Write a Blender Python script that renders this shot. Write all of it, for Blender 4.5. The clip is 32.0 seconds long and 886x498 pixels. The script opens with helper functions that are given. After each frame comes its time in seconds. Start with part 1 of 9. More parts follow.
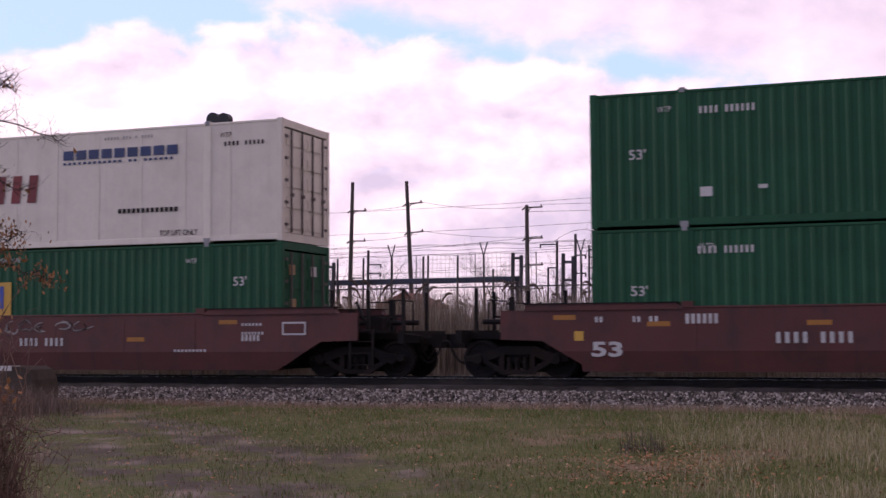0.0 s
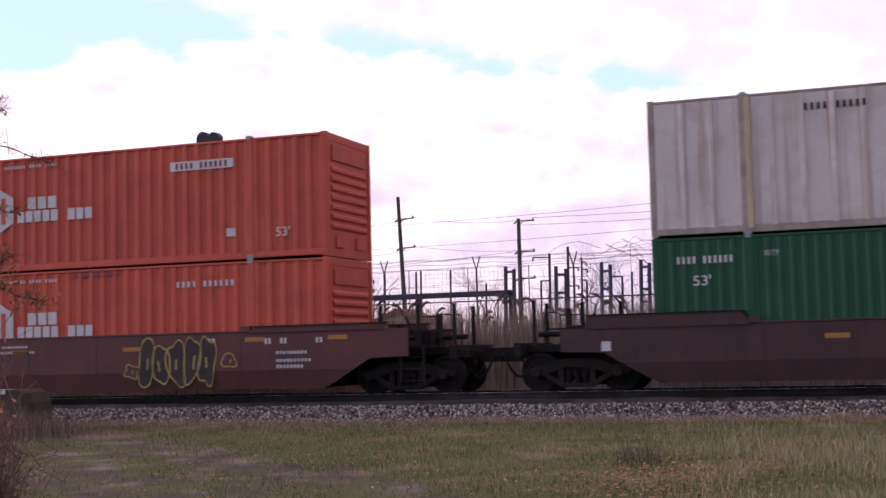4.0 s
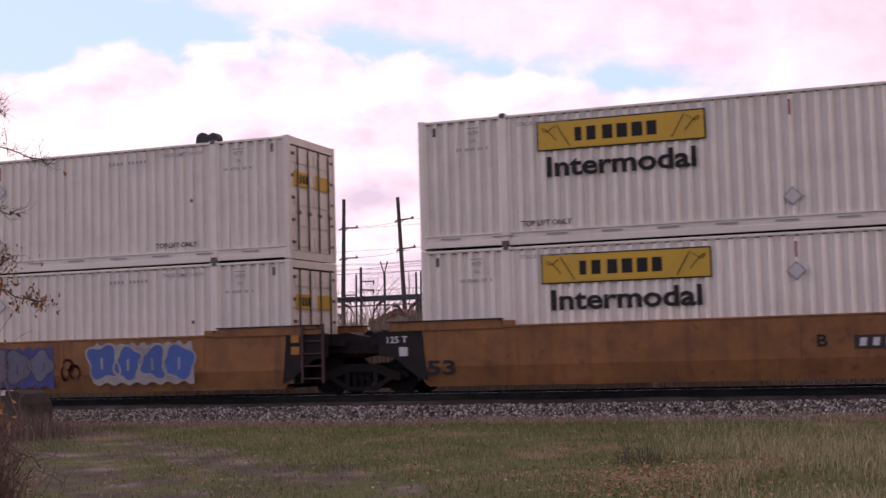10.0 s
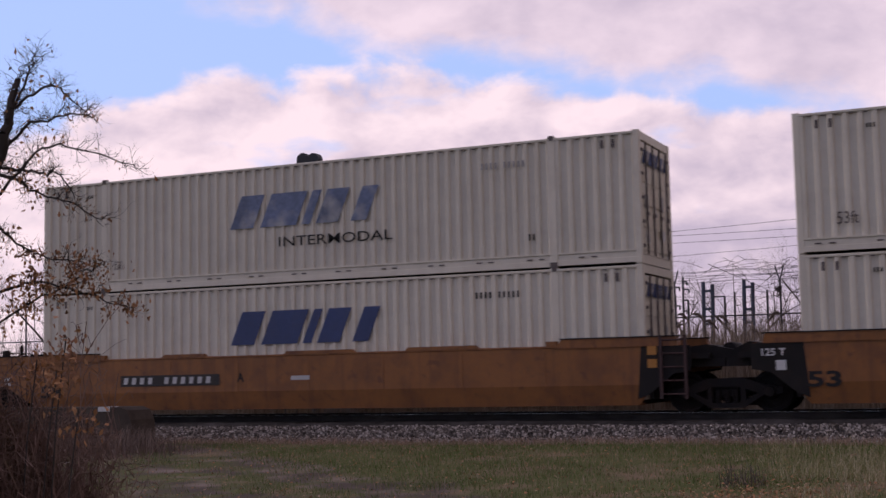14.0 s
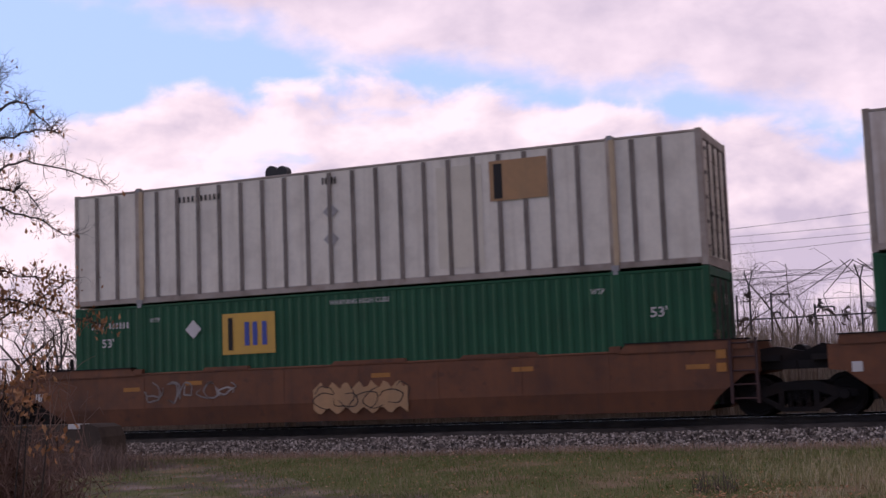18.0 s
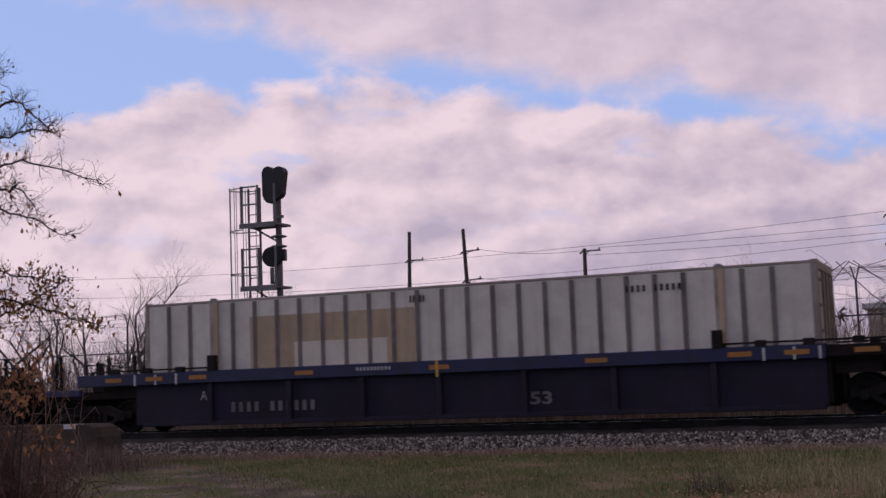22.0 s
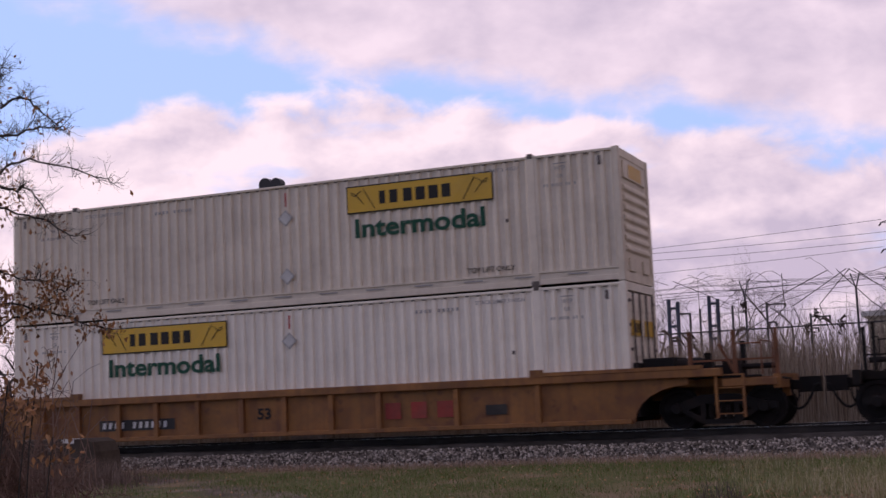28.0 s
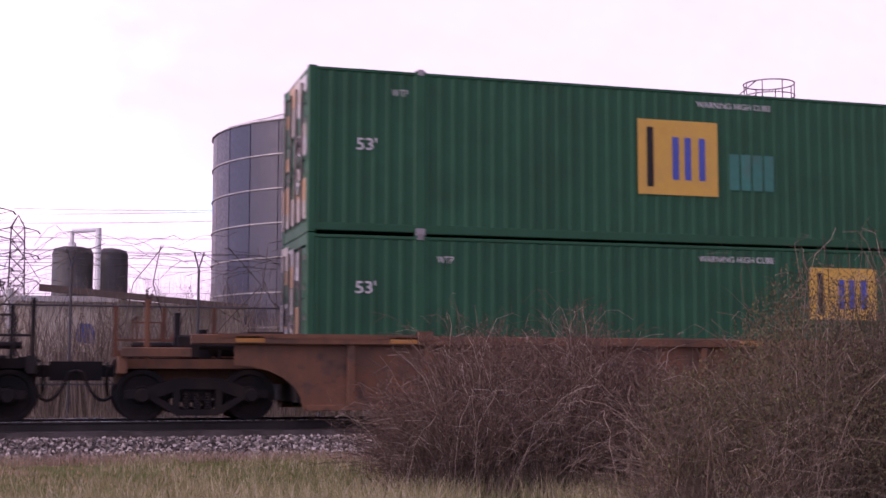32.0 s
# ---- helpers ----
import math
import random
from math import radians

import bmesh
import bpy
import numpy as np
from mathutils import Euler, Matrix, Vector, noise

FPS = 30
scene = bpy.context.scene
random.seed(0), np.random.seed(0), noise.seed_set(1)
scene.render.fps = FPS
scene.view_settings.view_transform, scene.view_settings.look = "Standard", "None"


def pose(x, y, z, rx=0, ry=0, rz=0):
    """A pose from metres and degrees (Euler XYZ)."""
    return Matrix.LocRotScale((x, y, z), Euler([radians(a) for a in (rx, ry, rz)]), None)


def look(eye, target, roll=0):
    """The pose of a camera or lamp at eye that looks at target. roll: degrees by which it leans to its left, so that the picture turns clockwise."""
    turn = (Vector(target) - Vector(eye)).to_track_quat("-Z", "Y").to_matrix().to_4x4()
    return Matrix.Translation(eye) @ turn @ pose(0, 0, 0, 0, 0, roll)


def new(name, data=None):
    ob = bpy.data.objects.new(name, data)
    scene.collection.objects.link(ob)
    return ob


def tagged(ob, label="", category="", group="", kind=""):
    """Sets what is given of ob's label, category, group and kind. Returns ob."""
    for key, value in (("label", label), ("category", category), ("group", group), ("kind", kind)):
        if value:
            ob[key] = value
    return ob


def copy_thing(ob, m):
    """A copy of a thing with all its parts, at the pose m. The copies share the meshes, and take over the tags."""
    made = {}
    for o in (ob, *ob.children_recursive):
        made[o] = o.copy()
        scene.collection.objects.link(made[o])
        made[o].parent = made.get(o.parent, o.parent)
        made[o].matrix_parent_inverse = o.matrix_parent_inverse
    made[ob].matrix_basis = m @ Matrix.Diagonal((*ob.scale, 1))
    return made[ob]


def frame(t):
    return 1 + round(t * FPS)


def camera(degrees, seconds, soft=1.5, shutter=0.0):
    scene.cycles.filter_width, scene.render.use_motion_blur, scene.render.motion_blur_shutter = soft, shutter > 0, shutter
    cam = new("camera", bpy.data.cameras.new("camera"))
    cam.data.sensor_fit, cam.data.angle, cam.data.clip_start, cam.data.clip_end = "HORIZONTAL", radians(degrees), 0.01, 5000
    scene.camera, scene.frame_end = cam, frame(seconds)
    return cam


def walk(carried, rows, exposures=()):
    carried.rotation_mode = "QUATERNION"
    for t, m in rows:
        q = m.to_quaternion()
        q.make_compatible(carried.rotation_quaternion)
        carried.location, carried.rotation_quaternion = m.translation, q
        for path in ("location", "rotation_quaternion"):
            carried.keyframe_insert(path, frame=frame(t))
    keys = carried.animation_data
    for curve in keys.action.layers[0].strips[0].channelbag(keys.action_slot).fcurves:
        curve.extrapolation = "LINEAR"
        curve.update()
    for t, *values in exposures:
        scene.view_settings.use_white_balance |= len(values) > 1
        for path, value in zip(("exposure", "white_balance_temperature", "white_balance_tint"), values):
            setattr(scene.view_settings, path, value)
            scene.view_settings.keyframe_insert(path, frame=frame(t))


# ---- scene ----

# ---------------------------------------------------------------- camera
PATH = [  # seconds, x, y, z, turn to the right, tilt up, lean (degrees)
    (0, 0.000, 0.000, 1.049, -20.173, 3.774, -0.373),
    (1, 0.000, 0.000, 1.049, -20.103, 3.792, -0.794),
    (2, 0.001, -0.001, 1.046, -20.064, 3.931, -1.129),
    (3, 0.000, 0.000, 1.049, -19.953, 4.192, -1.704),
    (3.5, -0.002, 0.000, 1.050, -19.874, 4.323, -1.564),
    (5.5, 0.000, -0.001, 1.044, -19.804, 4.515, -1.371),
    (6, 0.000, 0.000, 1.049, -19.769, 4.486, -1.498),
    (7, 0.000, 0.000, 1.049, -19.757, 4.414, -1.726),
    (8, -0.000, 0.001, 1.053, -19.791, 4.333, -1.246),
    (9, 0.000, 0.000, 1.049, -19.825, 4.350, -1.617),
    (10, 0.000, 0.000, 1.049, -19.825, 4.430, -1.603),
    (10.5, 0.001, 0.000, 1.050, -19.814, 4.421, -1.380),
    (11, -0.010, 0.060, 1.024, -20.110, 4.634, -0.032),
    (11.5, -0.020, 0.120, 0.999, -21.420, 5.325, 0.285),
    (12, -0.020, 0.120, 0.999, -22.354, 5.024, -1.528),
    (12.5, -0.020, 0.120, 0.999, -23.210, 5.137, -1.182),
    (13, -0.002, 0.154, 0.999, -23.972, 5.179, -1.439),
    (13.5, -0.020, 0.120, 0.999, -24.256, 5.300, -1.256),
    (15.5, -0.020, 0.120, 0.999, -23.463, 5.787, -1.315),
    (16.5, -0.036, 0.112, 1.021, -23.124, 5.730, -1.719),
    (17.5, -0.020, 0.120, 0.999, -22.983, 5.862, -2.072),
    (18.5, -0.020, 0.120, 0.999, -22.768, 5.953, -2.233),
    (20, -0.020, 0.120, 0.999, -22.672, 5.985, -1.864),
    (22, -0.020, 0.120, 0.999, -22.682, 5.945, -2.079),
    (24, -0.020, 0.120, 0.999, -22.743, 5.955, -2.290),
    (26.5, -0.000, 0.140, 0.986, -22.848, 5.986, -2.161),
    (27, -0.020, 0.120, 0.999, -22.738, 5.930, -2.023),
    (27.5, -0.020, 0.120, 0.999, -22.757, 6.044, -2.475),
    (28, -0.187, 0.243, 0.973, -22.438, 6.475, -2.581),
    (28.5, -0.468, 0.677, 0.928, -18.882, 6.362, -2.704),
    (29, -0.835, 1.15, 0.907, -14.675, 5.292, -3.343),
    (29.5, -0.965, 1.709, 0.893, -11.827, 3.988, -4.157),
    (30, -1.222, 2.138, 0.915, -3.072, 5.145, -1.387),
    (30.5, -1.518, 3.036, 0.855, 5.357, 6.422, -5.217),
    (31, -1.62, 3.70, 0.885, 10.471, 6.138, -0.299),
    (31.3, -1.084, 4.0, 0.870, 12.476, 5.854, 1.790),
    (31.6, -1.121, 4.148, 0.919, 14.950, 6.759, 5.031),
    (32, -0.733, 5.362, 0.887, 16.324, 5.425, 0.078),
]


def aim(turn, tilt, lean):
    a, e = radians(turn), radians(tilt)
    return Vector((math.sin(a) * math.cos(e), math.cos(a) * math.cos(e), math.sin(e)))


cam = camera(37.36, 32.0, soft=1.5, shutter=0.1)
ROWS = []
for t, x, y, z, turn, tilt, lean in PATH:
    eye = Vector((x, y, z))
    ROWS.append((t, look(eye, eye + 10 * aim(turn, tilt, lean), lean)))
walk(cam, ROWS, exposures=[(0.0, 0.30, 6600, 29), (1.0, 1.04, 6500, 28), (3.0, 0.90, 6500, 29), (5.5, 0.06, 6700, 24), (6.0, 0.04, 6700, 24), (8.0, 0.26, 7000, 25), (10.0, 0.36, 7000, 30), (11.2, 0.36, 7000, 27),
                           (12.0, -0.06, 6700, 24), (13.2, -0.18, 6600, 24), (15.5, 0.0, 6600, 24), (16.3, 0.0, 6600, 24), (17.0, -0.12, 6550, 24), (19.0, 0.22, 6600, 25), (21.0, -0.42, 6550, 25), (22.2, -0.42, 6550, 25), (23.0, -0.16, 6550, 25),
                           (24.0, 0.0, 6650, 25), (27.0, -0.22, 6550, 24), (28.0, -0.06, 6550, 25), (29.3, 0.06, 6700, 27), (30.0, 0.56, 7100, 28), (31.0, 0.60, 6850, 27), (32.0, 0.96, 6750, 46)])

# ---------------------------------------------------------------- world, sun
SUN_AZ, SUN_EL = radians(262), radians(20)   # compass bearing from +Y, clockwise


def build_world():
    """Broken cloud: a bank of cumulus lit from the left, a strip of open blue above it, a grey sheet high on the right."""
    w = bpy.data.worlds.new("broken_cloud_sky")
    w.use_nodes = True
    nt = w.node_tree
    nt.nodes.clear()
    link = nt.links.new
    N = lambda kind, **kw: node(nt, kind, **kw)

    def math_(op, a, b=None, c=None):
        n = N("ShaderNodeMath", operation=op)
        for i, v in enumerate((a, b, c)):
            if v is None:
                continue
            if isinstance(v, (int, float)): n.inputs[i].default_value = v
            else: link(v, n.inputs[i])
        return n.outputs[0]

    def smooth(v, a, b, lo=0.0, hi=1.0):
        r = N("ShaderNodeMapRange", interpolation_type="SMOOTHSTEP")
        for k, x in (("From Min", a), ("From Max", b), ("To Min", lo), ("To Max", hi)):
            r.inputs[k].default_value = x
        link(v, r.inputs["Value"])
        return r.outputs[0]

    def blend(fac, a, b):
        m = N("ShaderNodeMix", data_type="RGBA")
        link(fac, m.inputs["Factor"])
        for k, v in (("A", a), ("B", b)):
            if isinstance(v, tuple): m.inputs[k].default_value = (*v, 1)
            else: link(v, m.inputs[k])
        return m.outputs["Result"]
    sky = N("ShaderNodeTexSky", sky_type="NISHITA", sun_disc=False, sun_elevation=SUN_EL, sun_rotation=SUN_AZ)
    co = N("ShaderNodeTexCoord").outputs["Generated"]
    sep = N("ShaderNodeSeparateXYZ"); link(co, sep.inputs[0])
    x, y, z = sep.outputs
    # u runs along the horizon and v up the sky, seen across the track
    ahead = math_("MAXIMUM", math_("ADD", math_("MULTIPLY", x, -0.386), math_("MULTIPLY", y, 0.9225)), 0.25)
    u = math_("DIVIDE", math_("ADD", math_("MULTIPLY", x, 0.9225), math_("MULTIPLY", y, 0.386)), ahead)
    v = math_("DIVIDE", z, ahead)

    def spot(du=0.0, dv=0.0, flat=1.5):
        c = N("ShaderNodeCombineXYZ")
        link(math_("ADD", u, du), c.inputs[0]); link(math_("MULTIPLY", math_("ADD", v, dv), flat), c.inputs[1]); link(math_("MULTIPLY", y, 0.2), c.inputs[2])
        return c.outputs[0]

    def nz(where, scale, detail, rough=0.55, warp=0.0):
        n = N("ShaderNodeTexNoise"); n.inputs["Scale"].default_value = scale; n.inputs["Detail"].default_value = detail
        n.inputs["Roughness"].default_value = rough; n.inputs["Distortion"].default_value = warp
        link(where, n.inputs["Vector"]); return math_("SUBTRACT", n.outputs["Fac"], 0.5)
    here, lee = spot(), spot(-0.014, 0.012)
    puff = nz(here, 15.0, 8, 0.52, 0.15)
    relief = math_("SUBTRACT", puff, nz(lee, 15.0, 4, 0.50, 0.15))
    broad = nz(spot(0.3, 0.0, 2.2), 5.5, 6, 0.55)
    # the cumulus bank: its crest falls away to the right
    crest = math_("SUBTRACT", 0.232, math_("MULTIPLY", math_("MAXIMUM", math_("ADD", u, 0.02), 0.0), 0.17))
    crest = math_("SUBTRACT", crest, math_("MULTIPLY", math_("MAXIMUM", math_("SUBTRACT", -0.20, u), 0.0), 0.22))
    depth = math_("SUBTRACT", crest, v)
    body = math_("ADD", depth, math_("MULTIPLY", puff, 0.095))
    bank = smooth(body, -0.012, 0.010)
    rift = smooth(nz(spot(1.7, 0.4, 2.6), 9.0, 5, 0.5), 0.10, 0.24, 0.0, 0.55)
    bank = math_("MULTIPLY", bank, math_("SUBTRACT", 1.0, math_("MULTIPLY", rift, smooth(depth, 0.16, 0.04))))
    # the high sheet: its edge comes down to the right, and frays on the left
    edge = math_("SUBTRACT", 0.262, math_("MULTIPLY", math_("ADD", u, 0.09), 0.17))
    edge = math_("ADD", edge, math_("MULTIPLY", math_("MAXIMUM", math_("SUBTRACT", -0.09, u), 0.0), 0.16))
    high = math_("ADD", math_("SUBTRACT", v, edge), math_("MULTIPLY", math_("ADD", math_("MULTIPLY", broad, 0.7), math_("MULTIPLY", puff, 0.45)), 0.14))
    sheet = math_("MULTIPLY", smooth(high, -0.014, 0.022), smooth(u, -0.42, -0.12, 0.55, 1.0))
    # sunlit puffs, grey undersides
    glow = math_("ADD", math_("MULTIPLY", relief, 2.3), math_("ADD", 0.74, math_("MULTIPLY", broad, 1.0)))
    glow = math_("SUBTRACT", glow, math_("MULTIPLY", smooth(u, -0.05, 0.40), 0.34))
    low = math_("MULTIPLY", smooth(v, 0.17, 0.07), smooth(u, -0.12, 0.22))
    glow = math_("SUBTRACT", glow, math_("MULTIPLY", low, 0.55))
    glow = math_("MINIMUM", math_("MAXIMUM", glow, 0.0), 1.0)
    lit = blend(glow, (0.60, 0.545, 0.655), (1.05, 0.92, 0.945))
    veil = math_("ADD", 0.40, math_("MULTIPLY", math_("ADD", math_("MULTIPLY", broad, 1.5), math_("MULTIPLY", relief, 1.5)), smooth(u, 0.30, 0.60, 1.0, 0.35)))
    veil = math_("ADD", veil, math_("ADD", smooth(high, 0.09, 0.0, 0.0, 0.30), smooth(u, 0.60, 0.85, 0.0, 0.06)))
    veil = math_("MINIMUM", math_("MAXIMUM", veil, 0.0), 1.0)
    grey = blend(veil, (0.56, 0.515, 0.63), (0.94, 0.835, 0.90))
    thin = N("ShaderNodeVectorMath", operation="SCALE")      # the sheet is thicker, and duller, far to the right
    link(grey, thin.inputs[0]); link(smooth(u, 0.32, 0.62, 1.0, 0.70), thin.inputs["Scale"])
    grey = blend(smooth(u, 0.32, 0.62, 0.0, 0.55), thin.outputs[0], (0.565, 0.535, 0.625))
    sc = N("ShaderNodeVectorMath", operation="SCALE"); sc.inputs["Scale"].default_value = 0.12
    link(sky.outputs[0], sc.inputs[0])
    clear = N("ShaderNodeMix", data_type="RGBA"); clear.inputs["Factor"].default_value = 0.75
    link(sc.outputs[0], clear.inputs["A"]); clear.inputs["B"].default_value = (0.50, 0.75, 1.27, 1)
    # unseen sky overhead and behind is dimmed by direction, so near faces stay dull
    rear_dimming = smooth(y, -0.55, 0.80, 0.64, 1.0)
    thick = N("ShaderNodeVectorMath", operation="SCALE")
    link(blend(sheet, blend(bank, clear.outputs["Result"], lit), grey), thick.inputs[0]); link(rear_dimming, thick.inputs["Scale"])
    bg = N("ShaderNodeBackground"); bg.inputs["Strength"].default_value = 1.0
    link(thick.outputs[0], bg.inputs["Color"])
    out = N("ShaderNodeOutputWorld")
    link(bg.outputs[0], out.inputs[0])
    scene.world = w


def node(nt, kind, **kw):
    n = nt.nodes.new(kind)
    if kind == "ShaderNodeTexSky":
        n.sky_type = kw["sky_type"]; n.sun_disc = kw["sun_disc"]
        n.sun_elevation = kw["sun_elevation"]; n.sun_rotation = kw["sun_rotation"]
        return n
    if "operation" in kw: n.operation = kw["operation"]
    if "data_type" in kw: n.data_type = kw["data_type"]
    if "blend_type" in kw: n.blend_type = kw["blend_type"]
    if "interpolation_type" in kw: n.interpolation_type = kw["interpolation_type"]
    if "noise_dimensions" in kw: n.noise_dimensions = kw["noise_dimensions"]
    if "bands" in kw: n.bands_direction = kw["bands"]
    return n


build_world()
sun = new("sun", bpy.data.lights.new("sun", "SUN"))
sun.data.energy, sun.data.angle, sun.data.color = 0.9, radians(24), (1.0, 0.88, 0.76)
sun_way = Vector((math.sin(SUN_AZ) * math.cos(SUN_EL), math.cos(SUN_AZ) * math.cos(SUN_EL), math.sin(SUN_EL)))
sun.matrix_world = look((0, 0, 60), Vector((0, 0, 60)) - sun_way)


# ---------------------------------------------------------------- materials
MATS = {}


def paint(name, color, rough=0.55, metal=0.0, vary=0.12, dirt=(0.09, 0.07, 0.055), dirty=0.25, streak=0.0, grain=9.0, bump=0.15, spread=0.05, spec=0.4, chips=0.0):
    """Worn surface: colour patches, grain, dirt blotches, streaks that run down, fine relief."""
    if name in MATS:
        return MATS[name]
    m = MATS[name] = bpy.data.materials.new(name)
    m.use_nodes = True
    nt = m.node_tree
    b = nt.nodes["Principled BSDF"]
    b.inputs["Roughness"].default_value = rough
    b.inputs["Metallic"].default_value = metal
    b.inputs["Specular IOR Level"].default_value = spec
    co = node(nt, "ShaderNodeTexCoord")
    info = node(nt, "ShaderNodeObjectInfo")
    off = node(nt, "ShaderNodeVectorMath", operation="SCALE"); off.inputs[0].default_value = (37.0, 53.0, 11.0)
    nt.links.new(info.outputs["Random"], off.inputs["Scale"])
    pos = node(nt, "ShaderNodeVectorMath", operation="ADD")
    nt.links.new(co.outputs["Object"], pos.inputs[0]); nt.links.new(off.outputs[0], pos.inputs[1])

    def noise_of(scale, detail=5, stretch=None):
        n = node(nt, "ShaderNodeTexNoise"); n.inputs["Scale"].default_value = scale; n.inputs["Detail"].default_value = detail
        if stretch:
            st = node(nt, "ShaderNodeVectorMath", operation="MULTIPLY"); st.inputs[1].default_value = stretch
            nt.links.new(pos.outputs[0], st.inputs[0]); nt.links.new(st.outputs[0], n.inputs["Vector"])
        else:
            nt.links.new(pos.outputs[0], n.inputs["Vector"])
        return n.outputs["Fac"]

    def ranged(v, a, c, lo, hi):
        r = node(nt, "ShaderNodeMapRange"); r.inputs["From Min"].default_value = a; r.inputs["From Max"].default_value = c
        r.inputs["To Min"].default_value = lo; r.inputs["To Max"].default_value = hi
        nt.links.new(v, r.inputs["Value"]); return r.outputs[0]

    hsv = node(nt, "ShaderNodeHueSaturation"); hsv.inputs["Color"].default_value = (*color, 1)
    nt.links.new(ranged(noise_of(0.7), 0.3, 0.7, 1 - vary, 1 + vary), hsv.inputs["Value"])
    tone = node(nt, "ShaderNodeHueSaturation")
    nt.links.new(hsv.outputs[0], tone.inputs["Color"])
    nt.links.new(ranged(info.outputs["Random"], 0, 1, 1 - spread, 1 + spread), tone.inputs["Value"])
    fine = node(nt, "ShaderNodeHueSaturation")
    nt.links.new(tone.outputs[0], fine.inputs["Color"])
    g = noise_of(grain, 6)
    nt.links.new(ranged(g, 0.3, 0.7, 1 - vary * 0.6, 1 + vary * 0.6), fine.inputs["Value"])
    last = fine.outputs[0]
    if dirty:
        mx = node(nt, "ShaderNodeMix", data_type="RGBA"); mx.inputs["B"].default_value = (*dirt, 1)
        nt.links.new(last, mx.inputs["A"])
        nt.links.new(ranged(noise_of(1.9, 8), 0.46, 0.78, 0.0, dirty * 2.2), mx.inputs["Factor"])
        last = mx.outputs["Result"]
    if streak:
        mx = node(nt, "ShaderNodeMix", data_type="RGBA"); mx.inputs["B"].default_value = (*dirt, 1)
        nt.links.new(last, mx.inputs["A"])
        nt.links.new(ranged(noise_of(3.2, 4, (1.6, 1.0, 0.07)), 0.5, 0.75, 0.0, streak), mx.inputs["Factor"])
        last = mx.outputs["Result"]
    if chips:       # flaked paint and rust along the length
        mx = node(nt, "ShaderNodeMix", data_type="RGBA"); mx.inputs["B"].default_value = (*dirt, 1)
        nt.links.new(last, mx.inputs["A"])
        nt.links.new(ranged(noise_of(5.0, 12, (0.7, 1.0, 0.8)), 0.61, 0.70, 0.0, chips), mx.inputs["Factor"])
        mz = node(nt, "ShaderNodeMix", data_type="RGBA"); mz.inputs["B"].default_value = (*[c * 1.35 for c in color], 1)
        nt.links.new(mx.outputs["Result"], mz.inputs["A"])
        nt.links.new(ranged(noise_of(1.1, 9, (0.35, 1.0, 1.0)), 0.56, 0.74, 0.0, chips * 0.4), mz.inputs["Factor"])
        last = mz.outputs["Result"]
    nt.links.new(last, b.inputs["Base Color"])
    if bump:
        bp = node(nt, "ShaderNodeBump"); bp.inputs["Strength"].default_value = bump; bp.inputs["Distance"].default_value = 0.01
        nt.links.new(g, bp.inputs["Height"]); nt.links.new(bp.outputs[0], b.inputs["Normal"])
        nt.links.new(ranged(g, 0.3, 0.7, rough - 0.08, min(1, rough + 0.12)), b.inputs["Roughness"])
    return m


M_MAROON = paint("maroon_car_paint", (0.105, 0.034, 0.030), 0.6, vary=0.16, dirt=(0.05, 0.03, 0.028), dirty=0.3, streak=0.35)
M_DMAROON = paint("dull_maroon_car_paint", (0.065, 0.030, 0.028), 0.65, vary=0.16, dirt=(0.03, 0.022, 0.02), dirty=0.4, streak=0.35)
M_YELLOW = paint("yellow_car_paint", (0.25, 0.108, 0.032), 0.65, vary=0.2, dirt=(0.115, 0.042, 0.024), dirty=0.36, streak=0.55, chips=0.6)
M_ORANGE = paint("orange_car_paint", (0.25, 0.098, 0.028), 0.6, vary=0.15, dirt=(0.105, 0.038, 0.023), dirty=0.34, streak=0.55, chips=0.6)
M_RUST = paint("rusty_car_paint", (0.165, 0.064, 0.030), 0.7, vary=0.16, dirt=(0.075, 0.034, 0.023), dirty=0.36, streak=0.45, chips=0.55)
M_BROWN = paint("rust_brown_car_paint", (0.15, 0.066, 0.033), 0.72, vary=0.18, dirt=(0.05, 0.032, 0.025), dirty=0.4, streak=0.5, chips=0.7)
M_BLUE = paint("dark_blue_car_paint", (0.022, 0.027, 0.080), 0.55, vary=0.14, dirt=(0.025, 0.022, 0.026), dirty=0.35, streak=0.35)
# darker copy of M_BLUE: shade below the top chord in the colour, plus grime
M_BLUED = paint("shaded_grimy_blue_sheet", (0.027, 0.023, 0.038), 0.7, vary=0.2, dirt=(0.022, 0.017, 0.018), dirty=0.3, streak=0.3, spec=0.15)
M_BLACK = paint("sooty_black_steel", (0.016, 0.014, 0.014), 0.75, vary=0.25, dirt=(0.038, 0.025, 0.018), dirty=0.3, spec=0.2)
M_GRIME = paint("greasy_dark_steel", (0.012, 0.010, 0.010), 0.75, vary=0.3, dirt=(0.030, 0.019, 0.014), dirty=0.4, spec=0.2)
M_TREAD = paint("bright_wheel_tread", (0.30, 0.29, 0.28), 0.35, metal=0.9, vary=0.1, dirty=0.1)
M_GREEN = paint("green_container_paint", (0.014, 0.088, 0.043), 0.58, vary=0.10, dirt=(0.016, 0.055, 0.028), dirty=0.22, streak=0.22, spec=0.25)
M_RED = paint("orange_red_container_paint", (0.56, 0.094, 0.050), 0.6, vary=0.08, dirt=(0.30, 0.06, 0.032), dirty=0.22, streak=0.25)
M_WHITE = paint("white_container_paint", (0.80, 0.725, 0.63), 0.5, vary=0.04, dirt=(0.44, 0.37, 0.29), dirty=0.10, streak=0.13)
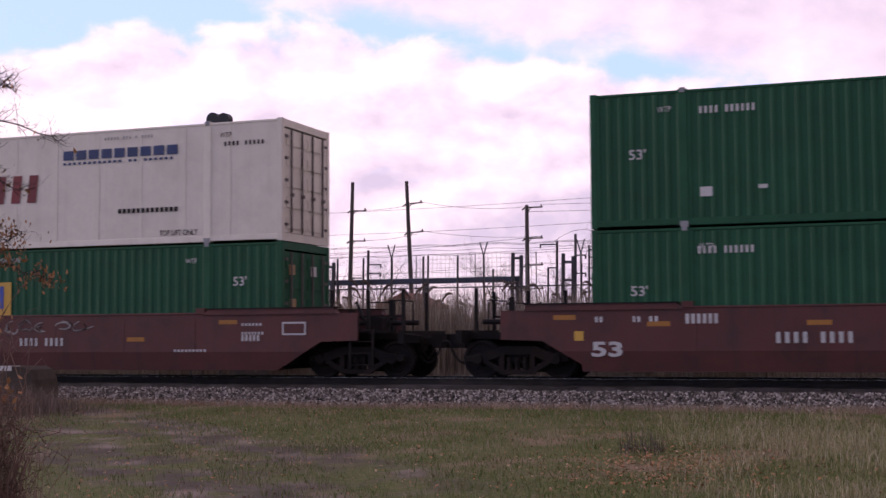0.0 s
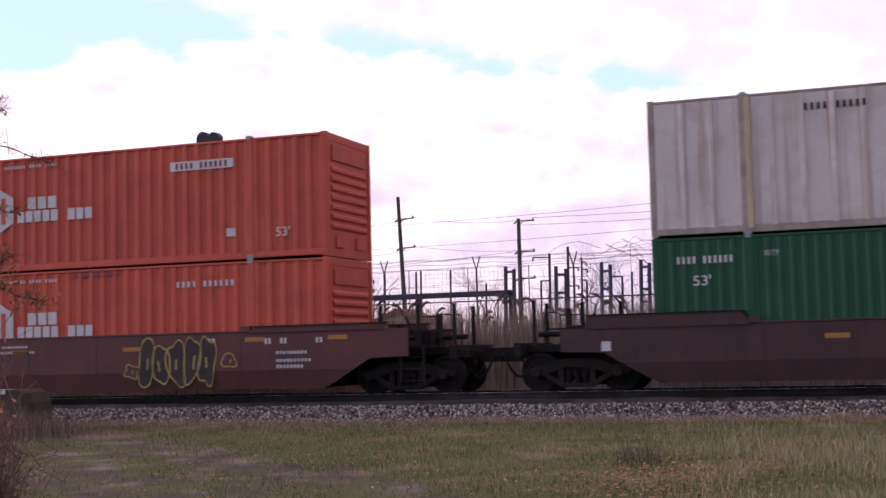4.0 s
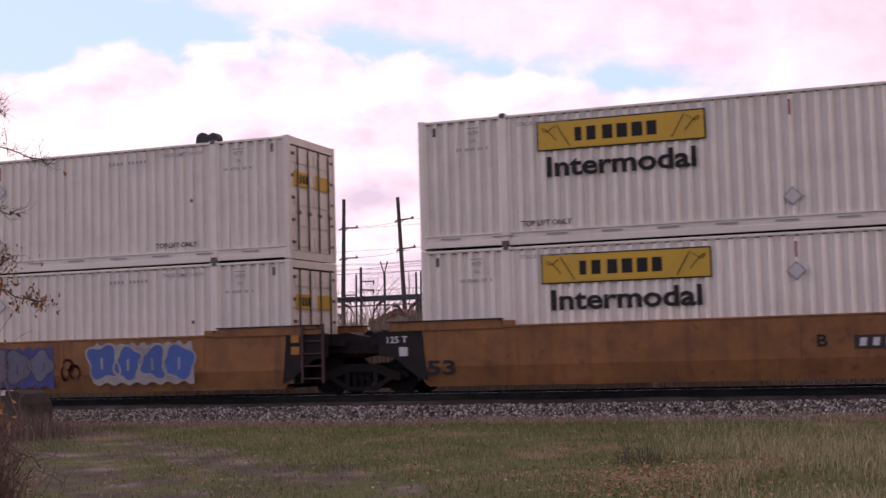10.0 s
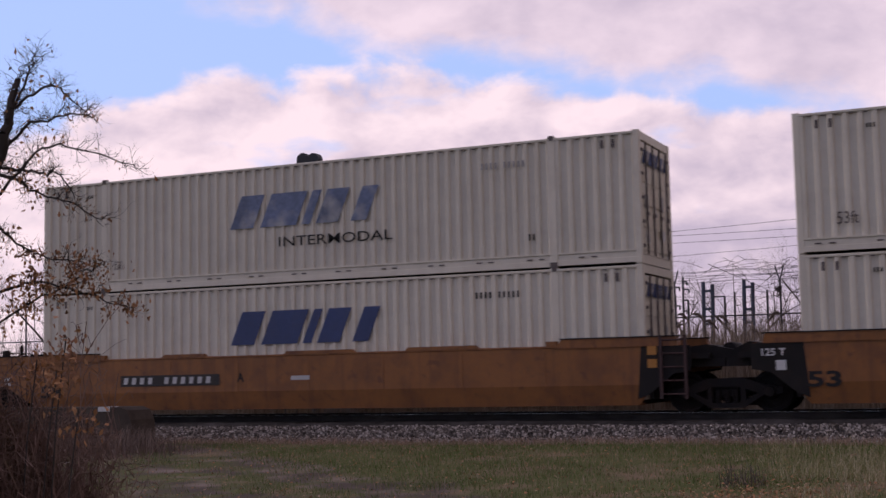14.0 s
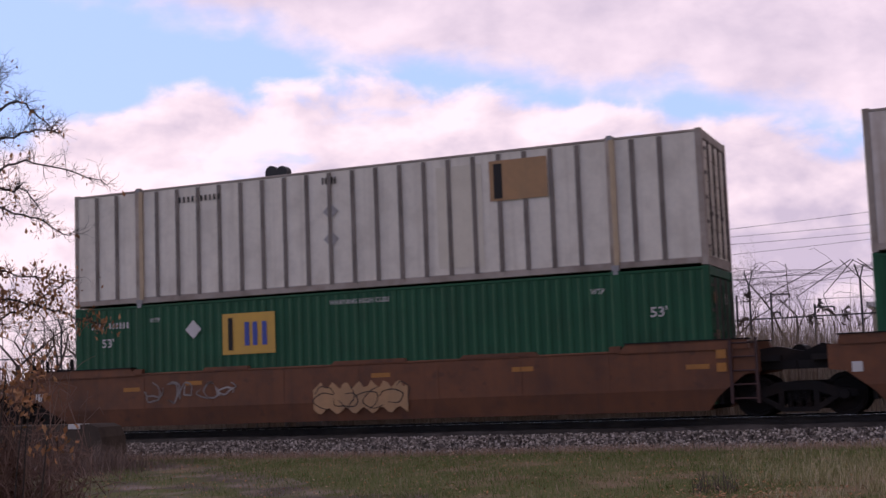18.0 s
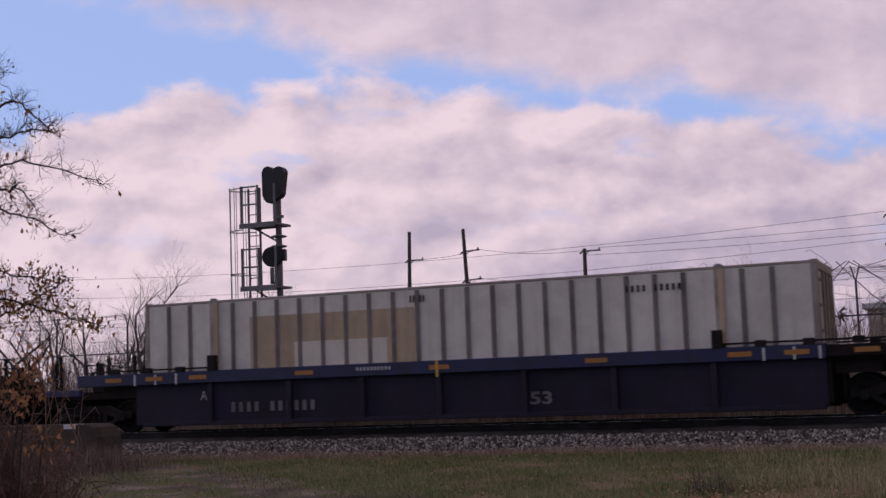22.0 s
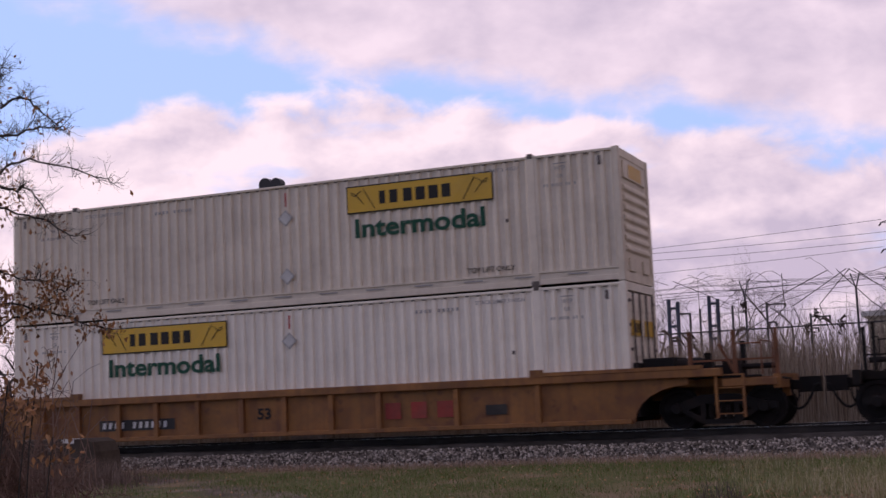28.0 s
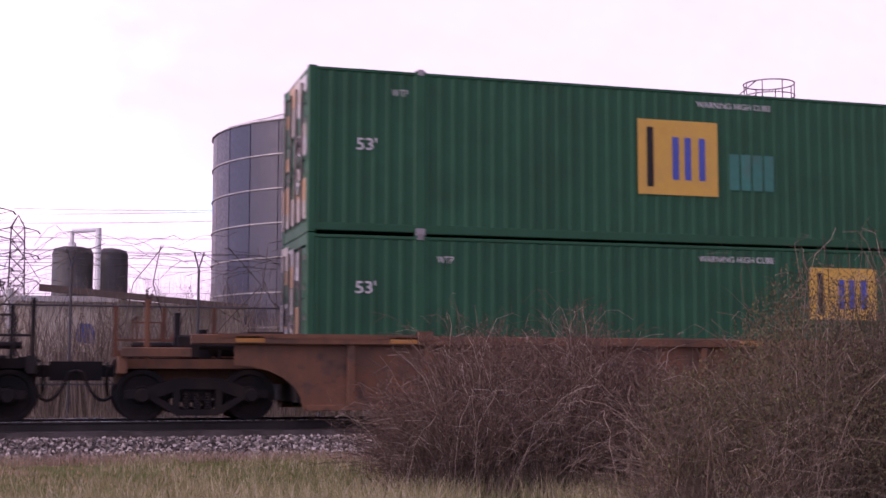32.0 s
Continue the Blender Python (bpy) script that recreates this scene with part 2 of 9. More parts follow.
M_WHITED = paint("dingy_white_container_paint", (0.70, 0.610, 0.505), 0.55, vary=0.06, dirt=(0.36, 0.29, 0.22), dirty=0.14, streak=0.2)
M_CREAM = paint("cream_container_paint", (0.67, 0.61, 0.50), 0.5, vary=0.04, dirt=(0.36, 0.30, 0.24), dirty=0.10, streak=0.16)
M_SILVER = paint("silver_aluminium_panel", (0.72, 0.665, 0.575), 0.5, metal=0.05, vary=0.07, dirt=(0.30, 0.25, 0.20), dirty=0.14, streak=0.25)
M_SILVERR = paint("silver_panel_rust_streaked", (0.62, 0.56, 0.51), 0.5, metal=0.15, vary=0.08, dirt=(0.30, 0.19, 0.11), dirty=0.2, streak=0.65)
M_TAN = paint("tan_faded_film", (0.50, 0.38, 0.25), 0.6, vary=0.08, dirty=0.1, streak=0.2)
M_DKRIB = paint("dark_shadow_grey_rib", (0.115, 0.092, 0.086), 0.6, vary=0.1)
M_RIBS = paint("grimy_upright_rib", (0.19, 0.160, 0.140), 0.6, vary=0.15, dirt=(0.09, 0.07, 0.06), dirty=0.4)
M_RAILG = paint("grimy_container_rail", (0.36, 0.305, 0.265), 0.6, vary=0.15, dirt=(0.17, 0.12, 0.09), dirty=0.4)
M_STRUCT = paint("galvanised_grey", (0.30, 0.29, 0.29), 0.5, metal=0.4, vary=0.1)
M_SIGN = paint("yellow_sign_film", (0.62, 0.37, 0.03), 0.45, vary=0.05, dirt=(0.42, 0.28, 0.1), dirty=0.12, streak=0.12)
M_EMPY = paint("ochre_sign_film", (0.62, 0.36, 0.06), 0.45, vary=0.06, dirt=(0.4, 0.26, 0.1), dirty=0.12, streak=0.15)
M_EMPF = paint("faded_brown_sign_film", (0.40, 0.23, 0.11), 0.5, vary=0.1, dirt=(0.25, 0.17, 0.1), dirty=0.2, streak=0.3)
M_INK = paint("black_lettering", (0.022, 0.02, 0.02), 0.6, vary=0.1, dirty=0, bump=0, spec=0.2)
M_FAINT = paint("faint_grey_lettering", (0.33, 0.31, 0.30), 0.5, vary=0.1, dirty=0, bump=0)
M_LETW = paint("white_lettering", (0.56, 0.545, 0.53), 0.5, vary=0.06, dirty=0.1, bump=0)
M_LETG = paint("deep_green_lettering", (0.012, 0.075, 0.046), 0.6, vary=0.1, dirty=0, bump=0, spec=0.2)
M_LETB = paint("navy_lettering", (0.035, 0.055, 0.15), 0.5, vary=0.12, dirty=0.1, bump=0)
M_LETBF = paint("faded_navy_lettering", (0.12, 0.15, 0.24), 0.5, vary=0.3, dirt=(0.5, 0.48, 0.45), dirty=0.4, bump=0)
M_LETR = paint("red_mark", (0.42, 0.05, 0.04), 0.5, vary=0.1, dirty=0, bump=0)
M_LETMR = paint("dark_red_lettering", (0.20, 0.03, 0.035), 0.5, vary=0.1, dirty=0, bump=0)
M_LETBR = paint("blue_brand_shape", (0.05, 0.08, 0.34), 0.5, vary=0.1, dirty=0, bump=0)
M_REFL = paint("amber_reflector", (0.40, 0.17, 0.03), 0.35, vary=0.1, dirty=0.1, bump=0)
M_PLATE = paint("black_stencil_panel", (0.022, 0.018, 0.017), 0.6, vary=0.15, dirty=0.2, bump=0)
M_GRAFW = paint("chalky_white_spray", (0.38, 0.35, 0.33), 0.7, vary=0.15, dirty=0.3, bump=0)
M_GRAFS = paint("slate_lilac_spray", (0.12, 0.125, 0.17), 0.7, vary=0.15, dirty=0.2, bump=0)
M_GRAFP = paint("chalky_pink_spray", (0.36, 0.27, 0.235), 0.7, vary=0.12, dirty=0.25, bump=0)
M_GRAFM = paint("dark_maroon_spray", (0.055, 0.022, 0.020), 0.7, vary=0.2, dirty=0.2, bump=0)
M_GRAFB = paint("blue_spray", (0.09, 0.13, 0.29), 0.6, vary=0.15, dirty=0.15, bump=0)
M_GRAFN = paint("navy_spray", (0.040, 0.05, 0.19), 0.6, vary=0.15, dirty=0.15, bump=0)
M_GRAFL = paint("deep_blue_spray", (0.045, 0.105, 0.33), 0.6, vary=0.15, dirty=0.1, bump=0)
M_GRAFK = paint("black_spray", (0.03, 0.022, 0.02), 0.7, vary=0.2, dirty=0.2, bump=0)
M_GRAFY = paint("dull_yellow_spray", (0.34, 0.27, 0.07), 0.7, vary=0.15, dirty=0.2, bump=0)
M_GRAFR = paint("red_spray", (0.30, 0.04, 0.03), 0.7, vary=0.2, dirty=0.2, bump=0)

# ---------------------------------------------------------------- mesh helpers
MESHES = {}


def mesh_data(name, verts, faces, mat, smooth=False):
    me = bpy.data.meshes.new(name)
    me.from_pydata([tuple(v) for v in verts], [], faces)
    me.materials.append(mat)
    if smooth:
        me.polygons.foreach_set("use_smooth", [True] * len(me.polygons))
    me.update()
    return me


class Geo:
    """Collects plain solids into one mesh."""

    def __init__(self):
        self.v, self.f = [], []

    def add(self, verts, faces):
        n = len(self.v)
        self.v += [tuple(p) for p in verts]
        self.f += [[n + i for i in q] for q in faces]
        return self

    def box(self, x0, x1, y0, y1, z0, z1):
        v = [(x, y, z) for z in (z0, z1) for y in (y0, y1) for x in (x0, x1)]
        return self.add(v, [(0, 2, 3, 1), (4, 5, 7, 6), (0, 1, 5, 4), (2, 6, 7, 3), (0, 4, 6, 2), (1, 3, 7, 5)])

    def soft(self, x0, x1, y0, y1, z0, z1, c=0.012):
        """A box with its long edges cut off along x."""
        ring = [(y0 + c, z0), (y1 - c, z0), (y1, z0 + c), (y1, z1 - c), (y1 - c, z1), (y0 + c, z1), (y0, z1 - c), (y0, z0 + c)]
        v = [(x, y, z) for x in (x0, x1) for y, z in ring]
        f = [(i, i + 8, (i + 1) % 8 + 8, (i + 1) % 8) for i in range(8)] + [tuple(range(8)), tuple(range(15, 7, -1))]
        return self.add(v, f)

    def post(self, x0, x1, y0, y1, z0, z1, c=0.012):
        """A box with its upright edges cut off."""
        ring = [(x0 + c, y0), (x1 - c, y0), (x1, y0 + c), (x1, y1 - c), (x1 - c, y1), (x0 + c, y1), (x0, y1 - c), (x0, y0 + c)]
        v = [(x, y, z) for z in (z0, z1) for x, y in ring]
        f = [(i, (i + 1) % 8, (i + 1) % 8 + 8, i + 8) for i in range(8)] + [tuple(range(7, -1, -1)), tuple(range(8, 16))]
        return self.add(v, f)

    def slab(self, outline, y0, y1):
        """An outline in x, z (seen from -y, anticlockwise) with thickness along y."""
        n = len(outline)
        v = [(x, y0, z) for x, z in outline] + [(x, y1, z) for x, z in outline]
        f = [tuple(range(n)), tuple(range(2 * n - 1, n - 1, -1))]
        f += [(i, i + n, (i + 1) % n + n, (i + 1) % n) for i in range(n)]
        return self.add(v, f)

    def rod(self, a, b, r0, r1=None, n=8, caps=True):
        a, b = Vector(a), Vector(b)
        r1 = r0 if r1 is None else r1
        w = (b - a).normalized()
        u = w.orthogonal().normalized()
        t = w.cross(u)
        ring = [(math.cos(2 * math.pi * i / n), math.sin(2 * math.pi * i / n)) for i in range(n)]
        v = [a + r0 * (c * u + s * t) for c, s in ring] + [b + r1 * (c * u + s * t) for c, s in ring]
        f = [(i, (i + 1) % n, (i + 1) % n + n, i + n) for i in range(n)]
        if caps:
            f += [tuple(range(n - 1, -1, -1)), tuple(range(n, 2 * n))]
        return self.add(v, f)

    def pipe(self, pts, r, n=6):
        """One bent tube through the points."""
        P = [Vector(p) for p in pts]
        v, u = [], None
        for i, p in enumerate(P):
            w = (P[min(i + 1, len(P) - 1)] - P[max(i - 1, 0)]).normalized()
            u = w.orthogonal().normalized() if u is None else (u - w * u.dot(w)).normalized()
            t = w.cross(u)
            v += [p + r * (math.cos(2 * math.pi * k / n) * u + math.sin(2 * math.pi * k / n) * t) for k in range(n)]
        f = [(i * n + k, i * n + (k + 1) % n, (i + 1) * n + (k + 1) % n, (i + 1) * n + k) for i in range(len(P) - 1) for k in range(n)]
        f += [tuple(range(n - 1, -1, -1)), tuple(range((len(P) - 1) * n, len(P) * n))]
        return self.add(v, f)

    def along(self, ring, x0, x1):
        """A section in y, z, drawn out along x."""
        n = len(ring)
        v = [(x, y, z) for x in (x0, x1) for y, z in ring]
        return self.add(v, [(i, i + n, (i + 1) % n + n, (i + 1) % n) for i in range(n)] + [tuple(range(n)), tuple(range(2 * n - 1, n - 1, -1))])

    def lathe(self, prof, centre, axis="y", n=24):
        """prof: (radius, along) pairs, turned about an axis through centre."""
        c = Vector(centre)
        v = []
        for r, h in prof:
            for i in range(n):
                a = 2 * math.pi * i / n
                p = {"y": (r * math.cos(a), h, r * math.sin(a)), "z": (r * math.cos(a), r * math.sin(a), h), "x": (h, r * math.cos(a), r * math.sin(a))}[axis]
                v.append(c + Vector(p))
        f = []
        for k in range(len(prof) - 1):
            for i in range(n):
                j = (i + 1) % n
                q = (k * n + i, k * n + j, (k + 1) * n + j, (k + 1) * n + i)
                f.append(q if axis == "z" else q[::-1] if axis == "y" else q)
        return self.add(v, f)

    def mesh(self, name, mat, smooth=False):
        return mesh_data(name, self.v, self.f, mat, smooth)


def thing(name, label, category, group="", kind="", m=None):
    ob = new(name)
    ob.empty_display_size = 0.3
    tagged(ob, label, category, group, kind)
    if m is not None:
        ob.matrix_basis = m
    return ob


def part(name, me, parent, label="", m=None):
    ob = new(name, me)
    ob.parent = parent
    if m is not None:
        ob.matrix_basis = m
    if label:
        tagged(ob, label)
    return ob


def cached(key, build):
    if key not in MESHES:
        MESHES[key] = build()
    return MESHES[key]


def gpart(name, key, build, mat, parent, label="", m=None, smooth=False):
    """A part whose mesh is shared by all parts of the same key and material."""
    me = cached((key, mat.name), lambda: build(Geo()).mesh(name, mat, smooth))
    return part(name, me, parent, label, m)


def text_mesh(text, width, height, mat, slant=0.0, bold=0.0):
    def build():
        cu = bpy.data.curves.new("writing", "FONT")
        cu.body, cu.size, cu.extrude, cu.resolution_u, cu.shear, cu.offset = text, 1.0, 0.0, 3, slant, bold
        ob = bpy.data.objects.new("writing", cu)
        me = bpy.data.meshes.new_from_object(ob)
        bpy.data.objects.remove(ob)
        v = np.array([p.co[:] for p in me.vertices])
        lo, hi = v.min(0), v.max(0)
        s = (width / (hi[0] - lo[0]), height / (hi[1] - lo[1]))
        for p in me.vertices:
            p.co = ((p.co[0] - lo[0]) * s[0], 0.0, (p.co[1] - lo[1]) * s[1])
        me.materials.clear()
        me.materials.append(mat)
        return me
    return cached((text, width, height, mat.name, slant, bold), build)


def writing(text, x, z, width, height, mat, parent, y=-0.012, slant=0.0, bold=0.0):
    return tagged(part("lettering", text_mesh(text, width, height, mat, slant, bold), parent, m=pose(x, y, z)), kind="stuff")


def bars(x, z, width, height, count, mat, parent, y=-0.012, name="stencil_marking", fill=0.5, slant=0.0, gap_at=()):
    """Plain upright bars, one for each character. Large ones are parts of their own."""
    step = width / count
    s = slant * height
    if name != "stencil_marking":
        for i in range(count):
            if i not in gap_at:
                shape(name, [(0, 0), (step * fill, 0), (step * fill + s, height), (s, height)], x + i * step, z, mat, parent, y=y, key=("bar", round(step * fill, 3), round(height, 3), slant))
        return

    def build(g):
        for i in range(count):
            if i not in gap_at:
                x0, x1 = i * step, i * step + step * fill
                g.add([(x0, 0, 0), (x1, 0, 0), (x1 + s, 0, height), (x0 + s, 0, height)], [(0, 1, 2, 3)])
        return g
    ob = gpart(name, ("bars", round(width, 3), round(height, 3), count, fill, slant, tuple(gap_at)), build, mat, parent, m=pose(x, y, z))
    tagged(ob, kind="stuff")


def panel(name, x0, x1, z0, z1, mat, parent, y=-0.008, thick=0.004, label=""):
    return gpart(name, ("panel", round(x1 - x0, 3), round(z1 - z0, 3), thick), lambda g: g.box(0, x1 - x0, 0, thick, 0, z1 - z0), mat, parent, label, pose(x0, y, z0))


def shape(name, outline, x, z, mat, parent, y=-0.012, label="", key=None):
    return gpart(name, ("shape", key or tuple(outline)), lambda g: g.add([(a, 0, b) for a, b in outline], [tuple(range(len(outline)))]), mat, parent, label, pose(x, y, z))


# ---------------------------------------------------------------- containers
LEN, WID, HGT = 16.154, 2.591, 2.87
POSTS = (1.88, 14.07)                # lift posts, 0.2 m wide


def corrugated(g, x0, x1, z0, z1, pitch, depth, y=0.0, flat=0.52):
    """A folded sheet: outer flats at y, inner flats depth behind."""
    n = max(1, round((x1 - x0) / pitch))
    p = (x1 - x0) / n
    xs = []
    for i in range(n):
        a = x0 + i * p
        s = (1 - flat) * p * 0.25
        xs += [(a, 0), (a + flat * p * 0.5, 0), (a + flat * p * 0.5 + s, depth), (a + p - s - flat * p * 0.0001, depth)]
    xs.append((x1, 0))
    v = [(x, y + d, z) for z in (z0, z1) for x, d in xs]
    k = len(xs)
    return g.add(v, [(i, i + 1, i + 1 + k, i + k) for i in range(k - 1)])


STYLES = {   # pitch of the folds, depth, wall material
    "white": (0.262, 0.046, M_WHITE), "cream": (0.272, 0.046, M_CREAM), "green": (0.243, 0.019, M_GREEN),
    "red": (0.335, 0.040, M_RED), "silver": (0.0, 0.0, M_SILVER), "silver_rust": (0.0, 0.0, M_SILVERR),
    "reefer": (0.0, 0.0, M_WHITE), "smooth": (0.0, 0.0, M_WHITE),
}


def end_doors(ob, side, mat, sign, dark=False):
    """Two door leaves with lock rods at one end (side 0: x = 0, side 1: x = LEN)."""
    m = Matrix.Identity(4) if side else Matrix.Translation((LEN, WID, 0)) @ pose(0, 0, 0, 0, 0, 180)

    def leaf(g):
        g.box(-0.05, 0, 0, 1.12, 0, 2.44)
        for k in range(5):
            g.box(0, 0.022, 0.06, 1.06, 0.10 + k * 0.49, 0.36 + k * 0.49)
        return g
    for k in range(2):
        lf = gpart("door", "door_leaf", leaf, mat, ob, m=m @ pose(LEN - 0.02, 0.17 + k * 1.13, 0.2))
        for j in range(2):
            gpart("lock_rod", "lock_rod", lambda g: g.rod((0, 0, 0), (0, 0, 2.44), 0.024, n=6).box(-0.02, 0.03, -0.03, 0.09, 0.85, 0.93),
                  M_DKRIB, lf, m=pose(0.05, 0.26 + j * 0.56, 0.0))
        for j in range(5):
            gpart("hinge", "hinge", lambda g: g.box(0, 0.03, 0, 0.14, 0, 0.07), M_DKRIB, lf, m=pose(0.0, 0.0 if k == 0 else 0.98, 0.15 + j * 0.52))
    if sign:
        gpart("sign_panel", "door_sign", lambda g: g.box(0, 0.006, 0, 0.85, 0, 0.34), M_SIGN, ob, "yellow sign on the doors", m @ pose(LEN + 0.005, 0.25, 1.72))
        gpart("sign_panel", "door_sign", lambda g: g.box(0, 0.006, 0, 0.85, 0, 0.34), M_SIGN, ob, m=m @ pose(LEN + 0.005, 1.40, 1.72))
        gpart("stencil_marking", "door_sign_bars", lambda g: [g.box(0, 0.004, 0.1 + i * 0.16, 0.2 + i * 0.16, 0, 0.2) for i in range(4)] and g, M_INK, ob, m=m @ pose(LEN + 0.013, 0.3, 1.79))
    elif mat is M_CREAM:
        gpart("brand_bar", "cream_door_bars", lambda g: [g.add([(0, y0, 0), (0, y1, 0), (0, y1 + 0.14, 0.3), (0, y0 + 0.14, 0.3)], [(0, 1, 2, 3)]) for y0, y1 in ((0.0, 0.36), (0.46, 0.98), (1.06, 1.18), (1.28, 1.6), (1.72, 1.94))] and g, M_LETB, ob, m=m @ pose(LEN + 0.012, 0.2, 2.18))
        for yy, zz, hh in ((0.3, 1.2, 0.3), (1.55, 1.25, 0.34), (0.35, 0.45, 0.2), (1.6, 0.6, 0.22)):
            gpart("placard", ("cream_placard", hh), lambda g: g.box(0, 0.006, 0, 0.3, 0, hh), M_LETW if hh < 0.3 else M_STRUCT, ob, m=m @ pose(LEN + 0.006, yy, zz))
    elif mat is M_GREEN or mat is M_RED:
        for k, (yy, zz) in enumerate(((0.35, 2.1), (1.5, 2.1), (0.4, 1.3), (1.55, 0.75), (0.4, 0.5))):
            gpart("placard", "placard", lambda g: g.box(0, 0.006, 0, 0.3, 0, 0.24), M_LETW if k % 2 else M_EMPF, ob, m=m @ pose(LEN + 0.006, yy, zz))


def end_nose(ob, side, mat):
    """The closed end: a frame round a sheet with level folds."""
    m = Matrix.Identity(4) if side else Matrix.Translation((LEN, WID, 0)) @ pose(0, 0, 0, 0, 0, 180)

    sheet = gpart("end_wall", "nose", lambda g: g.box(-0.06, -0.03, 0.16, 2.43, 0.16, 2.7), mat, ob, m=m @ pose(LEN - 0.005, 0, 0))
    for k in range(7):
        gpart("level_fold", "level_fold", lambda g: g.add([(-0.03, 0.3, 0), (-0.03, 2.29, 0), (0.02, 2.29, 0.05), (0.02, 0.3, 0.05), (0.02, 0.3, 0.11), (0.02, 2.29, 0.11), (-0.03, 2.29, 0.17), (-0.03, 0.3, 0.17)],
                                                          [(0, 1, 2, 3), (3, 2, 5, 4), (4, 5, 6, 7), (0, 3, 4, 7), (1, 6, 5, 2)]), mat, sheet, m=pose(0, 0, 0.62 + k * 0.22))
    gpart("sign_backing", "sign_backing", lambda g: g.box(-0.03, 0.015, 0.35, 2.24, 2.24, 2.6), mat, sheet)
    for y in (0.5, 1.65):
        gpart("foot_plate", "foot_plate", lambda g: g.box(-0.03, 0.02, 0, 0.45, 0.22, 0.5), mat, sheet, m=pose(0, y, 0))
    gpart("sign_panel", "nose_sign", lambda g: g.box(0, 0.005, 0, 1.1, 0, 0.3), M_EMPY if mat in (M_WHITE, M_WHITED) else mat, ob, m=m @ pose(LEN + 0.013, 0.75, 2.27))


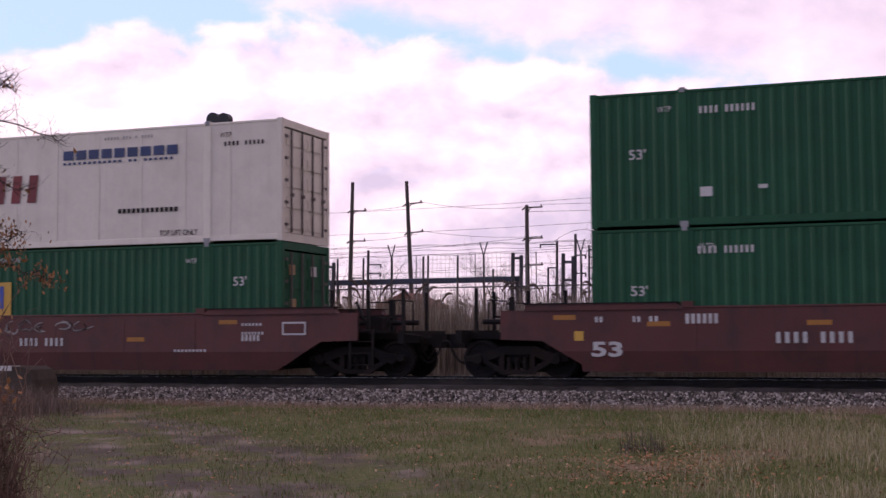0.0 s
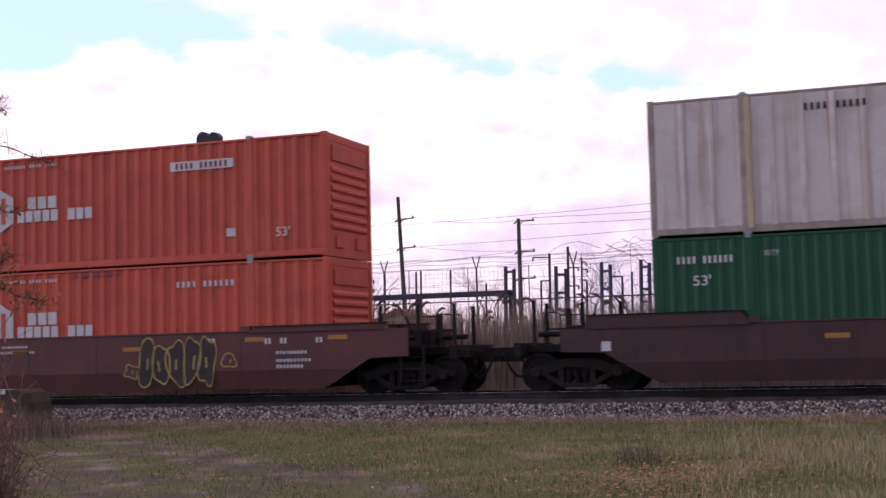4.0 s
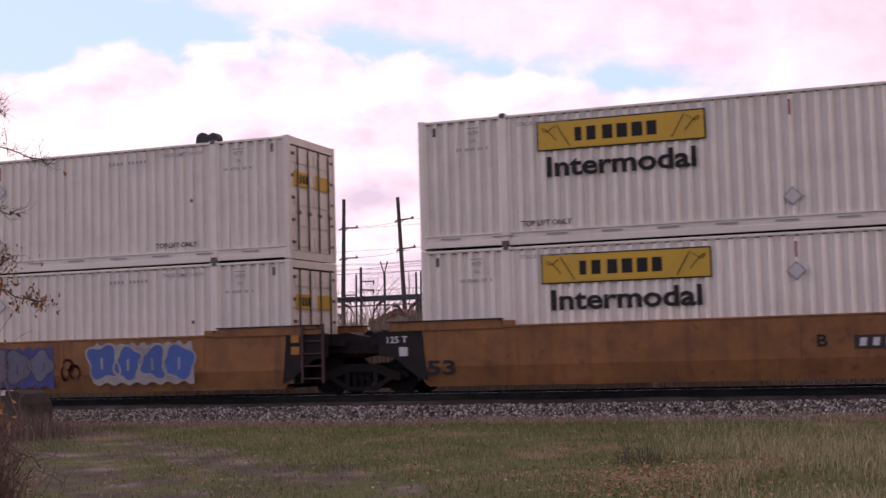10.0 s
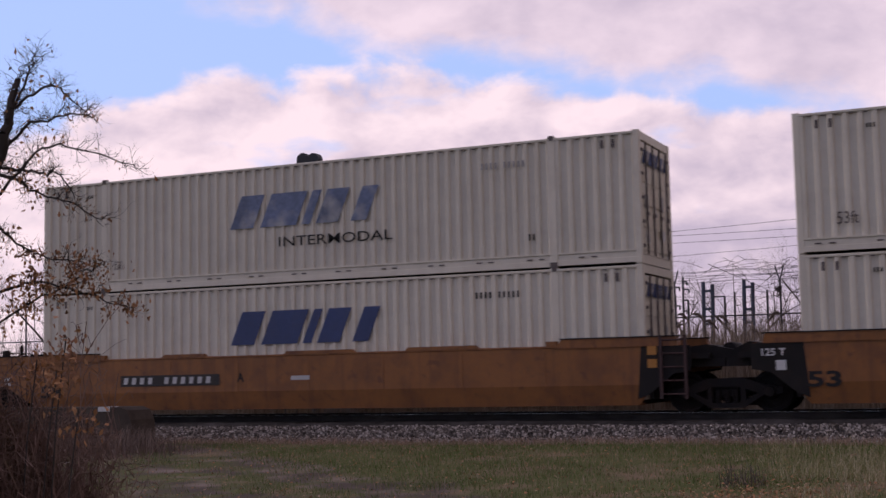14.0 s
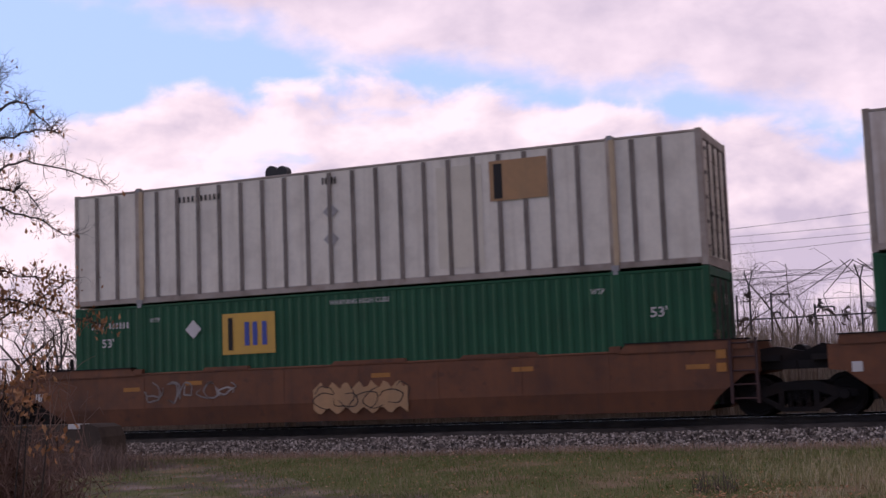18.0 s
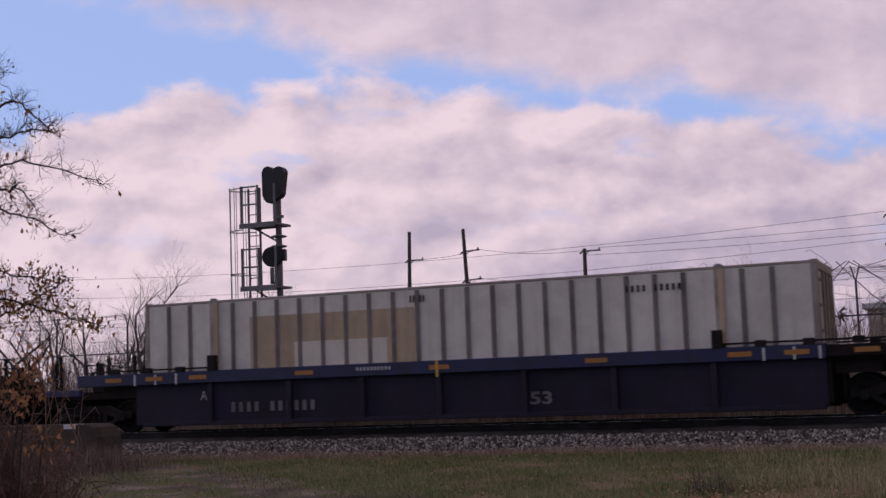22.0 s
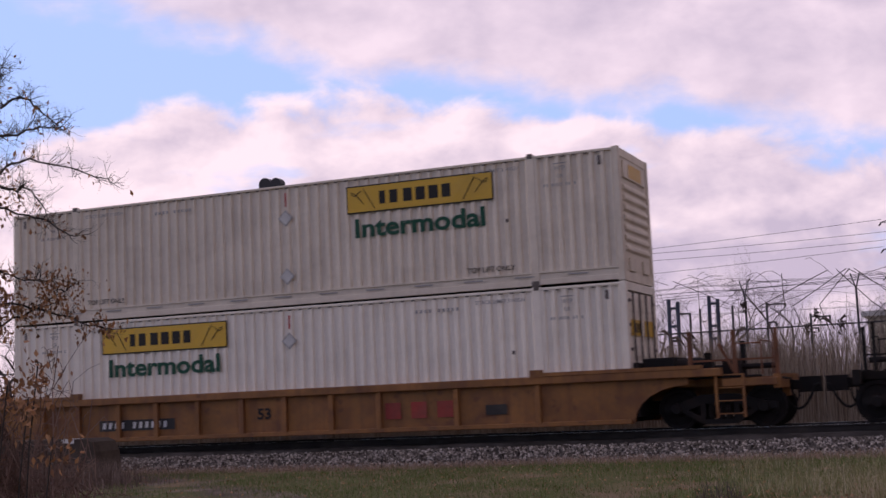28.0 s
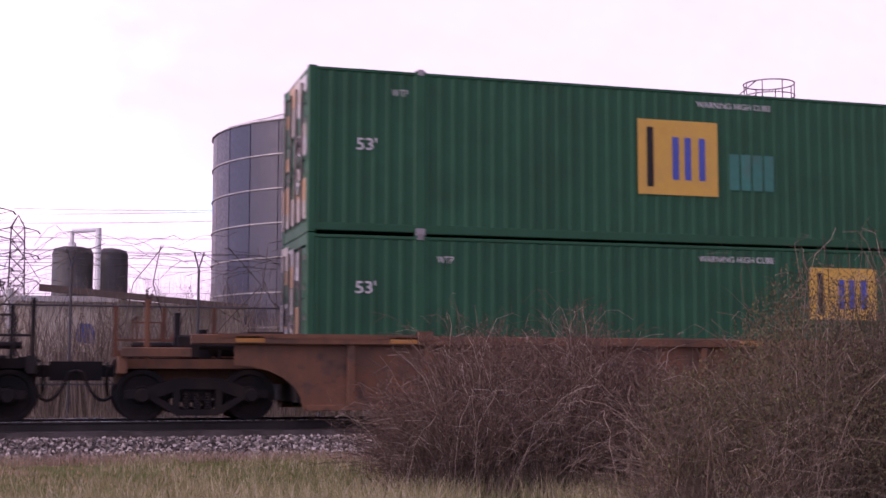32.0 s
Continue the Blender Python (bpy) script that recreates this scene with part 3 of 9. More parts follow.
def container(style, label, right="door", sign=False, lower=False, group="containers on the train", dingy=False):
    pitch, depth, mat = STYLES[style]
    if dingy:
        mat = M_WHITED
    ob = thing("shipping_container", label, "container", group)
    flip = Matrix.Translation((LEN, WID, 0)) @ pose(0, 0, 0, 0, 0, 180)
    edge = M_RAILG if style.startswith("silver") else mat
    zb, zt = (0.30 if style in ("white", "cream") else 0.16), 2.79
    for m in (Matrix.Identity(4), flip):
        if pitch:
            def wall(g):
                corrugated(g, 0.14, POSTS[0], zb, zt, pitch, depth)
                corrugated(g, POSTS[0] + 0.2, POSTS[1], zb, zt, pitch, depth)
                corrugated(g, POSTS[1] + 0.2, LEN - 0.14, zb, zt, pitch, depth)
                return g
            gpart("side_wall", ("wall", style), wall, mat, ob, m=m)
        else:
            seam = {"silver": 0.60, "silver_rust": 0.58, "reefer": 1.22, "smooth": 1.42}[style]

            def flatwall(g):
                g.box(0.14, LEN - 0.14, 0.006, 0.04, 0.12, zt)
                return g
            wl = gpart("side_wall", ("wall", style), flatwall, mat, ob, m=m)
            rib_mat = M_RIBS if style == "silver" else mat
            spots = [0.71 + 0.606 * j for j in range(25)] if style.startswith("silver") else [0.14 + seam * j for j in range(1, int((LEN - 0.4) / seam) + 1)]
            for x in spots:
                if any(abs(x - p - 0.1) < 0.3 for p in POSTS):
                    continue
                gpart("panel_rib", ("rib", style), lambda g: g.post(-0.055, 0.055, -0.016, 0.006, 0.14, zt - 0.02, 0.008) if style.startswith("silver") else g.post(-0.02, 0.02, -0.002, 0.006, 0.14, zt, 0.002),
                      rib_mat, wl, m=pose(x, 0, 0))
        gpart("top_rail", "top_rail", lambda g: g.soft(0.12, LEN - 0.12, -0.004, 0.09, zt, HGT - 0.02), edge, ob, m=m)
        if style in ("white", "cream"):
            gpart("bottom_rail", "bottom_rail_w", lambda g: g.along([(-0.004, 0.01), (0.12, 0.01), (0.12, 0.305), (-0.014, 0.305), (-0.014, 0.27), (0.012, 0.262), (0.012, 0.138), (-0.004, 0.13)], POSTS[0], POSTS[1] + 0.2), edge, ob, m=m)
            for xa, xb in ((0.12, POSTS[0]), (POSTS[1] + 0.2, LEN - 0.12)):
                gpart("bottom_rail", ("bottom_end_w", xa), lambda g: g.along([(-0.004, 0.024), (0.12, 0.024), (0.12, 0.305), (-0.014, 0.305), (-0.014, 0.27), (0.012, 0.262), (0.012, 0.138), (-0.004, 0.13)], xa, xb), edge, ob, m=m)
        else:
            gpart("bottom_rail", "bottom_rail", lambda g: g.soft(POSTS[0], POSTS[1] + 0.2, -0.004, 0.12, 0.01, 0.165), edge, ob, m=m)
            for xa, xb in ((0.12, POSTS[0]), (POSTS[1] + 0.2, LEN - 0.12)):
                gpart("bottom_rail", ("bottom_end", xa), lambda g: g.soft(xa, xb, -0.004, 0.12, 0.028, 0.165), edge, ob, m=m)
        if style == "cream":
            tagged(gpart("slot_trim", "rail_slots", lambda g: [g.box(x, x + 0.13, -0.012, 0.0, 0.17, 0.198) for x in [0.34 + 0.28 * (i % 2) + 1.2 * (i // 2) for i in range(26)]] and g, M_DKRIB, ob, m=m), kind="stuff")
            # rib shadow at the head of each fold, added as thin dark strips
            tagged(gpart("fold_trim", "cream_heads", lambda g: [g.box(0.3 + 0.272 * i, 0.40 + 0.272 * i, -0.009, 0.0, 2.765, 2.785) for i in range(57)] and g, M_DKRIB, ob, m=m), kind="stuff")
        for x in POSTS:
            gpart("lift_post", ("lift_post", style), lambda g: g.post(0, 0.2, -0.01, 0.09, 0.02, HGT, 0.015), edge, ob, m=m @ pose(x, 0, 0))
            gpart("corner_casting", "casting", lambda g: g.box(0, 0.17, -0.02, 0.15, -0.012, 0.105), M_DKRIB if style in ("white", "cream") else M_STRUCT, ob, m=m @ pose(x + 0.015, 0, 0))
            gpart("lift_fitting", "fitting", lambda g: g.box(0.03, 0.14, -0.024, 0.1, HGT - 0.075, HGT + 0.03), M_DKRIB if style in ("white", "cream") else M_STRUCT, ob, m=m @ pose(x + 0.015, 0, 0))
    for x in (0, LEN - 0.15):
        for y in (0, WID - 0.15):
            gpart("corner_post", ("corner_post", 1), lambda g: g.post(0, 0.15, 0, 0.15, 0, HGT, 0.02), edge, ob, m=pose(x, y, 0))
    gpart("roof", "roof", lambda g: g.slab([(0.08, HGT - 0.09), (LEN - 0.08, HGT - 0.09)] + [(LEN - 0.1 - 0.4 * (i // 4) - (0.0, 0.06, 0.2, 0.26)[i % 4], HGT - (0.05, 0.012, 0.012, 0.05)[i % 4]) for i in range(160)], 0.08, WID - 0.08), edge, ob)
    gpart("floor", "floor", lambda g: g.box(0.08, LEN - 0.08, 0.1, WID - 0.1, 0.08, 0.15), M_GRIME, ob)
    for x in (0.02, LEN - 0.14):
        gpart("end_header", "header", lambda g: g.box(0, 0.12, 0.15, WID - 0.15, HGT - 0.18, HGT - 0.005), edge, ob, m=pose(x, 0, 0))
        gpart("end_sill", "end_sill", lambda g: g.box(0, 0.12, 0.15, WID - 0.15, 0, 0.19), edge, ob, m=pose(x, 0, 0))
    if right == "door":
        end_doors(ob, 1, mat, sign)
        end_nose(ob, 0, mat)
    else:
        end_nose(ob, 1, mat)
        end_doors(ob, 0, mat, sign)
    return ob


def diamond(ob, x, z, r, mat):
    shape("placard", [(-r, 0), (0, -r), (r, 0), (0, r)], x, z, mat, ob, key=("dia", r))


def yellow_sign(ob, x, z, pale=False):
    """A long yellow panel with a dark border, a name drawn as bars and a swirl at each end."""
    w, h = 3.62, 0.64
    panel("sign_panel", x, x + w, z, z + h, M_INK, ob, y=-0.010)
    pl = panel("sign_panel", x + 0.03, x + w - 0.03, z + 0.03, z + h - 0.03, M_CREAM if pale else M_SIGN, ob, y=-0.016, label="faded white sign panel with a dark border" if pale else "yellow sign panel with a dark border")
    shape("sign_field", [(0, 0), (2.0, 0), (2.4, 0.52), (0.4, 0.52)], x + 0.62, z + 0.06, M_SIGN if not pale else M_WHITE, ob, y=-0.019)
    for a, b in ((0.84, 0.99), (1.10, 1.30), (1.44, 1.66), (1.75, 1.98), (2.07, 2.30), (2.39, 2.60)):
        shape("brand_block", [(0, 0), (b - a, 0), (b - a, 0.3), (0, 0.3)], x + a, z + 0.17, M_INK, ob, y=-0.022)
    for s, x0 in ((1, x + 0.1), (-1, x + w - 0.1)):
        gpart("sign_scroll", ("scroll", s), lambda g: g.pipe([(s * (0.02 + 0.13 * i / 4.0 + 0.03 * i), 0, 0.44 - 0.3 * (i / 5.0) ** 1.5) for i in range(6)], 0.010, 4)
              .pipe([(s * (0.02 + 0.07 * i), 0, 0.40 - 0.06 * math.sin(i * 1.2)) for i in range(5)], 0.009, 4).pipe([(s * 0.62, 0, 0.02), (s * 0.34, 0, 0.5)], 0.010, 4), M_INK, ob, m=pose(x0, -0.02, z + 0.06))


def white_box(lower=False, sign_right=False, pale=False, right="door", diamonds=(1, 1), tick=True, sign=True, word=M_LETG, label=None, dingy=False):
    ob = container("white", label or (("dingy " if dingy else "") + "white corrugated freight container with yellow sign, " + ("in the well" if lower else "stacked on top")), right=right, sign=True, dingy=dingy)
    dz = 0.02 if lower else 0.0
    x = 9.68 if sign_right else 2.76
    if sign:
        yellow_sign(ob, x, 1.99 + dz, pale)
        writing("Intermodal", x + 0.2, 1.42 + dz, 3.2, 0.44, word, ob, bold=0.027)
    for a, n in ((2.35, 1), (12.6, 1)):
        if not lower:
            writing("TOP LIFT ONLY", a, 0.39, 1.12, 0.12, M_INK, ob, bold=0.01)
    for a in (2.3, 12.75):
        writing("STACK LIMIT 3 HIGH", a, 2.58, 1.15, 0.085, M_FAINT, ob, bold=0.012)
    bars(11.3 if not sign_right else 4.4, 2.48, 1.1, 0.075, 10, M_FAINT, ob, gap_at=(4,))
    for a in (1.2, 14.75):
        writing("WTP", a - 0.02, 2.47, 0.24, 0.10, M_FAINT, ob, bold=0.01)
        panel("arrow_bar", a - 0.04, a + 0.24, 2.62, 2.64, M_FAINT, ob)
        writing("OR", a + 0.03, 2.31, 0.14, 0.085, M_FAINT, ob, bold=0.01)
        bars(a - 0.28, 2.13, 0.75, 0.07, 12, M_FAINT, ob, gap_at=(2, 7, 10))
    for a in (0.36, 15.7):
        panel("vent_slot", a, a + 0.07, 2.50, 2.70, M_DKRIB, ob)
    if tick:
        panel("height_mark", 8.05, 8.09, 2.34, 2.66, M_LETR, ob)
    for k, z in enumerate((2.06, 0.68)):
        if diamonds[k] == 1:
            diamond(ob, 8.06, z, 0.20, M_FAINT); shape("placard", [(-0.16, 0), (0, -0.16), (0.16, 0), (0, 0.16)], 8.06, z, M_LETW, ob, y=-0.016)
        elif diamonds[k] == 2:
            shape("placard", [(0.17 * math.cos(i * math.pi / 4), 0.17 * math.sin(i * math.pi / 4)) for i in range(8)], 8.12, z, M_INK, ob)
    mk = gpart("rail_slotting", "rail_slotting", lambda g: [g.box(0.5 + 1.2 * i, 0.95 + 1.2 * i, -0.016, 0.0, 0.195, 0.222) for i in range(13)] and g, M_FAINT, ob)
    tagged(mk, kind="stuff")
    # dark dashes stand in for the shadow where folds meet the top rail
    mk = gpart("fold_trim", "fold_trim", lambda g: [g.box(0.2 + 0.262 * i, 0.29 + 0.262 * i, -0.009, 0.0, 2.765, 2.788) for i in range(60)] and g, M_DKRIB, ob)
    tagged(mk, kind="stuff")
    panel("label_plate", 13.55, 13.62, 1.45, 1.53, M_DKRIB, ob)
    return ob


def cream_box(lower=False, faded=False, serif=True):
    ob = container("cream", "cream corrugated freight container with navy shapes, " + ("in the well" if lower else "stacked on top"), right="door")
    mat = M_LETBF if faded else M_LETB
    x, z, h = 5.82, 1.36 + (0.06 if lower else 0), 0.80
    S = lambda pts, dx: shape("brand_shape", [(a + b * 0.42, b) for a, b in pts], x + dx, z, mat, ob)
    for dx, w in ((0.0, 0.66), (0.86, 1.0), (2.0, 0.24), (2.40, 0.60), (3.34, 0.42)):
        S([(0, 0), (w, 0), (w, h), (0, h)], dx)
    if not lower:
        writing("INTERMODAL", 7.2, 0.86, 3.05, 0.24, M_INK, ob, bold=0.004)
    bars(12.3 if lower else 12.5, 2.28, 1.1, 0.14, 10, M_FAINT if faded else M_INK, ob, fill=0.4, gap_at=(4,))
    writing("53ft" if not lower else "53", 0.8, 0.55, 0.42, 0.25, M_DKRIB, ob)
    writing("DA", 2.32, 0.56, 0.22, 0.15, M_DKRIB, ob, bold=0.01); panel("arrow_bar", 2.3, 2.56, 0.74, 0.755, M_DKRIB, ob)
    bars(13.6, 0.62, 0.2, 0.14, 2, M_INK, ob, fill=0.4)
    for a in (0.45, 0.72, 15.3, 15.55):
        panel("vent_slot", a, a + 0.07, 2.52, 2.70, M_DKRIB, ob)
    bars(1.45, 2.45, 0.2, 0.09, 3, M_INK, ob, fill=0.5)
    return ob


def emblem(ob, x, z, w, h, mat, pale=False, tall=1.0):
    """An ochre square with three shapes in it: a dark bracket, a blue peak and a blue hook."""
    panel("sign_panel", x, x + w, z, z + h, mat, ob, y=-0.012, label="ochre square sign")
    T = lambda pts: [(a, b * tall) for a, b in pts]
    k = w / 1.45
    shape("brand_bar", T([(0, 0), (0.13, 0), (0.13, 0.78), (0, 0.78)]), x + 0.16 * k, z + 0.10 * tall, M_INK, ob, y=-0.02)
    for dx in (0.62, 0.84, 1.10):
        shape("brand_bar", T([(0, 0), (0.13, 0), (0.13, 0.56), (0, 0.56)]), x + dx * k, z + 0.2 * tall, M_LETB if pale else M_LETBR, ob, y=-0.02)


def green_box(lower=False, brand="emblem", ex=7.30, diamond_at=3.72, end="door", tall=1.0, marks=True, low53=1.85, id_at=0.52, dz=0.0, film=None, plates=True, ew=1.45):
    ob = container("green", "dark green corrugated 53 foot freight container, " + ("in the well" if lower else "stacked on top"), right=end)
    for a in (0.84, 14.88):
        writing("53'", a, 1.43 if not lower else low53, 0.36, 0.22, M_LETW, ob, bold=0.012)
    if marks:
        bars(2.33 if not lower else id_at, 2.33 if not lower else 2.31, 1.18, 0.15, 11, M_LETW, ob, gap_at=(4,), fill=0.5)
    for a in ((1.45, 14.2) if not lower else (2.28, 13.6)):
        writing("WTP", a, 2.40, 0.30, 0.12, M_LETW, ob)
    writing("WARNING HIGH CUBE", 7.3, 2.55, 1.55, 0.11, M_LETW, ob, bold=0.006)
    if not lower and plates:
        for a in (2.32, 13.5):
            panel("data_plate", a, a + 0.25, 0.60, 0.80, M_LETW, ob)
        panel("data_plate", 3.5, 3.68, 0.72, 0.80, M_LETW, ob); panel("data_plate", 12.4, 12.65, 0.6, 0.68, M_LETW, ob)
    if diamond_at:
        diamond(ob, diamond_at, 1.82 if not lower else 2.18, 0.23, M_LETW)
    if brand == "emblem":
        emblem(ob, ex, (1.00 if not lower else 1.52) - (0.12 if tall > 1 else 0) + dz, ew, 0.98 * tall, film or M_EMPY, tall=tall, pale=film is not None)
    elif brand == "hexagon":
        hexagon(ob, 6.53, 0.90, M_LETMR, M_LETW)
        bars(8.40, 1.57, 0.92, 0.33, 3, M_LETW, ob, fill=0.82, name="brand_bar")
        bars(8.06, 1.23, 1.45, 0.30, 5, M_LETW, ob, fill=0.82, name="brand_bar")
    return ob


def hexagon(ob, x, z, ink, field):
    h = [(0.64, 0), (1.28, 0.36), (1.28, 1.0), (0.64, 1.36), (0, 1.0), (0, 0.36)]
    shape("brand_shape", h, x, z, field, ob)
    for a, b, c, d in ((0.22, 0.36, 0.34, 1.0), (0.46, 0.56, 0.30, 1.06), (0.72, 0.82, 0.30, 1.06), (0.92, 1.06, 0.34, 1.0)):
        shape("brand_shape", [(a, c), (b, c), (b, d), (a, d)], x, z, ink, ob, y=-0.017)


def red_box(lower=False):
    ob = container("red", "orange-red corrugated 53 foot freight container, " + ("scuffed, lower of two" if lower else "stacked on top"), right="nose")
    hexagon(ob, 6.23, 0.86, M_RED, M_LETW)
    bars(7.95, 1.54, 0.9, 0.30, 3, M_LETW, ob, fill=0.82, name="brand_bar")
    bars(7.64, 1.22, 2.24, 0.28, 9, M_LETW, ob, fill=0.82, gap_at=(5,), name="brand_bar")
    if not lower:
        writing("53'", 0.75, 0.5, 0.36, 0.22, M_LETW, ob, bold=0.01); writing("53'", 14.85, 0.5, 0.36, 0.22, M_LETW, ob, bold=0.01)
        for a in (2.3, 13.55):
            panel("data_plate", a, a + 0.24, 0.56, 0.76, M_LETW, ob)
        panel("number_panel", 12.05, 13.75, 2.20, 2.42, M_LETW, ob)
        bars(12.2, 2.24, 1.45, 0.14, 11, M_LETMR, ob, y=-0.014, gap_at=(4,))
    else:
        bars(12.2, 2.30, 1.6, 0.14, 11, M_LETW, ob, gap_at=(4,))
        panel("scuff_patch", 3.4, 5.3, 2.28, 2.72, M_LETMR, ob, y=0.002, label="dark red scuffed patch")
        panel("scuff_patch", 9.3, 10.6, 2.66, 2.76, M_LETMR, ob, y=0.002)
    bars(7.25, 2.58, 1.6, 0.08, 17, M_LETW, ob, gap_at=(7, 12))
    return ob


def silver_box(rust=False, emblem_at=None, single=False, tan=True, wide=1.35):
    ob = container("silver_rust" if rust else "silver", "weathered silver panelled freight container with upright ribs" + (", rust streaked" if rust else ""), right="door")
    for a in (1.95, 14.1):
        gpart("lift_post_trim", "silver_post", lambda g: g.post(-0.06, 0.06, -0.03, 0, 0.1, 2.8, 0.01), M_TAN, ob, m=pose(a + 0.12, -0.01, 0))
    if emblem_at:
        panel("sign_panel", emblem_at, emblem_at + wide, 1.72, 2.62, M_EMPF, ob, y=-0.02, label="faded brown square sign")
        shape("brand_shape", [(0, 0), (0.2, 0), (0.2, 0.78), (0, 0.78)], emblem_at + 0.1, 1.77, M_INK, ob, y=-0.026)
        if rust:
            shape("brand_shape", [(0, 0), (0.2, 0), (0.2, 0.56), (0, 0.56)], emblem_at + 0.68, 1.87, M_LETB, ob, y=-0.026)
    bars(3.2 if not single else 12.2, 2.42, 1.25, 0.14, 10, M_INK, ob, y=-0.022, fill=0.45, gap_at=(4,))
    bars(7.2, 2.50, 0.4, 0.16, 5, M_INK, ob, y=-0.022, fill=0.5, gap_at=(2,))
    if single:
        panel("faded_panel", 3.0, 7.3, 1.05, 2.4, M_TAN, ob, y=-0.004, label="tan faded patch")
        panel("faded_panel", 4.2, 6.6, 0.2, 1.75, M_CREAM, ob, y=-0.007, label="pale repaired patch")
    elif not rust:
        for z in (1.85, 1.2):
            diamond(ob, 7.4, z, 0.2, M_FAINT)
        panel("faded_panel", 10.1, 11.2, 0.3, 2.6, M_CREAM, ob, y=-0.004)
    elif tan:
        panel("faded_panel", 12.65, 14.0, 0.15, 2.7, M_TAN, ob, y=-0.003)
        panel("faded_panel", 14.3, 15.9, 0.15, 2.7, M_TAN, ob, y=-0.003)
    return ob


def reefer_box():
    ob = container("reefer", "white insulated freight container with smooth panels, stacked on top", right="door")
    bars(10.09, 2.16, 3.34, 0.23, 9, M_LETB, ob, fill=0.8, name="brand_bar")
    bars(10.09, 2.04, 3.2, 0.06, 22, M_LETB, ob, fill=0.6, name="brand_bar", gap_at=(12, 15))
    bars(6.1, 1.15, 3.4, 0.69, 7, M_LETMR, ob, fill=0.55, name="brand_bar", slant=0.1)
    bars(11.70, 0.78, 1.71, 0.11, 13, M_INK, ob, fill=0.7, name="brand_bar")
    writing("TOP LIFT ONLY", 12.87, 0.20, 1.05, 0.13, M_INK, ob, bold=0.01)
    bars(14.63, 2.28, 1.1, 0.10, 10, M_INK, ob, fill=0.5, gap_at=(4,))
    writing("WTP", 14.50, 2.48, 0.32, 0.12, M_INK, ob)
    bars(11.3, 2.60, 1.4, 0.07, 16, M_FAINT, ob, gap_at=(5, 9, 11))
    return ob


def smooth_box():
    ob = container("smooth", "smooth white panelled freight container, lower of two", right="door", sign=True)
    yellow_sign(ob, 9.72, 1.85)
    panel("number_plate_strip", 0.3, 15.9, 2.62, 2.78, M_RAILG, ob, y=-0.004)
    panel("height_mark", 8.03, 8.07, 2.1, 2.45, M_LETR, ob)
    bars(2.3, 2.28, 1.2, 0.08, 16, M_FAINT, ob, gap_at=(6, 10)); bars(4.1, 2.28, 0.8, 0.09, 10, M_FAINT, ob, gap_at=(4,))
    bars(0.95, 2.25, 0.2, 0.09, 3, M_FAINT, ob); bars(14.9, 2.25, 0.2, 0.09, 3, M_FAINT, ob)
    for i in range(9):
        gpart("latch_ring", "latch_ring", lambda g: g.lathe([(0.0, -0.02), (0.06, -0.02), (0.07, 0.0)], (0, 0, 0), "y", 10), M_CREAM, ob, m=pose(0.55 + i * 1.85, -0.002, 1.55))
        panel("panel_seam", 1.42 + i * 1.62, 1.435 + i * 1.62, 0.2, 2.6, M_FAINT, ob, y=-0.006)
    for x in (1.55, 2.15, 13.6, 14.3):
        panel("hinge_plate", x, x + 0.32, 2.68, 2.82, M_CREAM, ob, y=-0.02, thick=0.016)
    return ob

# ---------------------------------------------------------------- well cars
RAIL = 0.10                # top of the rail
TRACK_Y = 28.417           # centre line of the track
FACE_Y = 27.122            # near faces of the containers
WHEEL_R = 0.42
SIDE = -1.47               # near side of a car from the centre line


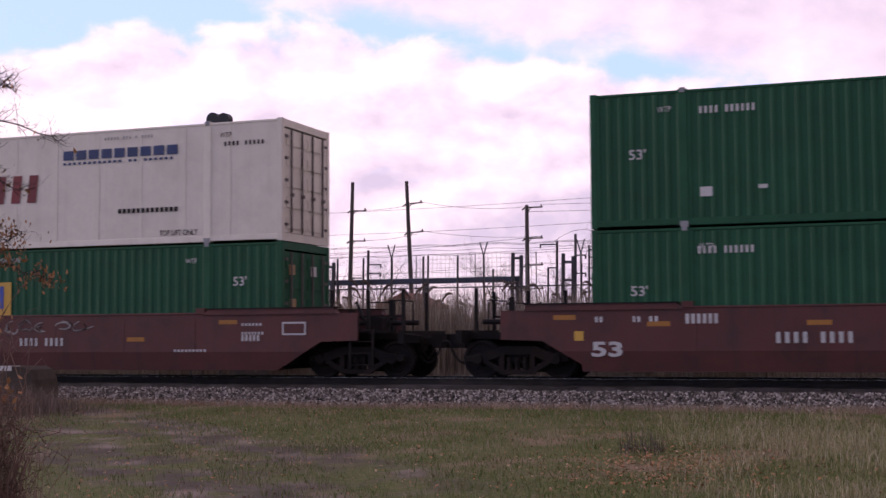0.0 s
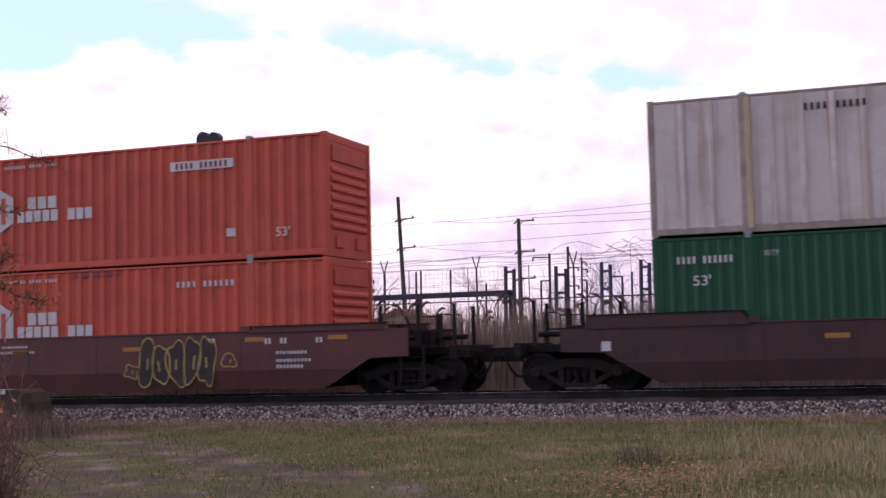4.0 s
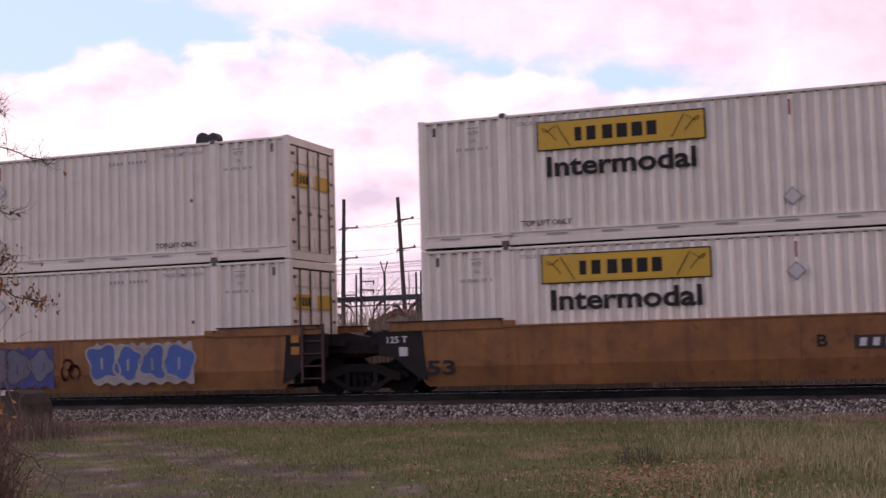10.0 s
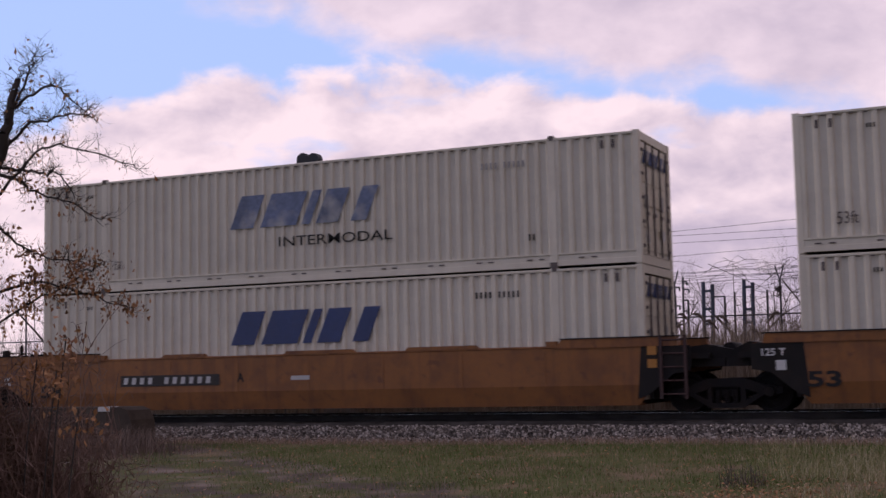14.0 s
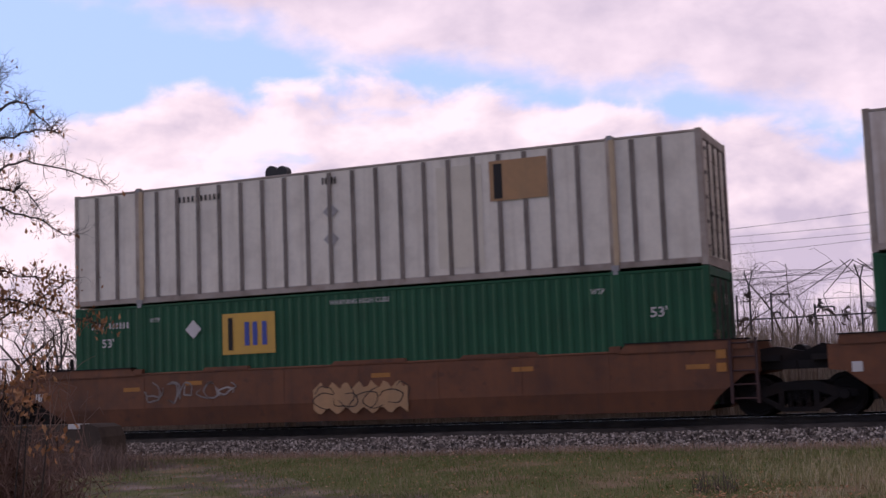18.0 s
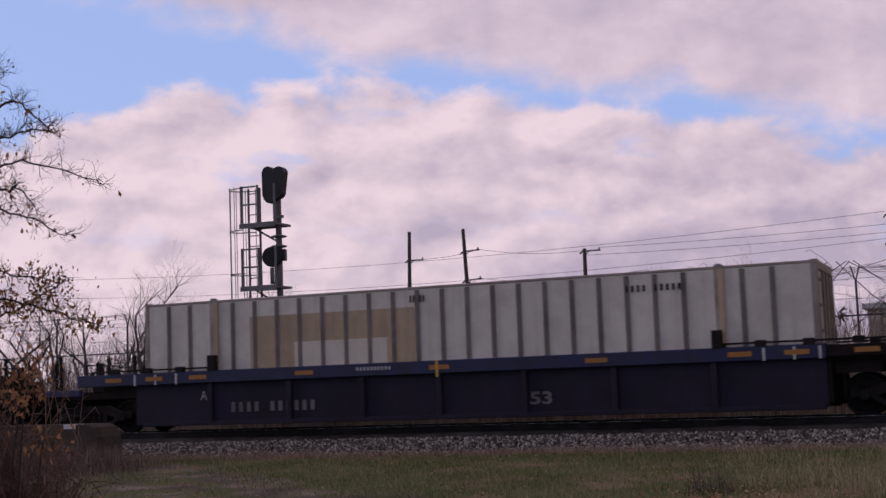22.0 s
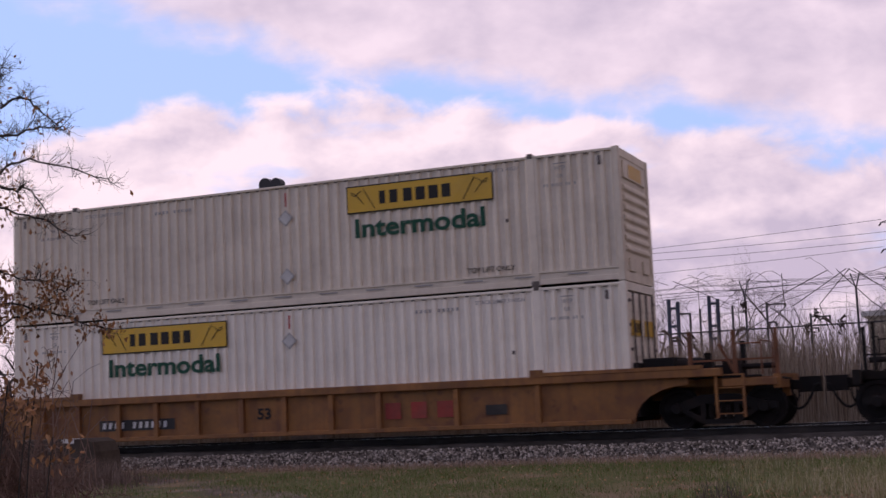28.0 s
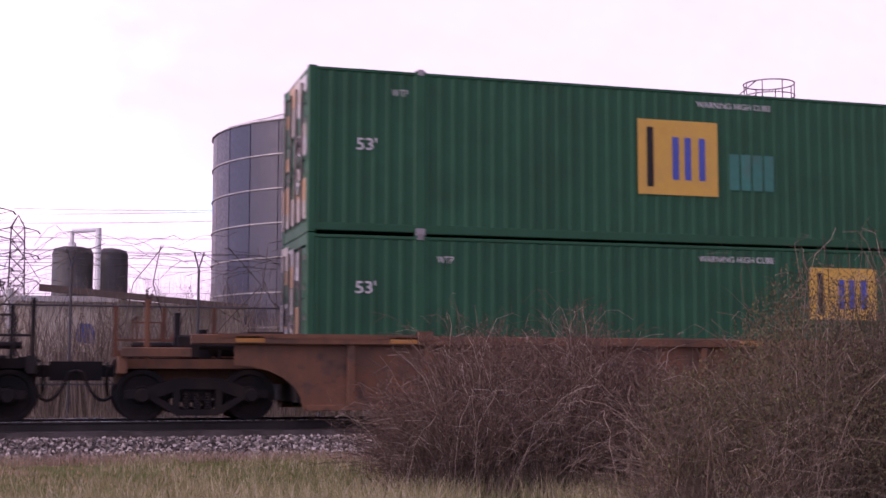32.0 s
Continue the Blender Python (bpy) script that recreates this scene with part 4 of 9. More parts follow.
def truck(car, x, spin, dark=M_GRIME):
    """Two wheelsets in a pair of cast side frames."""
    tr = gpart("truck", "truck_bolster", lambda g: g.soft(-0.22, 0.22, -0.98, 0.98, 0.30, 0.62, 0.04).box(-0.5, 0.5, -0.3, 0.3, 0.36, 0.54), dark, car, "sooty freight truck", pose(x, 0, RAIL))

    def frame_side(g):
        g.slab([(-1.16, 0.38), (-0.78, 0.36), (-0.56, 0.42), (-0.30, 0.52), (0.30, 0.52), (0.56, 0.42), (0.78, 0.36), (1.16, 0.38), (1.16, 0.50), (0.82, 0.54), (0.38, 0.70), (-0.38, 0.70), (-0.82, 0.54), (-1.16, 0.50)], 0, 0.14)
        g.slab([(-0.80, 0.37), (-0.34, 0.09), (0.34, 0.09), (0.80, 0.37), (0.66, 0.40), (0.28, 0.19), (-0.28, 0.19), (-0.66, 0.40)], 0.004, 0.136)
        for x in (-0.40, 0.29):
            g.box(x, x + 0.11, 0.008, 0.132, 0.17, 0.54)
        return g

    def spring(g):
        for k in range(3):
            g.lathe([(0.055 + 0.014 * (i % 2), 0.19 + i * 0.022) for i in range(14)], (-0.18 + k * 0.18, 0.07, 0.0), "z", 8)
        return g
    for y in (-1.06, 0.92):
        gpart("side_frame", "side_frame", frame_side, dark, tr, m=pose(0, y, 0))
        gpart("spring_nest", "spring_nest", spring, dark, tr, m=pose(0, y, 0))
        for sx in (-0.89, 0.89):
            gpart("axle_cap", "axle_cap", lambda g: g.lathe([(0.0, -0.05), (0.10, -0.05), (0.12, -0.02), (0.12, 0.16), (0.0, 0.16)], (0, 0, 0), "y", 12), dark, tr, m=pose(sx, y, WHEEL_R))

    def wheelset(g):
        g.rod((0, -1.0, 0), (0, 1.0, 0), 0.085, n=10)
        for s in (-1, 1):
            yy = s * 0.72
            g.lathe([(0.085, -0.09), (0.14, -0.10), (0.16, -0.04), (0.33, -0.03), (0.35, -0.065), (WHEEL_R, -0.065), (WHEEL_R, 0.035), (WHEEL_R + 0.026, 0.045), (WHEEL_R + 0.02, 0.07), (0.35, 0.07), (0.33, 0.03), (0.16, 0.02), (0.14, 0.08), (0.085, 0.08)] if s < 0 else
                    [(0.085, -0.08), (0.14, -0.08), (0.16, -0.02), (0.33, -0.03), (0.35, -0.07), (WHEEL_R + 0.02, -0.07), (WHEEL_R + 0.026, -0.045), (WHEEL_R, -0.035), (WHEEL_R, 0.065), (0.35, 0.065), (0.33, 0.03), (0.16, 0.04), (0.14, 0.1), (0.085, 0.09)], (0, yy, 0), "y", 28)
        for i in range(3):       # cast bosses on the plate
            a = 2.1 * i
            g.rod((0.24 * math.cos(a), -0.785, 0.24 * math.sin(a)), (0.24 * math.cos(a), -0.745, 0.24 * math.sin(a)), 0.03, n=6)
        return g
    for sx in (-0.89, 0.89):
        w = gpart("wheelset", "wheelset", wheelset, dark, tr, m=pose(sx, 0, WHEEL_R))
        spin.setdefault(sx, []).append(w)
    return tr


def coupler(car, side, dark=M_GRIME):
    """Drawbar, knuckle and a hanging air hose beyond one end."""
    s = -1 if side == 0 else 1
    x0 = -2.75 if side == 0 else LEN + 2.75
    cp = gpart("coupler", ("coupler", s), lambda g: g.soft(min(0, s * 0.62), max(0, s * 0.62), -0.09, 0.09, 0.72, 0.92, 0.02).box(min(s * 0.5, s * 0.94), max(s * 0.5, s * 0.94), -0.14, 0.12, 0.66, 0.98).box(min(0, s * 0.16), max(0, s * 0.16), -0.32, 0.32, 0.6, 1.05), dark, car, "coupler", pose(x0, 0, RAIL))
    gpart("air_hose", ("hose", s), lambda g: g.pipe([(s * (0.2 + 0.72 * i / 8), -0.3, 0.66 - 0.40 * math.sin(math.pi * min(1, i / 7.0)) ** 0.8 + 0.02 * i) for i in range(9)], 0.028, 6), M_BLACK, cp)
    return cp


def end_gear(car, side, kind, mat, steps=True):
    """End platform beyond the well: deck, bulkhead, ladder, hand brake, air tank."""
    s = 1 if side else -1
    ref = LEN if side else 0.0
    flip = pose(ref, 0, 0) if side else Matrix.Translation((ref, 0, 0)) @ pose(0, 0, 0, 0, 0, 180)
    far = 3.05 if kind == "C" else 1.6
    post = M_RUST if mat in (M_ORANGE, M_YELLOW, M_RUST, M_BROWN) else M_BLACK
    gpart("end_platform", ("deck", kind), lambda g: g.box(0.1, far, -0.75, 0.75, 0.86, 1.02).box(0.1, far, -0.16, 0.16, 0.6, 0.86).box(far - 0.14, far, -1.35, 1.35, 0.78, 1.06) if kind == "C"
          else g.box(0.1, far, -1.0, 1.0, 0.95, 1.12).box(0.1, far - 0.3, -1.2, 1.2, 1.12, 1.24), M_GRIME if mat in (M_BLUE,) else mat if kind == "C" else M_BLACK, car, m=flip @ pose(0, 0, RAIL))
    gpart("bulkhead", "bulkhead", lambda g: g.box(0.06, 0.14, -1.3, 1.3, 0.3, 1.42), M_BLACK, car, m=flip @ pose(0, 0, RAIL))
    if kind == "C":
        gpart("grating", "grating", lambda g: [g.box(0.5, 2.6, -1.3 + 0.09 * i, -1.27 + 0.09 * i, 1.02, 1.06) for i in range(7)] and g, M_BLACK, car, m=flip @ pose(0, 0, RAIL))

        def ladder(g):
            for x in (1.75, 2.3):
                g.box(x, x + 0.05, -1.44, -1.38, 0.22, 1.1)
            for k in range(4):
                g.rod((1.78, -1.41, 0.3 + k * 0.26), (2.32, -1.41, 0.3 + k * 0.26), 0.014, n=5)
            return g
        if side:
            gpart("ladder", "end_ladder", ladder, mat, car, m=flip @ pose(0, 0, RAIL))
        gpart("hand_rail", "hand_rail", lambda g: g.pipe([(2.7, -1.3, 1.06), (2.7, -1.3, 1.75), (2.7, 0.1, 1.75), (2.7, 0.1, 1.06)], 0.018, 6).pipe([(2.2, -1.3, 1.06), (2.2, -1.3, 1.7), (2.7, -1.3, 1.7)], 0.018, 6), post, car, m=flip @ pose(0, 0, RAIL))
        gpart("brake_stand", "brake_stand", lambda g: g.box(2.0, 2.1, -0.5, -0.3, 1.02, 1.98).lathe([(0.0, -0.02), (0.26, -0.02), (0.28, 0.0), (0.26, 0.02), (0.0, 0.02)], (2.05, -0.56, 1.72), "y", 14).box(1.5, 2.0, -0.45, -0.36, 1.4, 1.5) if side else
              g.box(2.0, 2.1, 0.3, 0.5, 1.02, 1.8), M_BLACK, car, m=flip @ pose(0, 0, RAIL))
        gpart("air_tank", "air_tank", lambda g: g.lathe([(0.0, -0.45), (0.16, -0.42), (0.2, -0.34), (0.2, 0.34), (0.16, 0.42), (0.0, 0.45)], (1.0, -0.65, 1.28), "x", 14).box(0.75, 0.8, -0.85, -0.45, 1.0, 1.3).box(1.2, 1.25, -0.85, -0.45, 1.0, 1.3), M_GRIME, car, m=flip @ pose(0, 0, RAIL))
        for x in (1.25, 2.15, 3.0):
            gpart("stanchion", "stanchion", lambda g: g.post(-0.04, 0.04, -0.04, 0.04, 1.0, 1.98, 0.01), post, car, m=flip @ pose(x, -1.25, RAIL))
        gpart("stanchion", "stanchion", lambda g: g.post(-0.04, 0.04, -0.04, 0.04, 1.0, 1.98, 0.01), post, car, m=flip @ pose(2.6, 1.25, RAIL))
        gpart("brace", "stanchion_brace", lambda g: g.rod((2.2, -1.25, 1.02), (1.85, -1.25, 1.72), 0.035, n=5).box(1.2, 3.0, -1.27, -1.23, 1.36, 1.40), post, car, m=flip @ pose(0, 0, RAIL))
        gpart("equipment_box", "equipment_box", lambda g: g.soft(0.2, 0.85, -1.05, 0.3, 1.02, 1.5, 0.03).soft(1.7, 2.05, -0.2, 0.7, 1.02, 1.42, 0.03).rod((0.9, 0.2, 1.25), (2.8, 0.2, 1.25), 0.06, n=8), M_GRIME, car, m=flip @ pose(0, 0, RAIL))
        gpart("cut_lever", "cut_lever", lambda g: g.pipe([(3.1, -1.35, 0.98), (3.15, -0.6, 0.95), (3.15, -0.35, 0.55), (3.15, -0.1, 0.4), (3.2, 0.15, 0.6), (3.15, 0.3, 0.9)], 0.022, 5), M_BLACK, car, m=flip @ pose(0, 0, RAIL))
        gpart("brake_valve", "brake_valve", lambda g: g.box(1.35, 1.62, -0.9, -0.55, 1.02, 1.4).rod((1.5, -0.7, 1.4), (1.5, -0.7, 1.56), 0.08, n=8), M_GRIME, car, m=flip @ pose(0, 0, RAIL))
    elif side:
        gpart("articulation_cover", "articulation", lambda g: g.slab([(0.3, 1.1), (2.9, 1.1), (2.6, 1.36), (2.1, 1.46), (1.75, 1.3), (1.2, 1.42), (0.7, 1.36)], -0.9, 0.9).rod((1.6, -0.5, 1.3), (1.6, 0.5, 1.3), 0.16, n=10), M_GRIME, car, m=flip @ pose(0, 0, RAIL))
        if not steps:
            return
        ld = gpart("ladder", "art_ladder", lambda g: g.box(0.34, 0.40, -1.54, -1.48, 0.3, 1.62).box(0.86, 0.92, -1.54, -1.48, 0.3, 1.62), M_DMAROON, car, "rusty side ladder", m=flip @ pose(0, 0, RAIL))
        for k in range(5):
            gpart("rung", "art_rung", lambda g: g.rod((0.4, -1.51, 0), (0.86, -1.51, 0), 0.018, n=6), M_DMAROON, ld, m=pose(0, 0, 0.4 + k * 0.28))
        for z in (0.95, 1.22):
            gpart("reflector", "square_reflector", lambda g: g.box(0, 0.2, -0.006, 0, 0, 0.18), M_REFL, car, m=flip @ pose(0.08, -1.488, RAIL + z))


def side_outline(lk, rk, z0, z1):
    """Outline of a plated side, in x, z, anticlockwise from -y."""
    def left(kind):
        return ([(-1.98, z1 - 0.02), (-1.98, 0.95), (-1.05, 0.92), (-0.55, 0.62), (-0.2, 0.42), (0.1, z0)] if kind == "C"
                else [(-0.95, z1 - 0.02), (-0.95, 1.02), (-0.62, 0.98), (-0.1, 0.58), (0.14, z0)])
    L = left(lk)
    R = [(LEN - x, z) for x, z in left(rk)][::-1]
    return L + R


def plated_car(lk, rk, mat, top=1.55, dark_end=False, raised=1.69, label=""):
    """A well car unit with plated sides: raised ends, crease, kerb at the top."""
    ob = thing("well_car", label, "rail car", "units of the train")
    z0, zc = 0.27, 0.70
    for sgn in (1, -1):
        m = pose(0, 0, 0) if sgn == 1 else Matrix.Translation((LEN, 0, 0)) @ pose(0, 0, 0, 0, 0, 180)
        a, b = (lk, rk) if sgn == 1 else (rk, lk)

        def sheet(g):
            o = side_outline(a, b, z0, top)
            up = [(x, z) for x, z in o if z >= zc]
            # split at the crease: the lower strip leans inwards
            def at(z, left):
                pts = o[:len(o) // 2] if left else o[len(o) // 2:][::-1]
                for (xa, za), (xb, zb) in zip(pts, pts[1:]):
                    if za >= z >= zb:
                        return xa + (xb - xa) * (za - z) / max(1e-6, za - zb)
                return pts[-1][0]
            xl, xr = at(zc, True), at(zc, False)
            upper = [p for p in o if p[1] > zc]
            k = len([p for p in o[:len(o) // 2] if p[1] > zc])
            ring = upper[:k] + [(xl, zc), (xr, zc)] + upper[k:]
            g.slab(ring, SIDE, SIDE + 0.05)
            n = 14
            lo = [(at(z0 + (zc - z0) * j / 3, True), at(z0 + (zc - z0) * j / 3, False), z0 + (zc - z0) * j / 3) for j in range(4)]
            v, f = [], []
            for xa, xb, z in lo:
                d = 0.09 * (zc - z) / (zc - z0)
                v += [(xa, SIDE + d, z), (xb, SIDE + d, z)]
            f = [(2 * j, 2 * j + 1, 2 * j + 3, 2 * j + 2) for j in range(3)]
            g.add(v, f)
            g.box(lo[0][0], lo[0][1], SIDE + 0.09, SIDE + 0.5, z0, z0 + 0.05)
            return g
        sd = gpart("side_plate", ("plate", a, b, top), sheet, mat, ob, m=m)
        gpart("top_chord", ("chord", top), lambda g: g.soft(1.7, LEN - 1.7, SIDE - 0.012, SIDE + 0.17, top - 0.02, top + 0.03, 0.012), mat, sd)
        for k in range(7):
            gpart("weld_seam", "weld_seam", lambda g: g.post(-0.012, 0.012, SIDE - 0.006, SIDE + 0.01, zc, 1.44, 0.004), mat, sd, m=pose(2.2 + k * 1.96, 0, 0))
        for k, kind in ((0, a), (1, b)):
            x0 = (-1.45 if kind == "C" else -0.75)
            fl = Matrix.Identity(4) if k == 0 else Matrix.Translation((LEN, 0, 0)) @ Matrix.Scale(-1, 4, (1, 0, 0))
            gpart("end_cover", ("cover", k, kind, raised, top), lambda g: g.slab([(x0, top - 0.03), (1.98, top - 0.03), (1.80, raised), (x0 + 0.05, raised)] if k == 0 else [(LEN - 1.98, top - 0.03), (LEN - x0, top - 0.03), (LEN - x0 - 0.05, raised), (LEN - 1.80, raised)], SIDE - 0.03, SIDE + 0.22), mat, sd)
            gpart("cover_lip", ("lip", k, kind, raised), lambda g: g.box(*((x0, 1.84) if k == 0 else (LEN - 1.84, LEN - x0)), SIDE - 0.05, SIDE + 0.24, raised, raised + 0.025), M_BLACK, sd)
            gpart("chord_stop", ("stop", k, top), lambda g: g.box(*((1.92, 2.16) if k == 0 else (LEN - 2.16, LEN - 1.92)), SIDE - 0.03, SIDE + 0.1, top, top + 0.13), mat, sd)
        if mat in (M_ORANGE, M_RUST):
            for xa, xb in ((3.9, 5.2), (7.4, 9.3), (10.6, 12.4)):
                gpart("chord_pad", ("chord_pad", xa, top), lambda g: g.slab([(xa, top + 0.02), (xb, top + 0.02), (xb - 0.08, top + 0.10), (xa + 0.08, top + 0.10)], SIDE - 0.02, SIDE + 0.13), mat, sd)
        if dark_end:
            if b == "A":
                gpart("end_cheek", "cheekR", lambda g: g.slab([(LEN - 0.15, 0.40), (LEN + 0.10, 0.50), (LEN + 0.62, 0.92), (LEN + 0.99, 0.98), (LEN + 0.99, 1.5), (LEN - 0.05, 1.55)], SIDE - 0.006, SIDE + 0.02), M_BLACK, sd)
            if a == "A":
                gpart("end_cheek", "cheekL", lambda g: g.slab([(-0.99, 0.98), (-0.62, 0.92), (-0.10, 0.50), (0.15, 0.40), (0.05, 1.55), (-0.99, 1.5)], SIDE - 0.006, SIDE + 0.02), M_BLACK, sd)
    well_floor(ob)
    return ob


def well_floor(ob):
    gpart("well_floor", "well_floor", lambda g: [g.box(0.3 + i * 2.2, 0.6 + i * 2.2, -1.2, 1.2, 0.285, 0.36) for i in range(8)] and g.box(0.2, LEN - 0.2, -1.3, -1.0, 0.30, 0.365).box(0.2, LEN - 0.2, 1.0, 1.3, 0.30, 0.365), M_BLACK, ob)


def ribbed_car(lk, rk, mat, chord=(1.16, 1.33), label="", ribs=(1.0, 2.1, 3.3, 4.4, 5.57, 6.8, 7.94, 9.16, 10.36, 12.24, 14.12), sheet_mat=None, posts=False):
    """A well car unit with a box chord along the top and upright ribs on a set-back sheet."""
    ob = thing("well_car", label, "rail car", "units of the train")
    sheet_mat = sheet_mat or mat
    for sgn in (1, -1):
        m = pose(0, 0, 0) if sgn == 1 else Matrix.Translation((LEN, 0, 0)) @ pose(0, 0, 0, 0, 0, 180)
        a, b = (lk, rk) if sgn == 1 else (rk, lk)
        # a joined end stops short of the next unit when the sides are straight-ended
        xa, xb = (-1.15 if posts and a == "A" else -1.9), (LEN + 0.08 if posts and b == "A" else LEN + 1.9)

        def sheet(g):
            def arch(sx, s):
                pts = []
                for i in range(7):
                    u = i / 6 * math.pi / 2
                    pts.append((sx + s * (1.15 - 1.15 * math.cos(u)), 0.30 + 0.72 * math.sin(u)))
                return pts
            A = arch(-0.05, -1)      # from the well's foot up and outwards
            B = arch(LEN + 0.05, 1)
            ring = A[::-1] + B + [(LEN + 1.2, chord[0]), (-1.2, chord[0])]
            if posts:
                ring = [(-0.22, 0.30), (LEN + 0.06, 0.30), (LEN + 0.06, chord[0]), (-0.22, chord[0])]
            g.slab(ring, SIDE + 0.10, SIDE + 0.14)
            return g
        sd = gpart("side_plate", ("rsheet", chord, posts), sheet, sheet_mat, ob, m=m)
        gpart("top_chord", ("rchord", xa, xb, chord), lambda g: g.soft(xa, xb, SIDE - 0.02, SIDE + 0.2, chord[0], chord[1], 0.015), mat, sd)
        if posts and b == "A":
            gpart("end_beam", "sooty_end_beam", lambda g: g.soft(LEN + 0.10, LEN + 1.22, SIDE, SIDE + 0.2, chord[0] + 0.02, chord[1] - 0.03, 0.015), M_GRIME, sd)
        # added near-black slabs that block daylight through the end openings
        if posts:
            for x in (-1.1, LEN + 0.2):
                gpart("end_web", "end_web", lambda g: g.box(0, 0.9, SIDE + 0.3, SIDE + 0.36, 0.96, chord[0]), M_GRIME, sd, m=pose(x, 0, 0))
        if a == "C":
            gpart("end_beam", ("rbeamL", chord), lambda g: g.soft(-3.0, -1.9, SIDE + 0.05, SIDE + 0.2, chord[0] - 0.22, chord[0] - 0.06, 0.015), mat, sd)
        if b == "C":
            gpart("end_beam", ("rbeamR", chord), lambda g: g.soft(LEN + 1.9, LEN + 3.0, SIDE + 0.05, SIDE + 0.2, chord[0] - 0.22, chord[0] - 0.06, 0.015), mat, sd)
        gpart("bottom_chord", "rbottom", lambda g: g.soft(0.0, LEN, SIDE + 0.02, SIDE + 0.3, 0.26, 0.36, 0.012), sheet_mat, sd)
        for x in ribs:
            gpart("side_rib", ("rrib", chord[0]), lambda g: g.post(-0.06, 0.06, SIDE + 0.01, SIDE + 0.11, 0.34, chord[0], 0.01), sheet_mat, sd, m=pose(x, 0, 0))
        for k in (0, 1):
            x0 = -1.5 if k == 0 else LEN - 1.95
            gpart("end_cover", ("rcover", k), lambda g: g.box(x0, x0 + 3.45, SIDE - 0.03, SIDE + 0.22, chord[1], chord[1] + 0.075) if not posts else g.box(x0, x0 + 3.45, SIDE - 0.0, SIDE + 0.05, chord[1] + 0.05, chord[1] + 0.09).box(x0, x0 + 0.06, SIDE, SIDE + 0.05, chord[1], chord[1] + 0.06).box(x0 + 3.39, x0 + 3.45, SIDE, SIDE + 0.05, chord[1], chord[1] + 0.06), mat if not posts else M_BLACK, sd)
            xp = 1.92 if k == 0 else LEN - 2.16
            gpart("guide_post", ("rpost", posts, k), lambda g: g.box(0, 0.2, SIDE - 0.04, SIDE + 0.14, chord[1] - 0.02, chord[1] + (0.36 if posts else 0.16)).box(0.03, 0.17, SIDE - 0.05, SIDE + 0.02, chord[1] + 0.2, chord[1] + 0.3) if posts else g.box(0, 0.24, SIDE - 0.04, SIDE + 0.14, chord[1] - 0.02, chord[1] + 0.14), M_BLACK if posts else mat, sd, m=pose(xp, 0, 0))
            if posts:
                for j in range(3):
                    gpart("guide_tab", ("rtab",), lambda g: g.box(0, 0.22, SIDE - 0.03, SIDE + 0.1, 0, 0.12), M_BLACK, sd, m=pose((-0.9 + j * 0.95) if k == 0 else (LEN - 1.3 + j * 0.95), 0, chord[1]))
    well_floor(ob)
    return ob


def reflectors(ob, xs, z, y=SIDE - 0.006):
    for x in xs:
        gpart("reflector", "reflector", lambda g: g.box(0, 0.48, 0, 0.005, 0, 0.10), M_REFL, ob, m=pose(x, y, z))


def small_marks(ob, spots, mat=M_LETW, y=SIDE - 0.006):
    for x, z, w, h, n in spots:
        bars(x, z, w, h, n, mat, ob, y=y, fill=0.6)


